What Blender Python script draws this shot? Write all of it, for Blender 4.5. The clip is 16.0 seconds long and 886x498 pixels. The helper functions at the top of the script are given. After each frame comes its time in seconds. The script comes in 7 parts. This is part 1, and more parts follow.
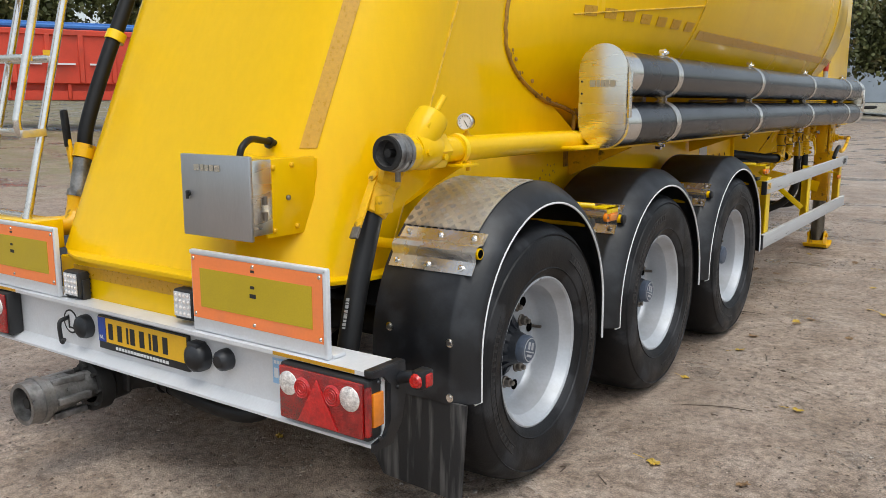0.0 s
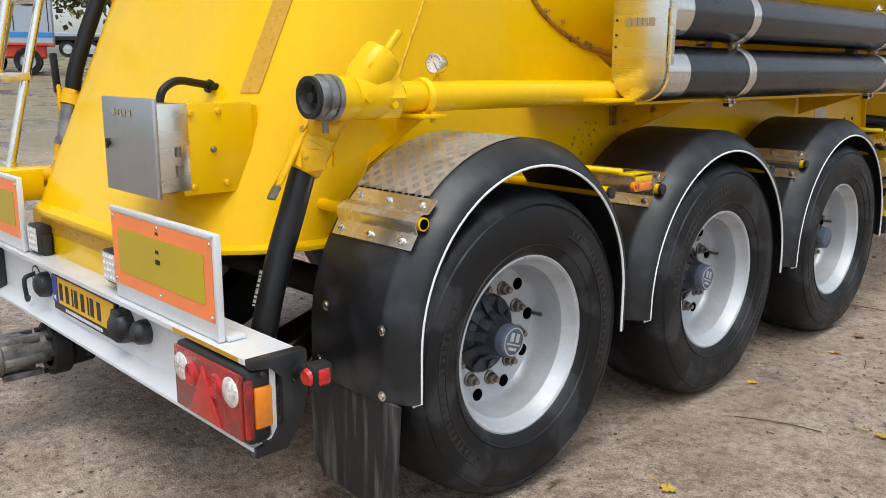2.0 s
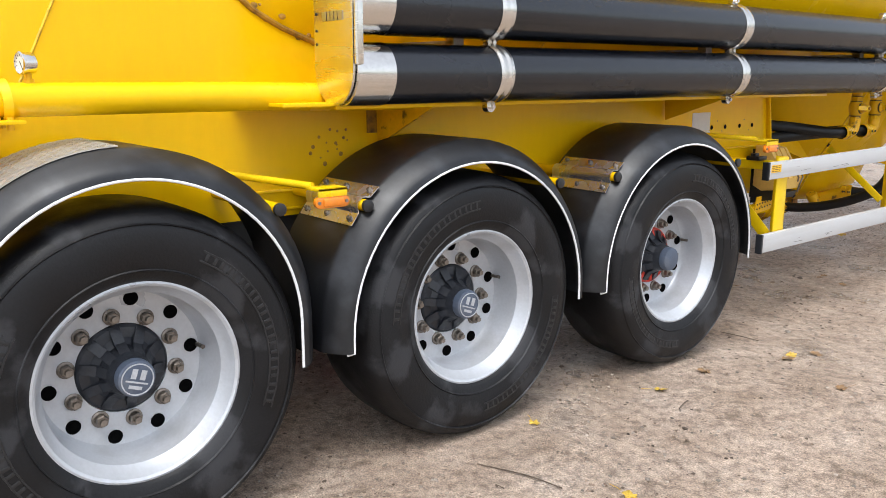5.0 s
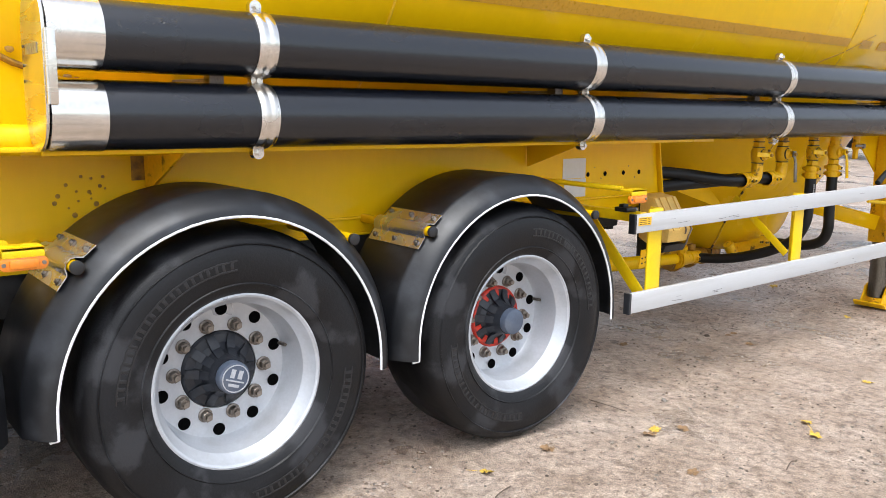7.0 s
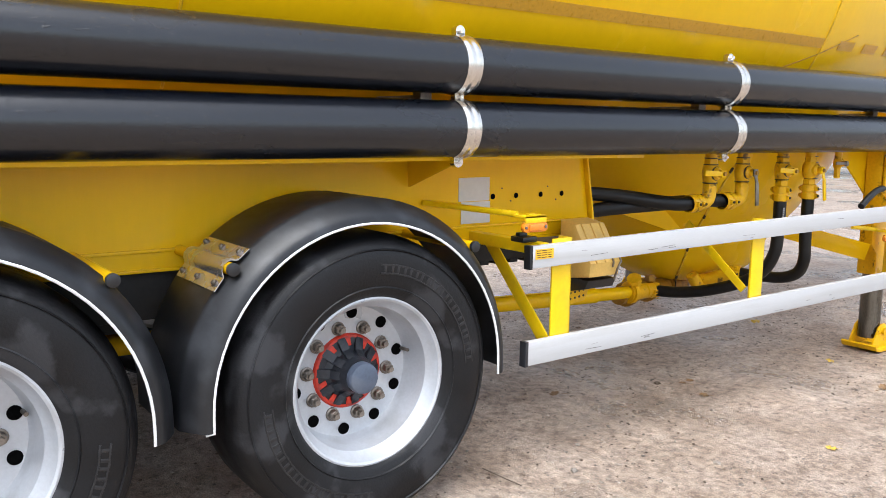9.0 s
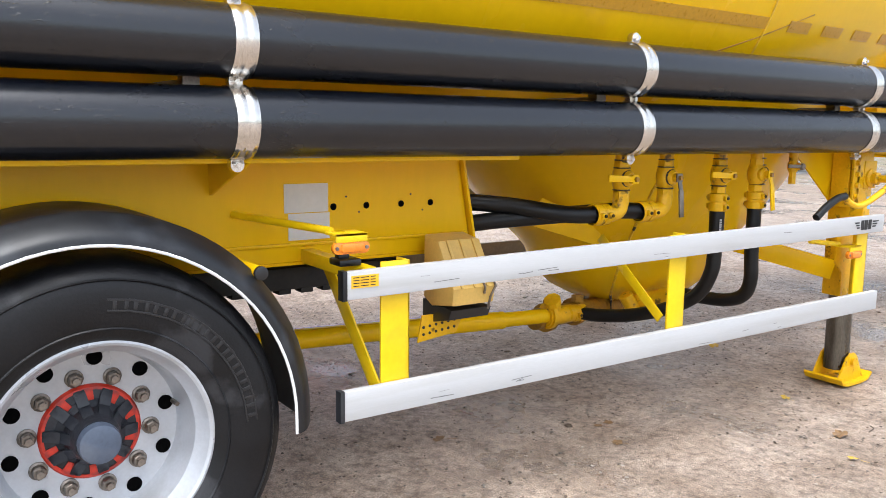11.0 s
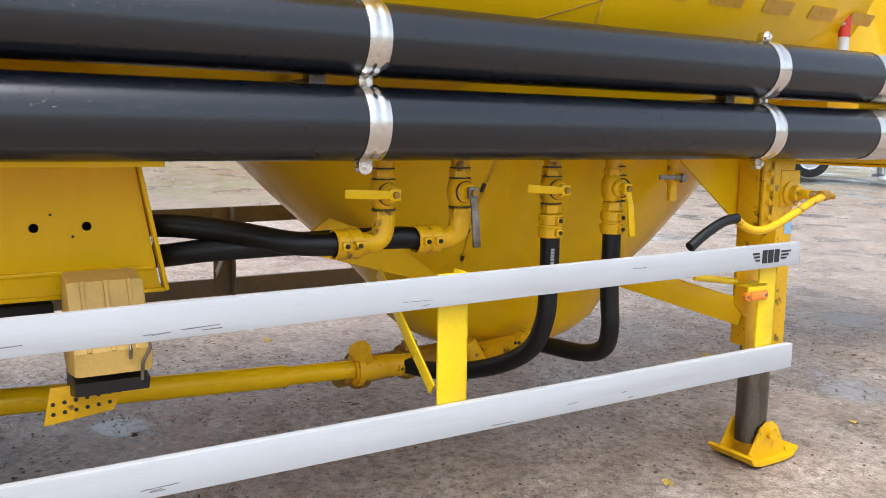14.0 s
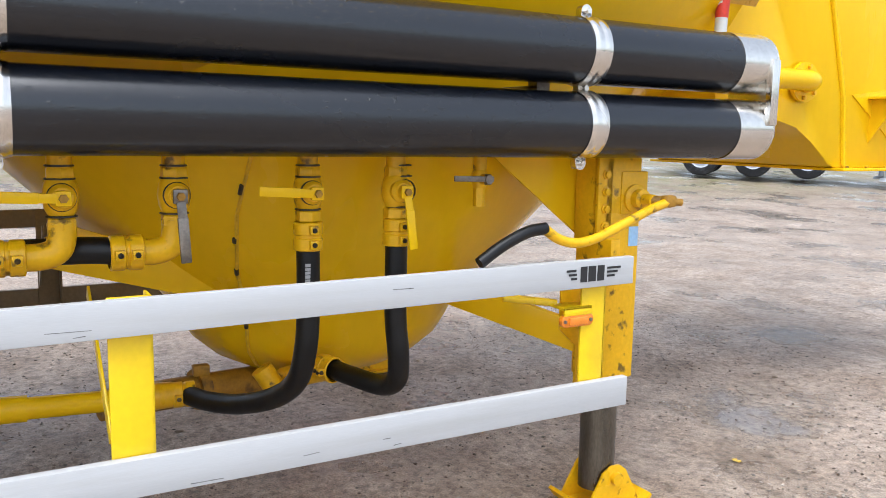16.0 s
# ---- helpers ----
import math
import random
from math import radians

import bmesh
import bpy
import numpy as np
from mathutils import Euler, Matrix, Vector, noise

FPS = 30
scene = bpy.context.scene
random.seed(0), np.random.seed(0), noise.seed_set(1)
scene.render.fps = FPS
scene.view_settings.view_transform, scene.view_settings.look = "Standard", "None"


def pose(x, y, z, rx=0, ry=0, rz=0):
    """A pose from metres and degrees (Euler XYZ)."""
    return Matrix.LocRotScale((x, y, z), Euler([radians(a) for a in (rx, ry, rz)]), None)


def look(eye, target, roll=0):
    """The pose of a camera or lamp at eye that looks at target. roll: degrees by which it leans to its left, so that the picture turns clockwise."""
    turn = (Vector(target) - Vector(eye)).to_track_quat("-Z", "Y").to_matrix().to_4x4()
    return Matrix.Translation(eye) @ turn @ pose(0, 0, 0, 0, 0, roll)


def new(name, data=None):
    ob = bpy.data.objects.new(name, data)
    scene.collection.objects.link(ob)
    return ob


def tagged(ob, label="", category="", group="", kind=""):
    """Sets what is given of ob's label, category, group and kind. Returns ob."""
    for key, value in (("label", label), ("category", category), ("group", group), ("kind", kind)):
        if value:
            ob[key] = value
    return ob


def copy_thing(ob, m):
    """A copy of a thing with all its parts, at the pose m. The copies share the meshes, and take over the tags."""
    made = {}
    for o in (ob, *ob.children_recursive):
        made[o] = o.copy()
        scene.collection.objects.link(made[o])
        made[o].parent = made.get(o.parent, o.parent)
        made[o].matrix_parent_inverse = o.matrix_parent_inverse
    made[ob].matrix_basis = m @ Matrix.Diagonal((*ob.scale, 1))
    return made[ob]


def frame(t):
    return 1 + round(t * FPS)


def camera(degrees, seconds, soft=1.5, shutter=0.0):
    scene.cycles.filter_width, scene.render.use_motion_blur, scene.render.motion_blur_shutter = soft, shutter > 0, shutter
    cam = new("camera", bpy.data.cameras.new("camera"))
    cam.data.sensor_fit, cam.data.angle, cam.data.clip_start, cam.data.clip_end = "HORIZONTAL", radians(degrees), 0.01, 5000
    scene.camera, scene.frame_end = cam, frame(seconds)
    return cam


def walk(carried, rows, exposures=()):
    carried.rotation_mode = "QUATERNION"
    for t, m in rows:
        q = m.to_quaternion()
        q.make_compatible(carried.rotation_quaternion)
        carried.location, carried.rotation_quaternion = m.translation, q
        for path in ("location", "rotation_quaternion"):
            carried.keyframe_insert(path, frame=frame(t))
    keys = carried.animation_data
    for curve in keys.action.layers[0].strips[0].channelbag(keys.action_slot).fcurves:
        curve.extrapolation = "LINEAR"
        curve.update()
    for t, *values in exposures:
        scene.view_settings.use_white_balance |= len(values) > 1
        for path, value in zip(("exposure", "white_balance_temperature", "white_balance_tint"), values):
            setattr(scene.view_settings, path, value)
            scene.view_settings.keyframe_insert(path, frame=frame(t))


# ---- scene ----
cam = camera(56.1, 16.0, soft=0.7)
EXPOSURES = [(0.0, 0.40, 6350, 6), (1.5, 0.50, 6350, 6), (3.5, 0.95, 6350, 8), (6.5, 1.25, 6250, 9), (8.0, 1.40, 6150, 9), (12.5, 1.38, 6100, 9), (13.5, 1.17, 6000, 8), (16.0, 1.2, 5950, 8)]
PATH = [
    (0, (1.572, -2.852, 1.496), (0.441, -1.238, 1.153), 0.0),
    (0.2, (1.57, -2.806, 1.472), (0.396, -1.224, 1.129), -0.3),
    (0.3, (1.571, -2.766, 1.462), (0.348, -1.222, 1.115), -0.5),
    (0.5, (1.579, -2.671, 1.451), (0.259, -1.213, 1.089), -0.9),
    (1, (1.572, -2.438, 1.438), (0.197, -1.035, 1.063), -0.6),
    (1.5, (1.627, -2.254, 1.42), (0.236, -0.873, 1.024), -0.1),
    (2, (1.748, -2.023, 1.415), (0.344, -0.663, 0.991), 0.4),
    (2.5, (1.833, -1.85, 1.395), (0.406, -0.525, 0.941), 0.7),
    (3, (1.866, -1.589, 1.366), (0.412, -0.293, 0.91), 0.7),
    (3.5, (1.937, -1.382, 1.377), (0.463, -0.117, 0.9), 0.8),
    (4, (2.12, -1.178, 1.379), (0.626, 0.067, 0.91), 0.5),
    (4.2, (2.191, -1.11, 1.374), (0.692, 0.131, 0.913), 0.3),
    (6.3, (2.515, -0.176, 1.474), (0.987, 1.068, 1.132), 0.8),
    (6.5, (2.542, -0.107, 1.466), (1.013, 1.138, 1.128), 0.8),
    (7, (2.566, 0.139, 1.434), (1.03, 1.376, 1.104), 0.8),
    (7.5, (2.516, 0.436, 1.443), (0.967, 1.66, 1.124), 0.9),
    (8, (2.519, 0.663, 1.425), (0.953, 1.867, 1.116), 1.1),
    (8.2, (2.54, 0.771, 1.422), (0.967, 1.968, 1.119), 1.0),
    (10.3, (2.305, 1.751, 1.387), (0.699, 2.908, 1.105), 0.8),
    (10.5, (2.313, 1.88, 1.396), (0.704, 3.034, 1.115), 0.8),
    (11, (2.333, 2.149, 1.4), (0.702, 3.269, 1.11), 0.8),
    (11.5, (2.267, 2.444, 1.382), (0.623, 3.546, 1.092), 0.8),
    (12, (2.223, 2.689, 1.397), (0.561, 3.763, 1.11), 1.0),
    (12.5, (2.256, 2.953, 1.393), (0.58, 4.005, 1.107), 1.1),
    (13, (2.294, 3.192, 1.377), (0.602, 4.223, 1.11), 0.9),
    (13.5, (2.22, 3.436, 1.363), (0.524, 4.461, 1.09), 0.9),
    (14, (2.121, 3.653, 1.374), (0.419, 4.669, 1.103), 0.8),
    (14.5, (2.12, 3.865, 1.356), (0.409, 4.865, 1.084), 0.9),
    (15, (2.169, 4.114, 1.365), (0.459, 5.114, 1.09), 1.1),
    (15.5, (2.166, 4.324, 1.36), (0.446, 5.306, 1.081), 1.2),
    (16, (2.107, 4.625, 1.366), (0.385, 5.605, 1.093), 1.1),
]
walk(cam, [(t, look(eye, target, roll)) for t, eye, target, roll in PATH], EXPOSURES)

# ---- world, sun, exposure ----
world = bpy.data.worlds.new("overcast_sky")
scene.world = world
world.use_nodes = True
wn, wl = world.node_tree.nodes, world.node_tree.links
sky = wn.new("ShaderNodeTexSky")
sky.sky_type, sky.sun_disc = "NISHITA", False
sky.sun_elevation, sky.sun_rotation = radians(66), radians(130)
sky.dust_density, sky.air_density = 3.0, 1.0
soft_sky = wn.new("ShaderNodeHueSaturation")
soft_sky.inputs["Saturation"].default_value = 0.42
wl.new(sky.outputs[0], soft_sky.inputs["Color"])
wl.new(soft_sky.outputs[0], wn["Background"].inputs["Color"])
wn["Background"].inputs["Strength"].default_value = 0.15
sun = new("sun", bpy.data.lights.new("sun", "SUN"))
sun.data.energy, sun.data.angle, sun.data.color = 0.9, radians(35), (1.0, 0.98, 0.95)
sun.matrix_world = look((0, 0, 0), (-0.30, 0.26, -0.92))


# ---- materials ----
def material(name, colour, rough=0.5, metal=0.0, var=0.12, scale=5.0, fine=90.0, bump=0.05, dirt=None, dirt_amount=0.35,
             dirt_scale=3.0, stretch=(1, 1, 1), coat=0.0, rough_var=0.12, island=0.0, spec=0.5, edge=(0.52, 0.72), dirt_bump=False):
    m = bpy.data.materials.new(name)
    m.use_nodes = True
    n, l = m.node_tree.nodes, m.node_tree.links
    b = n["Principled BSDF"]
    b.inputs["Metallic"].default_value = metal
    b.inputs["Coat Weight"].default_value = coat
    b.inputs["Coat Roughness"].default_value = 0.08
    b.inputs["Specular IOR Level"].default_value = spec
    co = n.new("ShaderNodeTexCoord")
    mp = n.new("ShaderNodeMapping")
    mp.inputs["Scale"].default_value = stretch
    l.new(co.outputs["Object"], mp.inputs["Vector"])

    def noise_at(s, detail=6.0, vec=mp):
        t = n.new("ShaderNodeTexNoise")
        t.inputs["Scale"].default_value, t.inputs["Detail"].default_value = s, detail
        l.new(vec.outputs[0], t.inputs["Vector"])
        return t

    def ramp(src, a, c, lo=0.0, hi=1.0):
        r = n.new("ShaderNodeMapRange")
        r.inputs["From Min"].default_value, r.inputs["From Max"].default_value = a, c
        r.inputs["To Min"].default_value, r.inputs["To Max"].default_value = lo, hi
        l.new(src, r.inputs["Value"])
        return r.outputs[0]

    big, small = noise_at(scale), noise_at(fine, 3.0)
    shade = ramp(big.outputs["Fac"], 0.3, 0.7, 1 - var, 1 + var)
    grain = ramp(small.outputs["Fac"], 0.3, 0.7, 1 - var * 0.6, 1 + var * 0.6)
    mul = n.new("ShaderNodeMath")
    mul.operation = "MULTIPLY"
    l.new(shade, mul.inputs[0]), l.new(grain, mul.inputs[1])
    last = mul.outputs[0]
    if island:
        geo = n.new("ShaderNodeNewGeometry")
        isl = ramp(geo.outputs["Random Per Island"], 0, 1, 1 - island, 1 + island)
        mu2 = n.new("ShaderNodeMath")
        mu2.operation = "MULTIPLY"
        l.new(last, mu2.inputs[0]), l.new(isl, mu2.inputs[1])
        last = mu2.outputs[0]
    tint = n.new("ShaderNodeVectorMath")
    tint.operation = "SCALE"
    tint.inputs[0].default_value = colour
    l.new(last, tint.inputs["Scale"])
    colour_out = tint.outputs[0]
    if dirt:
        mask_t = noise_at(dirt_scale, 10.0)
        mask = ramp(mask_t.outputs["Fac"], edge[0], edge[1], 0.0, dirt_amount)
        mix = n.new("ShaderNodeMix")
        mix.data_type = "RGBA"
        l.new(mask, mix.inputs["Factor"])
        l.new(colour_out, mix.inputs["A"])
        mix.inputs["B"].default_value = (*dirt, 1)
        colour_out = mix.outputs["Result"]
    l.new(colour_out, b.inputs["Base Color"])
    l.new(ramp(big.outputs["Fac"], 0.3, 0.7, max(0.02, rough - rough_var), min(1, rough + rough_var)), b.inputs["Roughness"])
    bp = n.new("ShaderNodeBump")
    bp.inputs["Strength"].default_value, bp.inputs["Distance"].default_value = (0.35, 0.004) if dirt_bump else (bump, 0.01)
    l.new(mask if dirt_bump else small.outputs["Fac"], bp.inputs["Height"])
    l.new(bp.outputs[0], b.inputs["Normal"])
    return m


M_yellow = material("yellow_paint", (0.80, 0.487, 0.0005), 0.22, 0, 0.03, 1.2, 30, 0.010, (0.66, 0.345, 0.001), 0.30, 2.2, (1, 1, 0.25), 0.0, 0.07, 0, 0.22)
M_yellow_worn = material("worn_yellow_paint", (0.74, 0.41, 0.002), 0.36, 0, 0.10, 6, 60, 0.08, (0.07, 0.04, 0.015), 0.85, 18.0, spec=0.35, edge=(0.60, 0.68))
M_yellow_rust = material("rusty_yellow_paint", (0.34, 0.17, 0.010), 0.6, 0, 0.2, 14, 90, 0.25, (0.05, 0.028, 0.016), 0.95, 16.0)
M_yellow_bright = material("fresh_yellow_paint", (0.86, 0.58, 0.001), 0.35, 0, 0.05, 4, 60, 0.02, (0.3, 0.2, 0.05), 0.3, 6.0)
M_weld = material("painted_weld_bead", (0.74, 0.45, 0.01), 0.4, 0, 0.2, 30, 140, 0.5, (0.25, 0.12, 0.03), 0.6, 12.0)
M_black = material("black_plastic", (0.0065, 0.0072, 0.009), 0.42, 0, 0.2, 4, 120, 0.04, (0.040, 0.043, 0.050), 0.50, 7.0, spec=0.5, edge=(0.5, 0.66))
M_rubber = material("tyre_rubber", (0.0065, 0.0065, 0.0075), 0.52, 0, 0.3, 6, 130, 0.12, (0.040, 0.041, 0.045), 0.65, 4.6, spec=0.30, edge=(0.54, 0.60), rough_var=0.18)
M_letters = material("raised_rubber", (0.010, 0.010, 0.011), 0.5, 0, 0.2, 8, 100, 0.1, (0.05, 0.05, 0.05), 0.3, 5)
M_flap = material("dirty_rubber_flap", (0.014, 0.014, 0.015), 0.60, 0, 0.25, 5, 120, 0.1, (0.17, 0.16, 0.15), 0.6, 5.0, (6, 6, 0.6))
M_hose = material("black_hose_rubber", (0.0045, 0.0045, 0.005), 0.46, 0, 0.2, 8, 150, 0.06, (0.02, 0.02, 0.02), 0.4, 6, spec=0.35)
M_tube = material("dark_grey_plastic_tube", (0.0040, 0.0052, 0.0085), 0.25, 0, 0.12, 3, 70, 0.02, (0.0008, 0.0008, 0.001), 0.9, 85.0, (1, 0.5, 1), 0.0, 0.05, 0, 0.66, edge=(0.62, 0.65), dirt_bump=True)
M_steel = material("polished_steel", (0.72, 0.69, 0.64), 0.20, 1, 0.08, 5, 60, 0.03, (0.4, 0.37, 0.33), 0.4, 5)
M_clamp = material("clamp_steel", (0.66, 0.64, 0.61), 0.28, 0.9, 0.10, 6, 80, 0.05, (0.34, 0.28, 0.20), 0.5, 6)
M_plate = material("polished_steel_plate", (0.72, 0.69, 0.62), 0.27, 1, 0.03, 3, 200, 0.01, None, 0, 1, (1, 1, 8), 0, 0.04)
M_door = material("brushed_cabinet_steel", (0.48, 0.48, 0.49), 0.38, 1, 0.05, 4, 160, 0.03, (0.3, 0.29, 0.28), 0.3, 4, (1, 1, 0.2))
M_alu = material("aluminium_profile", (0.70, 0.71, 0.73), 0.40, 0.25, 0.05, 4, 120, 0.03, (0.45, 0.43, 0.40), 0.4, 4.0, (1, 0.25, 1))
M_rail = material("white_grey_aluminium_rail", (0.47, 0.475, 0.48), 0.5, 0.0, 0.05, 4, 130, 0.02, (0.38, 0.37, 0.35), 0.5, 5.0, (1, 0.2, 4))
M_scratch = material("dark_scratch", (0.17, 0.165, 0.16), 0.6, 0, 0.4, 30, 120, 0.2)
M_greasy = material("black_grease", (0.020, 0.015, 0.010), 0.45, 0, 0.3, 30, 120, 0.3, (0.20, 0.11, 0.01), 0.6, 40)
M_hole = material("dark_opening", (0.003, 0.003, 0.003), 0.9, 0, 0.1, 5, 60, 0.0, spec=0.0)
M_rim = material("silver_rim_paint", (0.48, 0.50, 0.53), 0.38, 0.3, 0.06, 5, 90, 0.04, (0.30, 0.29, 0.28), 0.45, 6)
M_chequer = material("chequer_plate", (0.56, 0.54, 0.50), 0.40, 0.75, 0.12, 6, 80, 0.08, (0.30, 0.26, 0.21), 0.6, 6)
M_hub = material("dark_hub_paint", (0.018, 0.021, 0.028), 0.45, 0, 0.25, 10, 90, 0.15, (0.07, 0.07, 0.07), 0.5, 12)
M_cap = material("blue_grey_cap", (0.07, 0.09, 0.13), 0.5, 0, 0.15, 10, 90, 0.08, (0.15, 0.15, 0.15), 0.4, 9)
M_redpaint = material("chipped_red_paint", (0.55, 0.035, 0.015), 0.5, 0, 0.2, 14, 90, 0.1, (0.03, 0.03, 0.035), 0.95, 13)
M_nut = material("greasy_steel_nut", (0.22, 0.19, 0.16), 0.42, 0.8, 0.25, 30, 150, 0.1, (0.06, 0.05, 0.04), 0.6, 20)
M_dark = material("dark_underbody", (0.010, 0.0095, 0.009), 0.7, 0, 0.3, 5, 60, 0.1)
M_white = material("white_plastic", (0.75, 0.75, 0.75), 0.45, 0, 0.05)
M_redlens_dark = material("deep_red_lamp_lens", (0.26, 0.003, 0.003), 0.08, 0, 0.35, 22, 160, 0.5, (0.55, 0.01, 0.008), 0.8, 26, (1, 1, 1), 0.8, 0.03)
M_redlens = material("red_lamp_lens", (0.50, 0.008, 0.008), 0.10, 0, 0.2, 30, 120, 0.4, None, 0, 1, (1, 1, 1), 0.6, 0.03)
M_clearlens = material("clear_lamp_lens", (0.80, 0.74, 0.70), 0.10, 0.3, 0.35, 40, 90, 0.8, None, 0, 1, (1, 1, 1), 0.6, 0.03)
M_amber = material("amber_lens", (0.75, 0.22, 0.012), 0.18, 0, 0.12, 14, 60, 0.2, None, 0, 1, (1, 1, 1), 0.5, 0.05)
M_orange = material("fluorescent_orange_sheet", (0.95, 0.25, 0.07), 0.45, 0, 0.04, 5, 90, 0.02, (0.6, 0.22, 0.12), 0.3, 4)
M_signyellow = material("retro_yellow_sheet", (0.50, 0.36, 0.012), 0.40, 0, 0.08, 4, 260, 0.03)
M_amberstrip = material("amber_reflective_tape", (0.52, 0.27, 0.008), 0.35, 0, 0.10, 60, 200, 0.06)
M_plateyellow = material("number_plate_yellow", (0.80, 0.45, 0.015), 0.35, 0, 0.04)
M_blue = material("blue_plate_field", (0.02, 0.06, 0.32), 0.4)
M_ink = material("black_ink", (0.015, 0.015, 0.016), 0.5, 0, 0.1)
M_badge = material("grey_badge_print", (0.42, 0.43, 0.45), 0.5, 0, 0.2, 30, 120, 0.1, (0.12, 0.13, 0.15), 0.6, 30)
M_decal = material("grey_decal", (0.30, 0.30, 0.30), 0.5)
M_whitepatch = material("white_paper_sticker", (0.60, 0.60, 0.57), 0.5, 0, 0.05, 5, 60, 0.02, (0.45, 0.42, 0.36), 0.4, 4)
M_bluesticker = material("blue_white_sticker", (0.32, 0.52, 0.75), 0.45)
M_led = material("led_panel", (0.72, 0.74, 0.76), 0.2, 0.3, 0.2, 40)
M_castalu = material("cast_aluminium", (0.26, 0.255, 0.25), 0.38, 0.75, 0.25, 14, 90, 0.15, (0.035, 0.032, 0.03), 0.85, 12)
M_glass = material("gauge_glass", (0.82, 0.82, 0.82), 0.12, 0, 0.04, 5, 60, 0.0, None, 0, 1, (1, 1, 1), 0.8, 0.02)
M_chrome = material("shiny_leg_tube", (0.16, 0.145, 0.12), 0.32, 0.9, 0.25, 8, 90, 0.06, (0.02, 0.015, 0.010), 0.85, 5, (2, 2, 0.5))
M_cream = material("faded_yellow_plastic", (0.66, 0.43, 0.11), 0.55, 0, 0.08, 6, 90, 0.05, (0.32, 0.2, 0.07), 0.5, 5)
M_brownrail = material("brown_guard_rail", (0.22, 0.17, 0.11), 0.5, 0.3, 0.15, 5, 60, 0.05, (0.09, 0.06, 0.04), 0.5, 4)
M_redbody = material("red_truck_paint", (0.60, 0.055, 0.025), 0.45, 0, 0.10, 2, 30, 0.03, (0.25, 0.05, 0.03), 0.4, 1.5)
M_bluetarp = material("blue_tarpaulin", (0.03, 0.14, 0.42), 0.5, 0, 0.15, 2, 20, 0.1)
M_greybox = material("grey_box_body", (0.34, 0.40, 0.47), 0.5, 0, 0.08, 1, 20, 0.03, (0.25, 0.26, 0.28), 0.4, 1)
M_bluestripe = material("blue_stripe", (0.03, 0.22, 0.55), 0.5)
M_bark = material("tree_bark", (0.10, 0.075, 0.055), 0.9, 0, 0.3, 4, 30, 0.5)
M_leaf_g = material("autumn_green_leaves", (0.085, 0.095, 0.030), 0.6, 0, 0.2, 0.4, 3, 0.0, (0.20, 0.12, 0.03), 0.7, 0.35, (1, 1, 1), 0, 0.1, 0.45)
M_leaf_y = material("yellow_fallen_leaf", (0.55, 0.37, 0.05), 0.55, 0, 0.2, 30, 120, 0.1, (0.30, 0.13, 0.03), 0.6, 25)
M_leaf_b = material("brown_fallen_leaf", (0.22, 0.13, 0.06), 0.65, 0, 0.25, 30, 120, 0.1)
M_stone = material("gravel_stone", (0.265, 0.228, 0.192), 0.7, 0, 0.2, 30, 120, 0.2, None, 0, 1, (1, 1, 1), 0, 0.1, 0.6)
M_clod = material("dark_soil_crumbs", (0.125, 0.092, 0.068), 0.8, 0, 0.25, 30, 120, 0.2, None, 0, 1, (1, 1, 1), 0, 0.1, 0.5)
M_wall = material("far_hall_cladding", (0.30, 0.34, 0.39), 0.6, 0, 0.1, 0.3, 5, 0.02)
M_truckwhite = material("white_truck_paint", (0.62, 0.64, 0.66), 0.4, 0, 0.08, 2, 20, 0.02)


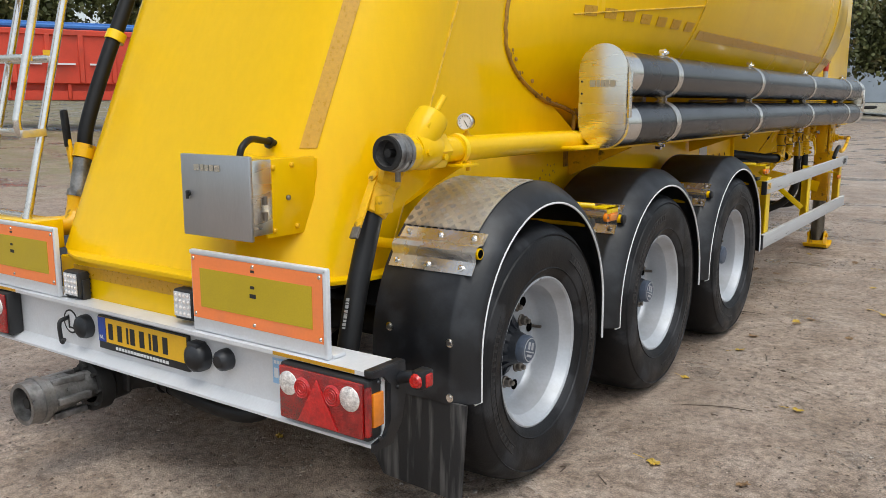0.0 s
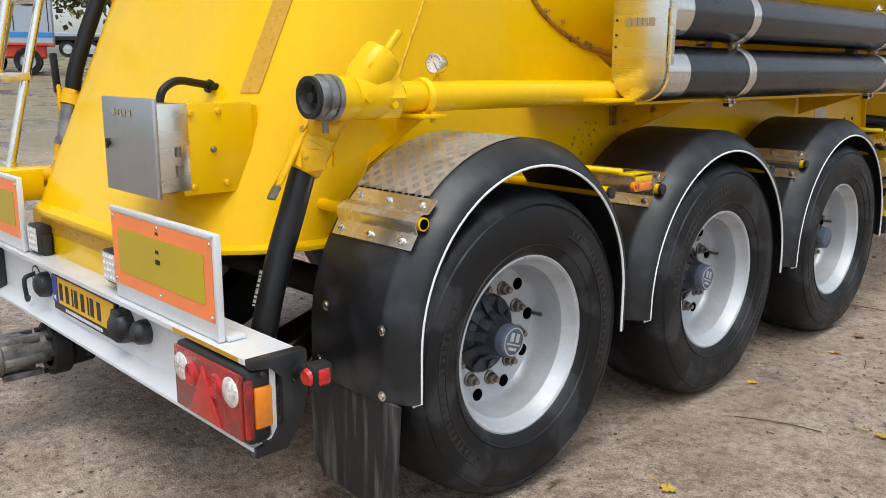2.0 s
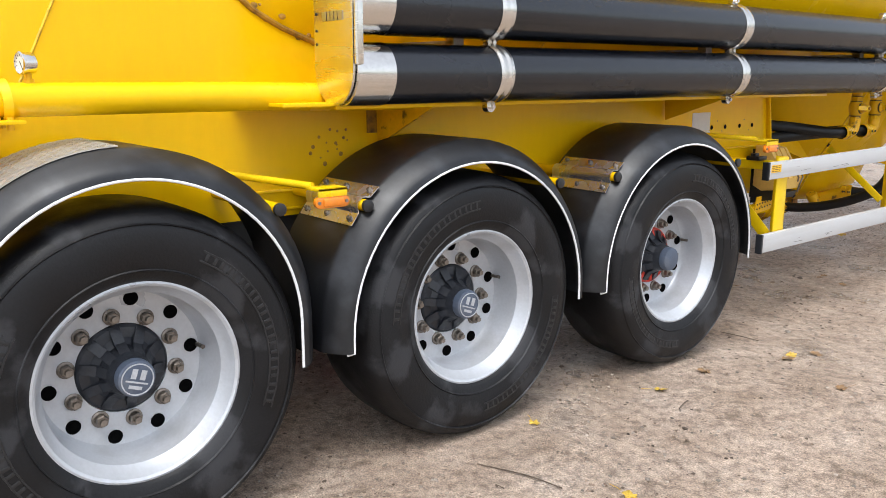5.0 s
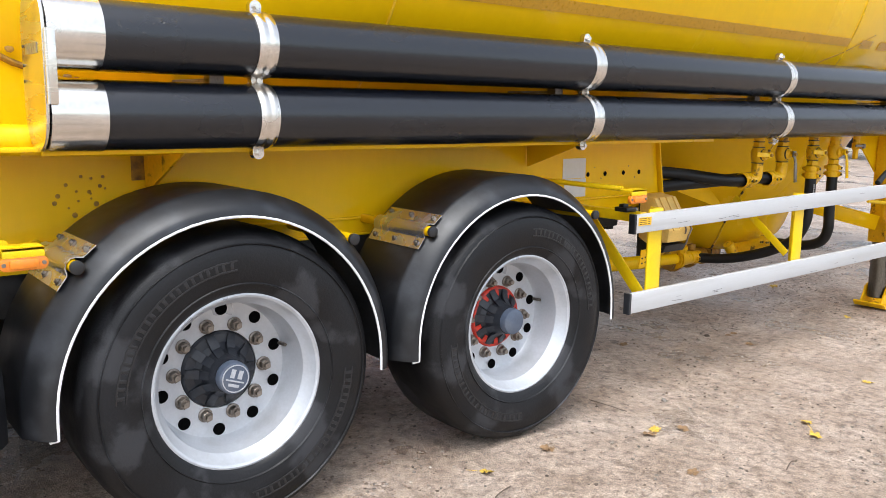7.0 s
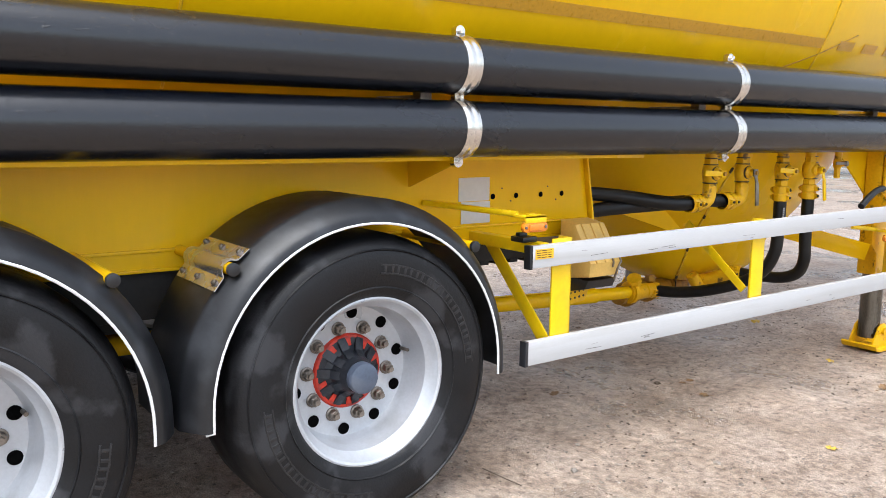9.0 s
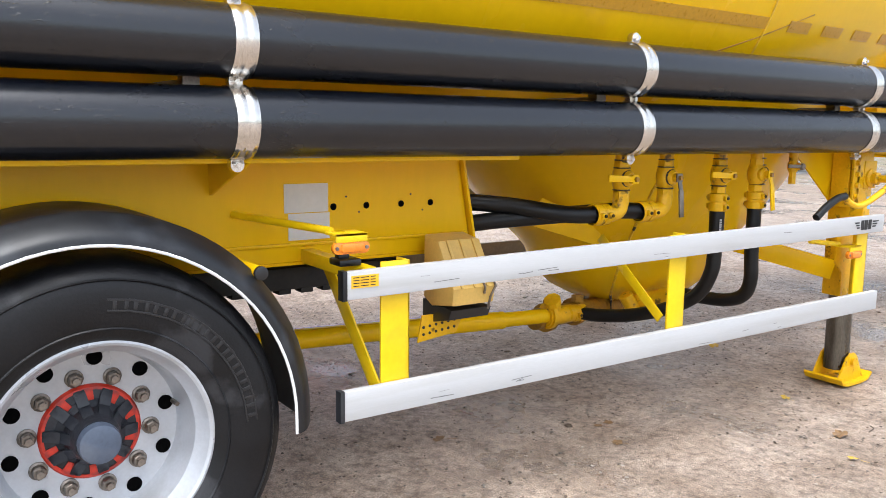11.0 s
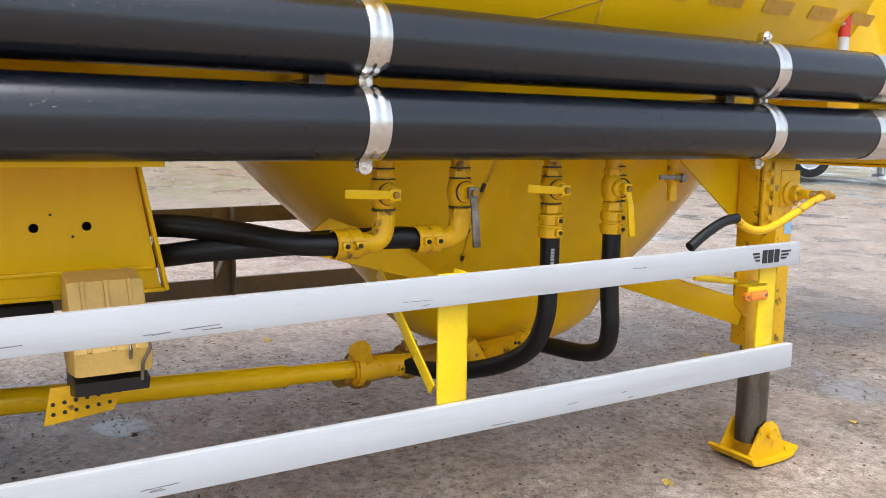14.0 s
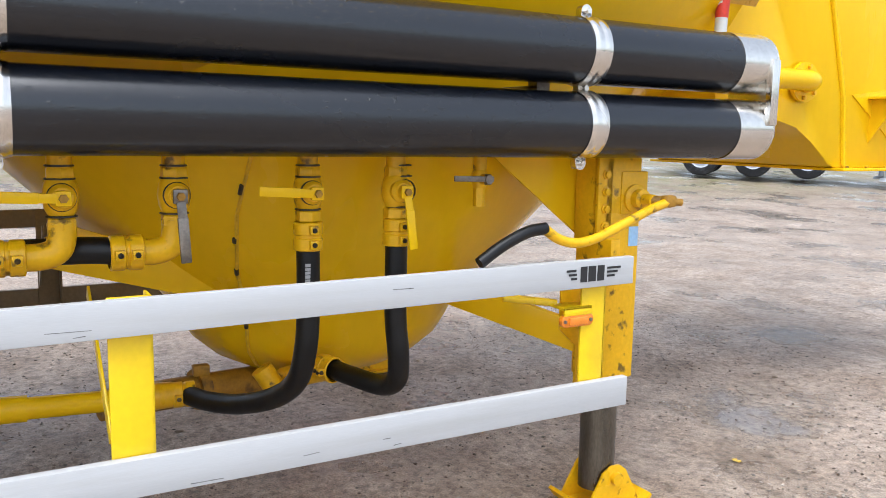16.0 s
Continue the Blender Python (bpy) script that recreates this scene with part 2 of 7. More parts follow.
def ground_material():
    m = bpy.data.materials.new("wet_gravel_dirt")
    m.use_nodes = True
    n, l = m.node_tree.nodes, m.node_tree.links
    b = n["Principled BSDF"]
    geo = n.new("ShaderNodeNewGeometry")

    def noise_at(s, detail=8.0, rough=0.6):
        t = n.new("ShaderNodeTexNoise")
        t.inputs["Scale"].default_value, t.inputs["Detail"].default_value, t.inputs["Roughness"].default_value = s, detail, rough
        l.new(geo.outputs["Position"], t.inputs["Vector"])
        return t.outputs["Fac"]

    def ramp(src, stops):
        r = n.new("ShaderNodeValToRGB")
        while len(r.color_ramp.elements) < len(stops):
            r.color_ramp.elements.new(0.5)
        for e, (p, c) in zip(r.color_ramp.elements, stops):
            e.position, e.color = p, (*c, 1)
        l.new(src, r.inputs[0])
        return r.outputs[0]

    def mix(kind, fac, a, c):
        x = n.new("ShaderNodeMix")
        x.data_type, x.blend_type = "RGBA", kind
        if isinstance(fac, float):
            x.inputs["Factor"].default_value = fac
        else:
            l.new(fac, x.inputs["Factor"])
        l.new(a, x.inputs["A"]), l.new(c, x.inputs["B"])
        return x.outputs["Result"]

    def rng(src, a, c, lo, hi):
        r = n.new("ShaderNodeMapRange")
        r.inputs[1].default_value, r.inputs[2].default_value, r.inputs[3].default_value, r.inputs[4].default_value = a, c, lo, hi
        l.new(src, r.inputs[0])
        return r.outputs[0]

    large, mid, fine, grit = noise_at(0.45), noise_at(2.6, 9.0, 0.62), noise_at(24.0, 9.0, 0.7), noise_at(150.0, 4.0, 0.7)
    clod = noise_at(11.0, 8.0, 0.68)
    vor = n.new("ShaderNodeTexVoronoi")
    vor.inputs["Scale"].default_value = 95.0
    l.new(geo.outputs["Position"], vor.inputs["Vector"])
    base = ramp(mid, [(0.32, (0.290, 0.224, 0.168)), (0.5, (0.395, 0.320, 0.254)), (0.70, (0.48, 0.408, 0.342))])
    tone = ramp(large, [(0.3, (0.80, 0.77, 0.75)), (0.52, (1.0, 0.98, 0.96)), (0.72, (1.18, 1.19, 1.20))])
    base = mix("MULTIPLY", 1.0, base, tone)
    base = mix("MULTIPLY", 0.9, base, ramp(clod, [(0.36, (0.58, 0.55, 0.52)), (0.46, (0.94, 0.92, 0.92)), (0.62, (1.08, 1.08, 1.08))]))
    base = mix("MULTIPLY", 0.9, base, ramp(fine, [(0.37, (0.50, 0.47, 0.45)), (0.49, (0.96, 0.95, 0.95)), (0.66, (1.35, 1.35, 1.35))]))
    base = mix("MULTIPLY", 0.8, base, ramp(grit, [(0.38, (0.40, 0.39, 0.38)), (0.60, (1.30, 1.30, 1.30))]))
    pebble = ramp(vor.outputs["Distance"], [(0.12, (1.5, 1.48, 1.45)), (0.35, (0.95, 0.95, 0.95))])
    base = mix("MULTIPLY", 0.35, base, pebble)
    # moss along the far edge of the yard
    sep = n.new("ShaderNodeSeparateXYZ")
    l.new(geo.outputs["Position"], sep.inputs[0])
    moss = n.new("ShaderNodeMath")
    moss.operation = "MULTIPLY"
    l.new(rng(sep.outputs[0], -9.0, -14.0, 0.0, 0.8), moss.inputs[0]), l.new(rng(mid, 0.40, 0.56, 0.1, 1.0), moss.inputs[1])
    green = n.new("ShaderNodeRGB")
    green.outputs[0].default_value = (0.16, 0.15, 0.05, 1)
    base = mix("MIX", moss.outputs[0], base, green.outputs[0])
    wet = noise_at(0.85, 6.0, 0.55)
    puddle = rng(wet, 0.60, 0.66, 0.0, 1.0)
    dark = n.new("ShaderNodeRGB")
    dark.outputs[0].default_value = (0.105, 0.088, 0.075, 1)
    base = mix("MIX", rng(wet, 0.57, 0.66, 0.0, 0.55), base, dark.outputs[0])
    l.new(base, b.inputs["Base Color"])
    l.new(rng(wet, 0.42, 0.66, 0.62, 0.10), b.inputs["Roughness"])
    bump = n.new("ShaderNodeBump")
    bump.inputs["Distance"].default_value = 0.02
    l.new(rng(puddle, 0.0, 1.0, 0.55, 0.08), bump.inputs["Strength"])
    add = n.new("ShaderNodeMath")
    add.operation = "ADD"
    l.new(fine, add.inputs[0]), l.new(rng(vor.outputs["Distance"], 0.0, 0.5, 0.35, 0.0), add.inputs[1])
    add2 = n.new("ShaderNodeMath")
    add2.operation = "MULTIPLY_ADD"
    add2.inputs[1].default_value = 0.4
    l.new(grit, add2.inputs[0]), l.new(add.outputs[0], add2.inputs[2])
    l.new(add2.outputs[0], bump.inputs["Height"])
    l.new(bump.outputs[0], b.inputs["Normal"])
    return m


M_ground = ground_material()


# ---- mesh helpers ----
def V(*a):
    return Vector(a)


def finish(bm, angle=38):
    bmesh.ops.recalc_face_normals(bm, faces=bm.faces[:])
    for f in bm.faces:
        f.smooth = True
    area = {f: f.calc_area() for f in bm.faces}
    for f in bm.faces:
        near = [area[g] for e in f.edges for g in e.link_faces if g is not f and f.normal.dot(g.normal) < 0.9998]
        if near and len(f.edges) >= 4 and area[f] > 4.0 * max(near):
            f.smooth = False
    me = bpy.data.meshes.new("mesh")
    bm.to_mesh(me)
    bm.free()
    me.set_sharp_from_angle(angle=radians(angle))
    return me


def part(name, bm, mat, parent=None, label="", loc=None, rot=None, angle=38):
    me = bm if isinstance(bm, bpy.types.Mesh) else finish(bm, angle)
    if mat and not me.materials:
        me.materials.append(mat)
    ob = new(name, me)
    if parent:
        ob.parent = parent
        base = -parent.location if parent.parent is None else V(0, 0, 0)
        ob.location = base + (Vector(loc) if loc else V(0, 0, 0))
    elif loc:
        ob.location = loc
    if rot:
        ob.rotation_euler = rot
    if label:
        tagged(ob, label)
    return ob


def thing(name, loc, label, category, group=""):
    return_ob = new(name)
    return_ob.location = loc
    return_ob.empty_display_size = 0.1
    return tagged(return_ob, label, category, group)


def frame_of(d):
    d = Vector(d).normalized()
    up = V(0, 0, 1) if abs(d.z) < 0.95 else V(0, 1, 0)
    u = d.cross(up).normalized()
    return u, u.cross(d).normalized(), d


def box(bm, lo, hi, bevel=0.0, seg=2):
    m = Matrix.Translation((Vector(lo) + Vector(hi)) / 2) @ Matrix.Diagonal((*[abs(h - a) for a, h in zip(lo, hi)], 1))
    vs = bmesh.ops.create_cube(bm, size=1, matrix=m)["verts"]
    if bevel:
        es = list({e for v in vs for e in v.link_edges})
        bmesh.ops.bevel(bm, geom=es, offset=bevel, segments=seg, affect="EDGES", profile=0.5)
    return bm


def obox(bm, p0, p1, w, h, bevel=0.0, side=None):
    """A bar from p0 to p1, w wide along side and h high."""
    p0, p1 = Vector(p0), Vector(p1)
    d = (p1 - p0).normalized()
    u = Vector(side).normalized() if side else frame_of(d)[0]
    u = (u - d * u.dot(d)).normalized()
    v = d.cross(u).normalized()
    rot = Matrix((u, d, v)).transposed().to_4x4()
    m = Matrix.Translation((p0 + p1) / 2) @ rot @ Matrix.Diagonal((w, (p1 - p0).length, h, 1))
    vs = bmesh.ops.create_cube(bm, size=1, matrix=m)["verts"]
    if bevel:
        es = list({e for x in vs for e in x.link_edges})
        bmesh.ops.bevel(bm, geom=es, offset=bevel, segments=2, affect="EDGES", profile=0.5)
    return bm


def lathe(bm, profile, centre, axis, seg=40, closed=False):
    """Turns (radius, along) pairs round an axis; radius 0 closes an end."""
    u, v, d = frame_of(axis)
    c = Vector(centre)
    rings = []
    for r, a in profile:
        if r <= 1e-6:
            rings.append([bm.verts.new(c + d * a)])
        else:
            rings.append([bm.verts.new(c + d * a + (u * math.cos(2 * math.pi * i / seg) + v * math.sin(2 * math.pi * i / seg)) * r) for i in range(seg)])
    pairs = list(zip(rings, rings[1:]))
    if closed:
        pairs.append((rings[-1], rings[0]))
    for a, b in pairs:
        for i in range(seg):
            j = (i + 1) % seg
            if len(a) == 1 and len(b) == 1:
                continue
            if len(a) == 1:
                bm.faces.new((a[0], b[i], b[j]))
            elif len(b) == 1:
                bm.faces.new((a[i], a[j], b[0]))
            else:
                bm.faces.new((a[i], a[j], b[j], b[i]))
    return bm


def rod(bm, p0, p1, r, r1=None, seg=20, round_edge=0.0):
    p0, p1 = Vector(p0), Vector(p1)
    n = (p1 - p0).length
    r1 = r if r1 is None else r1
    e = round_edge
    prof = [(0, 0), (r - e, 0), (r, e), (r1, n - e), (r1 - e, n), (0, n)] if e else [(0, 0), (r, 0), (r1, n), (0, n)]
    return lathe(bm, prof, p0, p1 - p0, seg)


def smooth_path(pts, steps=8):
    p = [Vector(q) for q in pts]
    p = [p[0] * 2 - p[1]] + p + [p[-1] * 2 - p[-2]]
    out = []
    for i in range(1, len(p) - 2):
        a, b, c, d = p[i - 1:i + 3]
        for k in range(steps):
            t = k / steps
            out.append(0.5 * ((2 * b) + (c - a) * t + (2 * a - 5 * b + 4 * c - d) * t * t + (3 * b - a - 3 * c + d) * t ** 3))
    out.append(p[-2])
    return out


def sweep(bm, pts, r, seg=16, curve=True, caps=True):
    """A round hose or pipe along points."""
    p = smooth_path(pts) if curve else [Vector(q) for q in pts]
    u = None
    rings = []
    for i, q in enumerate(p):
        d = (p[min(i + 1, len(p) - 1)] - p[max(i - 1, 0)]).normalized()
        u = frame_of(d)[0] if u is None else (u - d * u.dot(d)).normalized()
        v = d.cross(u)
        rings.append([bm.verts.new(q + (u * math.cos(2 * math.pi * k / seg) + v * math.sin(2 * math.pi * k / seg)) * r) for k in range(seg)])
    for a, b in zip(rings, rings[1:]):
        for k in range(seg):
            j = (k + 1) % seg
            bm.faces.new((a[k], a[j], b[j], b[k]))
    if caps:
        bm.faces.new(rings[0]), bm.faces.new(rings[-1])
    return bm


def prism(bm, poly, axis, lo, hi, bevel=0.0):
    """Extrudes a 2D outline along an axis: for x the outline is (y, z), for y (x, z), for z (x, y)."""
    def at(a, b, c):
        return {"x": (c, a, b), "y": (a, c, b), "z": (a, b, c)}[axis]
    lo_v = [bm.verts.new(at(a, b, lo)) for a, b in poly]
    hi_v = [bm.verts.new(at(a, b, hi)) for a, b in poly]
    fs = [bm.faces.new(lo_v), bm.faces.new(hi_v)]
    k = len(poly)
    fs += [bm.faces.new((lo_v[i], lo_v[(i + 1) % k], hi_v[(i + 1) % k], hi_v[i])) for i in range(k)]
    if bevel:
        es = list({e for f in fs[:2] for e in f.edges})
        bmesh.ops.bevel(bm, geom=es, offset=bevel, segments=2, affect="EDGES", profile=0.5)
    return bm


def strip(bm, line_a, line_b, thick):
    """A sheet between two lines of points, thickened along its normals."""
    a, b = [Vector(p) for p in line_a], [Vector(p) for p in line_b]
    top_a, top_b, low_a, low_b = [], [], [], []
    for i in range(len(a)):
        t = a[min(i + 1, len(a) - 1)] - a[max(i - 1, 0)]
        nrm = t.cross(b[i] - a[i]).normalized() * thick
        top_a.append(bm.verts.new(a[i] + nrm)), top_b.append(bm.verts.new(b[i] + nrm))
        low_a.append(bm.verts.new(a[i])), low_b.append(bm.verts.new(b[i]))
    for i in range(len(a) - 1):
        bm.faces.new((top_a[i], top_a[i + 1], top_b[i + 1], top_b[i]))
        bm.faces.new((low_a[i], low_b[i], low_b[i + 1], low_a[i + 1]))
        bm.faces.new((top_a[i], low_a[i], low_a[i + 1], top_a[i + 1]))
        bm.faces.new((top_b[i], top_b[i + 1], low_b[i + 1], low_b[i]))
    bm.faces.new((top_a[0], top_b[0], low_b[0], low_a[0]))
    bm.faces.new((top_a[-1], low_a[-1], low_b[-1], top_b[-1]))
    return bm


def B():
    return bmesh.new()


def bars(bm, origin, right, up, widths, height, depth, gap=0.25):
    """A row of plain upright bars that stands for a line of writing."""
    o, r, u = Vector(origin), Vector(right).normalized(), Vector(up).normalized()
    nrm = r.cross(u)
    x = 0.0
    for w in widths:
        c = [o + r * x, o + r * (x + w), o + r * (x + w) + u * height, o + r * x + u * height]
        vs = [bm.verts.new(p) for p in c] + [bm.verts.new(p + nrm * depth) for p in c]
        for f in ((3, 2, 1, 0), (4, 5, 6, 7), (0, 1, 5, 4), (1, 2, 6, 5), (2, 3, 7, 6), (3, 0, 4, 7)):
            bm.faces.new([vs[i] for i in f])
        x += w * (1 + gap)
    return bm


def letters(body, size, depth):
    """Words as a mesh, in the xy plane, left end at the origin."""
    c = bpy.data.curves.new("words", "FONT")
    c.body, c.size, c.extrude = body, size, depth
    ob = new("words", c)
    bpy.context.view_layer.update()
    me = bpy.data.meshes.new_from_object(ob.evaluated_get(bpy.context.evaluated_depsgraph_get()))
    bpy.data.objects.remove(ob)
    return me


# ---- ground ----
def ground_z(x, y):
    d = max(0.0, -x - 5.0)
    rise = 0.055 * d * d / (d + 6.0)
    return rise if d < 40 else 0.055 * 1600 / 46


def ground():
    xs = sorted(set([-2500, -900, -400, -200] + list(range(-125, -20, 6)) + [-20 + 0.8 * i for i in range(20)] + [-4 + 0.12 * i for i in range(75)] + [5.5, 7, 10, 15, 25, 50, 120, 400, 1200, 2500]))
    ys = sorted(set([-2500, -900, -300, -100, -40, -20, -12, -8, -6] + [-4 + 0.12 * i for i in range(110)] + [9.5 + 0.8 * i for i in range(20)] + list(range(26, 130, 8)) + [180, 300, 700, 2500]))
    verts = []
    for y in ys:
        for x in xs:
            h = 0.0
            if -4 <= x <= 5 and -4 <= y <= 9.3:
                h = 0.010 * noise.noise((x * 1.1, y * 1.1, 0)) + 0.005 * noise.noise((x * 4, y * 4, 3))
            verts.append((x, y, ground_z(x, y) + h - 0.006))
    w = len(xs)
    faces = [(j * w + i, j * w + i + 1, (j + 1) * w + i + 1, (j + 1) * w + i) for j in range(len(ys) - 1) for i in range(w - 1)]
    me = bpy.data.meshes.new("ground")
    me.from_pydata(verts, [], faces)
    for p in me.polygons:
        p.use_smooth = True
    me.materials.append(M_ground)
    tagged(new("ground", me), "wet brown gravel and dirt yard with shallow puddles", "ground", kind="structure")


ground()

# ---- tank trailer ----
CX = -1.2
T = thing("tank_trailer", (CX, 3.0, 0), "yellow bulk silo tank trailer with three axles, parked on gravel", "trailer")

# tank: a cylinder between two cones, the rear one flat below, the front one flat above
RT, ZC = 1.24, 2.453


def tank_ring(y):
    if y < 2.05:
        r = RT - (2.05 - y) * 0.32
        return r, 1.09 + r + 0.123 * min(1.0, max(0.0, (y - 0.95) / 1.1))
    if y > 5.62:
        r = RT - (y - 5.62) * 0.13
        return r, ZC + (RT - r) * 0.15
    return RT, ZC


def tank_x(y, z):
    r, c = tank_ring(y)
    q = r * r - (z - c) ** 2
    return CX + math.sqrt(q) if q > 0 else None


bm = B()
ys = [-0.35, 0.0, 0.4, 0.8, 1.2, 1.6, 2.05, 2.9, 3.8, 4.7, 5.62, 6.1, 6.6, 7.1, 7.45, 7.6, 7.68]
prof = []
seg = 72
rings = []
for y in ys:
    r, c = tank_ring(y)
    if y > 7.4:
        r -= (y - 7.4) ** 2 * 3.0
    flat = 1.32 if y < 5.6 else 0.0
    rings.append([bm.verts.new((CX + r * math.cos(2 * math.pi * k / seg), y, max(flat, c + r * math.sin(2 * math.pi * k / seg)))) for k in range(seg)])
for a, b in zip(rings, rings[1:]):
    for k in range(seg):
        bm.faces.new((a[k], a[(k + 1) % seg], b[(k + 1) % seg], b[k]))
bm.faces.new(rings[0]), bm.faces.new(rings[-1])
tank = part("tank", bm, M_yellow, T, "glossy yellow cylindrical tank with cone ends", angle=60)
for y in (2.05, 5.62):
    bm = B()
    r, c = tank_ring(y)
    sweep(bm, [(CX + (r + 0.001) * math.cos(a), y, c + (r + 0.001) * math.sin(a)) for a in [2 * math.pi * k / 90 for k in range(91)]], 0.006, 6, False)
    part("weld_seam", bm, M_weld, tank)
# lengthwise weld line and a short slanting one on each cone
bm = B()
sweep(bm, [(tank_x(0.95 + 0.11 * i, 1.93 + 0.012 * i) + 0.002, 0.95 + 0.11 * i, 1.93 + 0.012 * i) for i in range(11)], 0.005, 6, False)
part("weld_seam", bm, M_weld, tank)
bm = B()
sweep(bm, [(tank_x(5.33 + 0.1 * i, 1.748 + 0.032 * i) + 0.001, 5.33 + 0.1 * i, 1.748 + 0.032 * i) for i in range(8)], 0.003, 6, False)
part("weld_seam", bm, M_yellow_rust, tank, "thin dark weld line")


def tank_tape(y0, y1, z0, h, steep=0.0):
    n = max(2, int((y1 - y0) / 0.06))
    la, lb = [], []
    for i in range(n + 1):
        y = y0 + (y1 - y0) * i / n
        za = z0 + steep * (y - y0)
        la.append((tank_x(y, za) + 0.002, y, za))
        lb.append((tank_x(y, za + h) + 0.002, y, za + h))
    return strip(B(), la, lb, 0.002)


part("reflective_tape", tank_tape(2.12, 5.63, 1.872, 0.05), M_amberstrip, tank, "long amber reflective tape")
for i in range(7):
    y = 1.02 + 0.15 * i
    part("reflective_tape", tank_tape(y, y + 0.09, 1.93 - 0.004 * i, 0.05), M_amberstrip, tank)
for i in range(5):
    y = 5.83 + 0.37 * i
    part("reflective_tape", tank_tape(y, y + 0.22, 1.876 + 0.010 * i, 0.05, 0.03), M_amberstrip, tank)

# hopper under the tank
bm = B()
HY = 5.885
sec = [(1.75, 1.68, 0.98), (1.30, 1.25, 0.90), (1.10, 1.04, 0.82), (0.90, 0.82, 0.71), (0.76, 0.66, 0.60), (0.70, 0.605, 0.56), (0.62, 0.565, 0.535), (0.55, 0.52, 0.50), (0.48, 0.44, 0.42), (0.43, 0.34, 0.33), (0.40, 0.18, 0.18), (0.392, 0.06, 0.06)]
rings = [[bm.verts.new((CX + sx * math.cos(2 * math.pi * k / 64), HY + sy * math.sin(2 * math.pi * k / 64), z)) for k in range(64)] for z, sy, sx in sec]
for a, b in zip(rings, rings[1:]):
    for k in range(64):
        bm.faces.new((a[k], a[(k + 1) % 64], b[(k + 1) % 64], b[k]))
bm.faces.new(rings[-1])
hopper = part("hopper", bm, M_yellow, T, "yellow cone-shaped discharge hopper with a round bottom", angle=60)
bm = B()
pts = []
for z, sy, sx in sec[1:11]:
    a = math.radians(-26 - (1.25 - z) * 32)
    pts.append((CX + (sx + 0.002) * math.cos(a), HY + (sy + 0.002) * math.sin(a), z))
sweep(bm, pts, 0.007, 6, False)
part("weld_seam", bm, M_weld, hopper, "yellow weld line with rust spots")
for k, (z0, z1) in enumerate(((1.20, 1.17), (1.02, 1.005), (0.905, 0.885), (0.80, 0.73), (0.68, 0.655), (0.47, 0.425))):
    bm = B()
    q = []
    for z in (z0, (z0 + z1) / 2, z1):
        i = max(j for j in range(len(sec)) if sec[j][0] >= z)
        f = (sec[i][0] - z) / (sec[i][0] - sec[i + 1][0])
        sy, sx = [sec[i][c] + (sec[i + 1][c] - sec[i][c]) * f for c in (1, 2)]
        a = math.radians(-26 - (1.25 - z) * 32)
        q.append((CX + (sx + 0.005) * math.cos(a), HY + (sy + 0.005) * math.sin(a), z))
    sweep(bm, q, 0.008, 6, False)
    part("rust_spot", bm, M_greasy, hopper)

# chassis side beams, right and left
for side in (1, -1):
    x0 = CX + side * 0.75
    bm = B()
    prism(bm, [(0.55, 0.905), (4.19, 0.905), (4.12, 1.32), (0.55, 1.32)], "x", x0 - 0.006, x0 + 0.006)
    box(bm, (min(x0, x0 - side * 0.10), 0.55, 0.895), (max(x0 + side * 0.02, x0 - side * 0.10), 4.20, 0.907), 0.003)
    obox(bm, (x0 + side * 0.008, 4.125, 1.33), (x0 + side * 0.008, 4.205, 0.90), 0.05, 0.012, 0.002, (1, 0, 0))
    obox(bm, (x0 + side * 0.012, 0.6, 0.97), (x0 + side * 0.012, 4.17, 0.97), 0.014, 0.012, 0.003, (1, 0, 0))
    beam = part("chassis_beam", bm, M_yellow, T, "yellow folded steel chassis side beam with drilled holes")
    if side == 1:
        for y, r in ((3.557, 0.013), (3.697, 0.013), (3.852, 0.013), (3.99, 0.013)):
            bm = B()
            lathe(bm, [(0, 0.0075), (r, 0.0075), (r, 0.0085), (0, 0.0085)], (x0, y, 1.101), (1, 0, 0), 20)
            part("hole", bm, M_hole, beam)
        for y, z in ((3.61, 1.137), (3.665, 1.077), (3.896, 1.137), (3.952, 1.073)):
            bm = B()
            lathe(bm, [(0, 0.0075), (0.004, 0.0075), (0.004, 0.0085), (0, 0.0085)], (x0, y, z), (1, 0, 0), 10)
            part("hole", bm, M_ink, beam)
        bm = B()
        box(bm, (x0 + 0.007, 3.36, 1.085), (x0 + 0.009, 3.535, 1.19))
        part("sticker", bm, M_whitepatch, beam, "blank off-white paper sticker")
        bm = B()
        box(bm, (x0 + 0.0075, 3.375, 0.985), (x0 + 0.0095, 3.54, 1.082))
        part("sticker", bm, M_whitepatch, beam)
# long folded top flange over the wheels that carries the storage tubes
bm = B()
box(bm, (CX + 0.62, 0.55, 1.296), (-0.06, 4.13, 1.308), 0.002)
box(bm, (-0.072, 0.75, 1.285), (-0.06, 4.13, 1.308), 0.002)
part("carrier_flange", bm, M_yellow, T)
# gusset brackets between beam and flange
for i, y in enumerate((1.18, 3.09)):
    bm = B()
    prism(bm, [(-0.44, 1.30), (-0.07, 1.30), (-0.07, 1.285), (-0.43, 1.12 if i == 0 else 1.16)], "y", y - 0.005, y + 0.005)
    box(bm, (-0.44, y - 0.11, 1.286), (-0.09, y + 0.11, 1.297), 0.002)
    part("bracket", bm, M_yellow_worn if i == 0 else M_yellow, T)
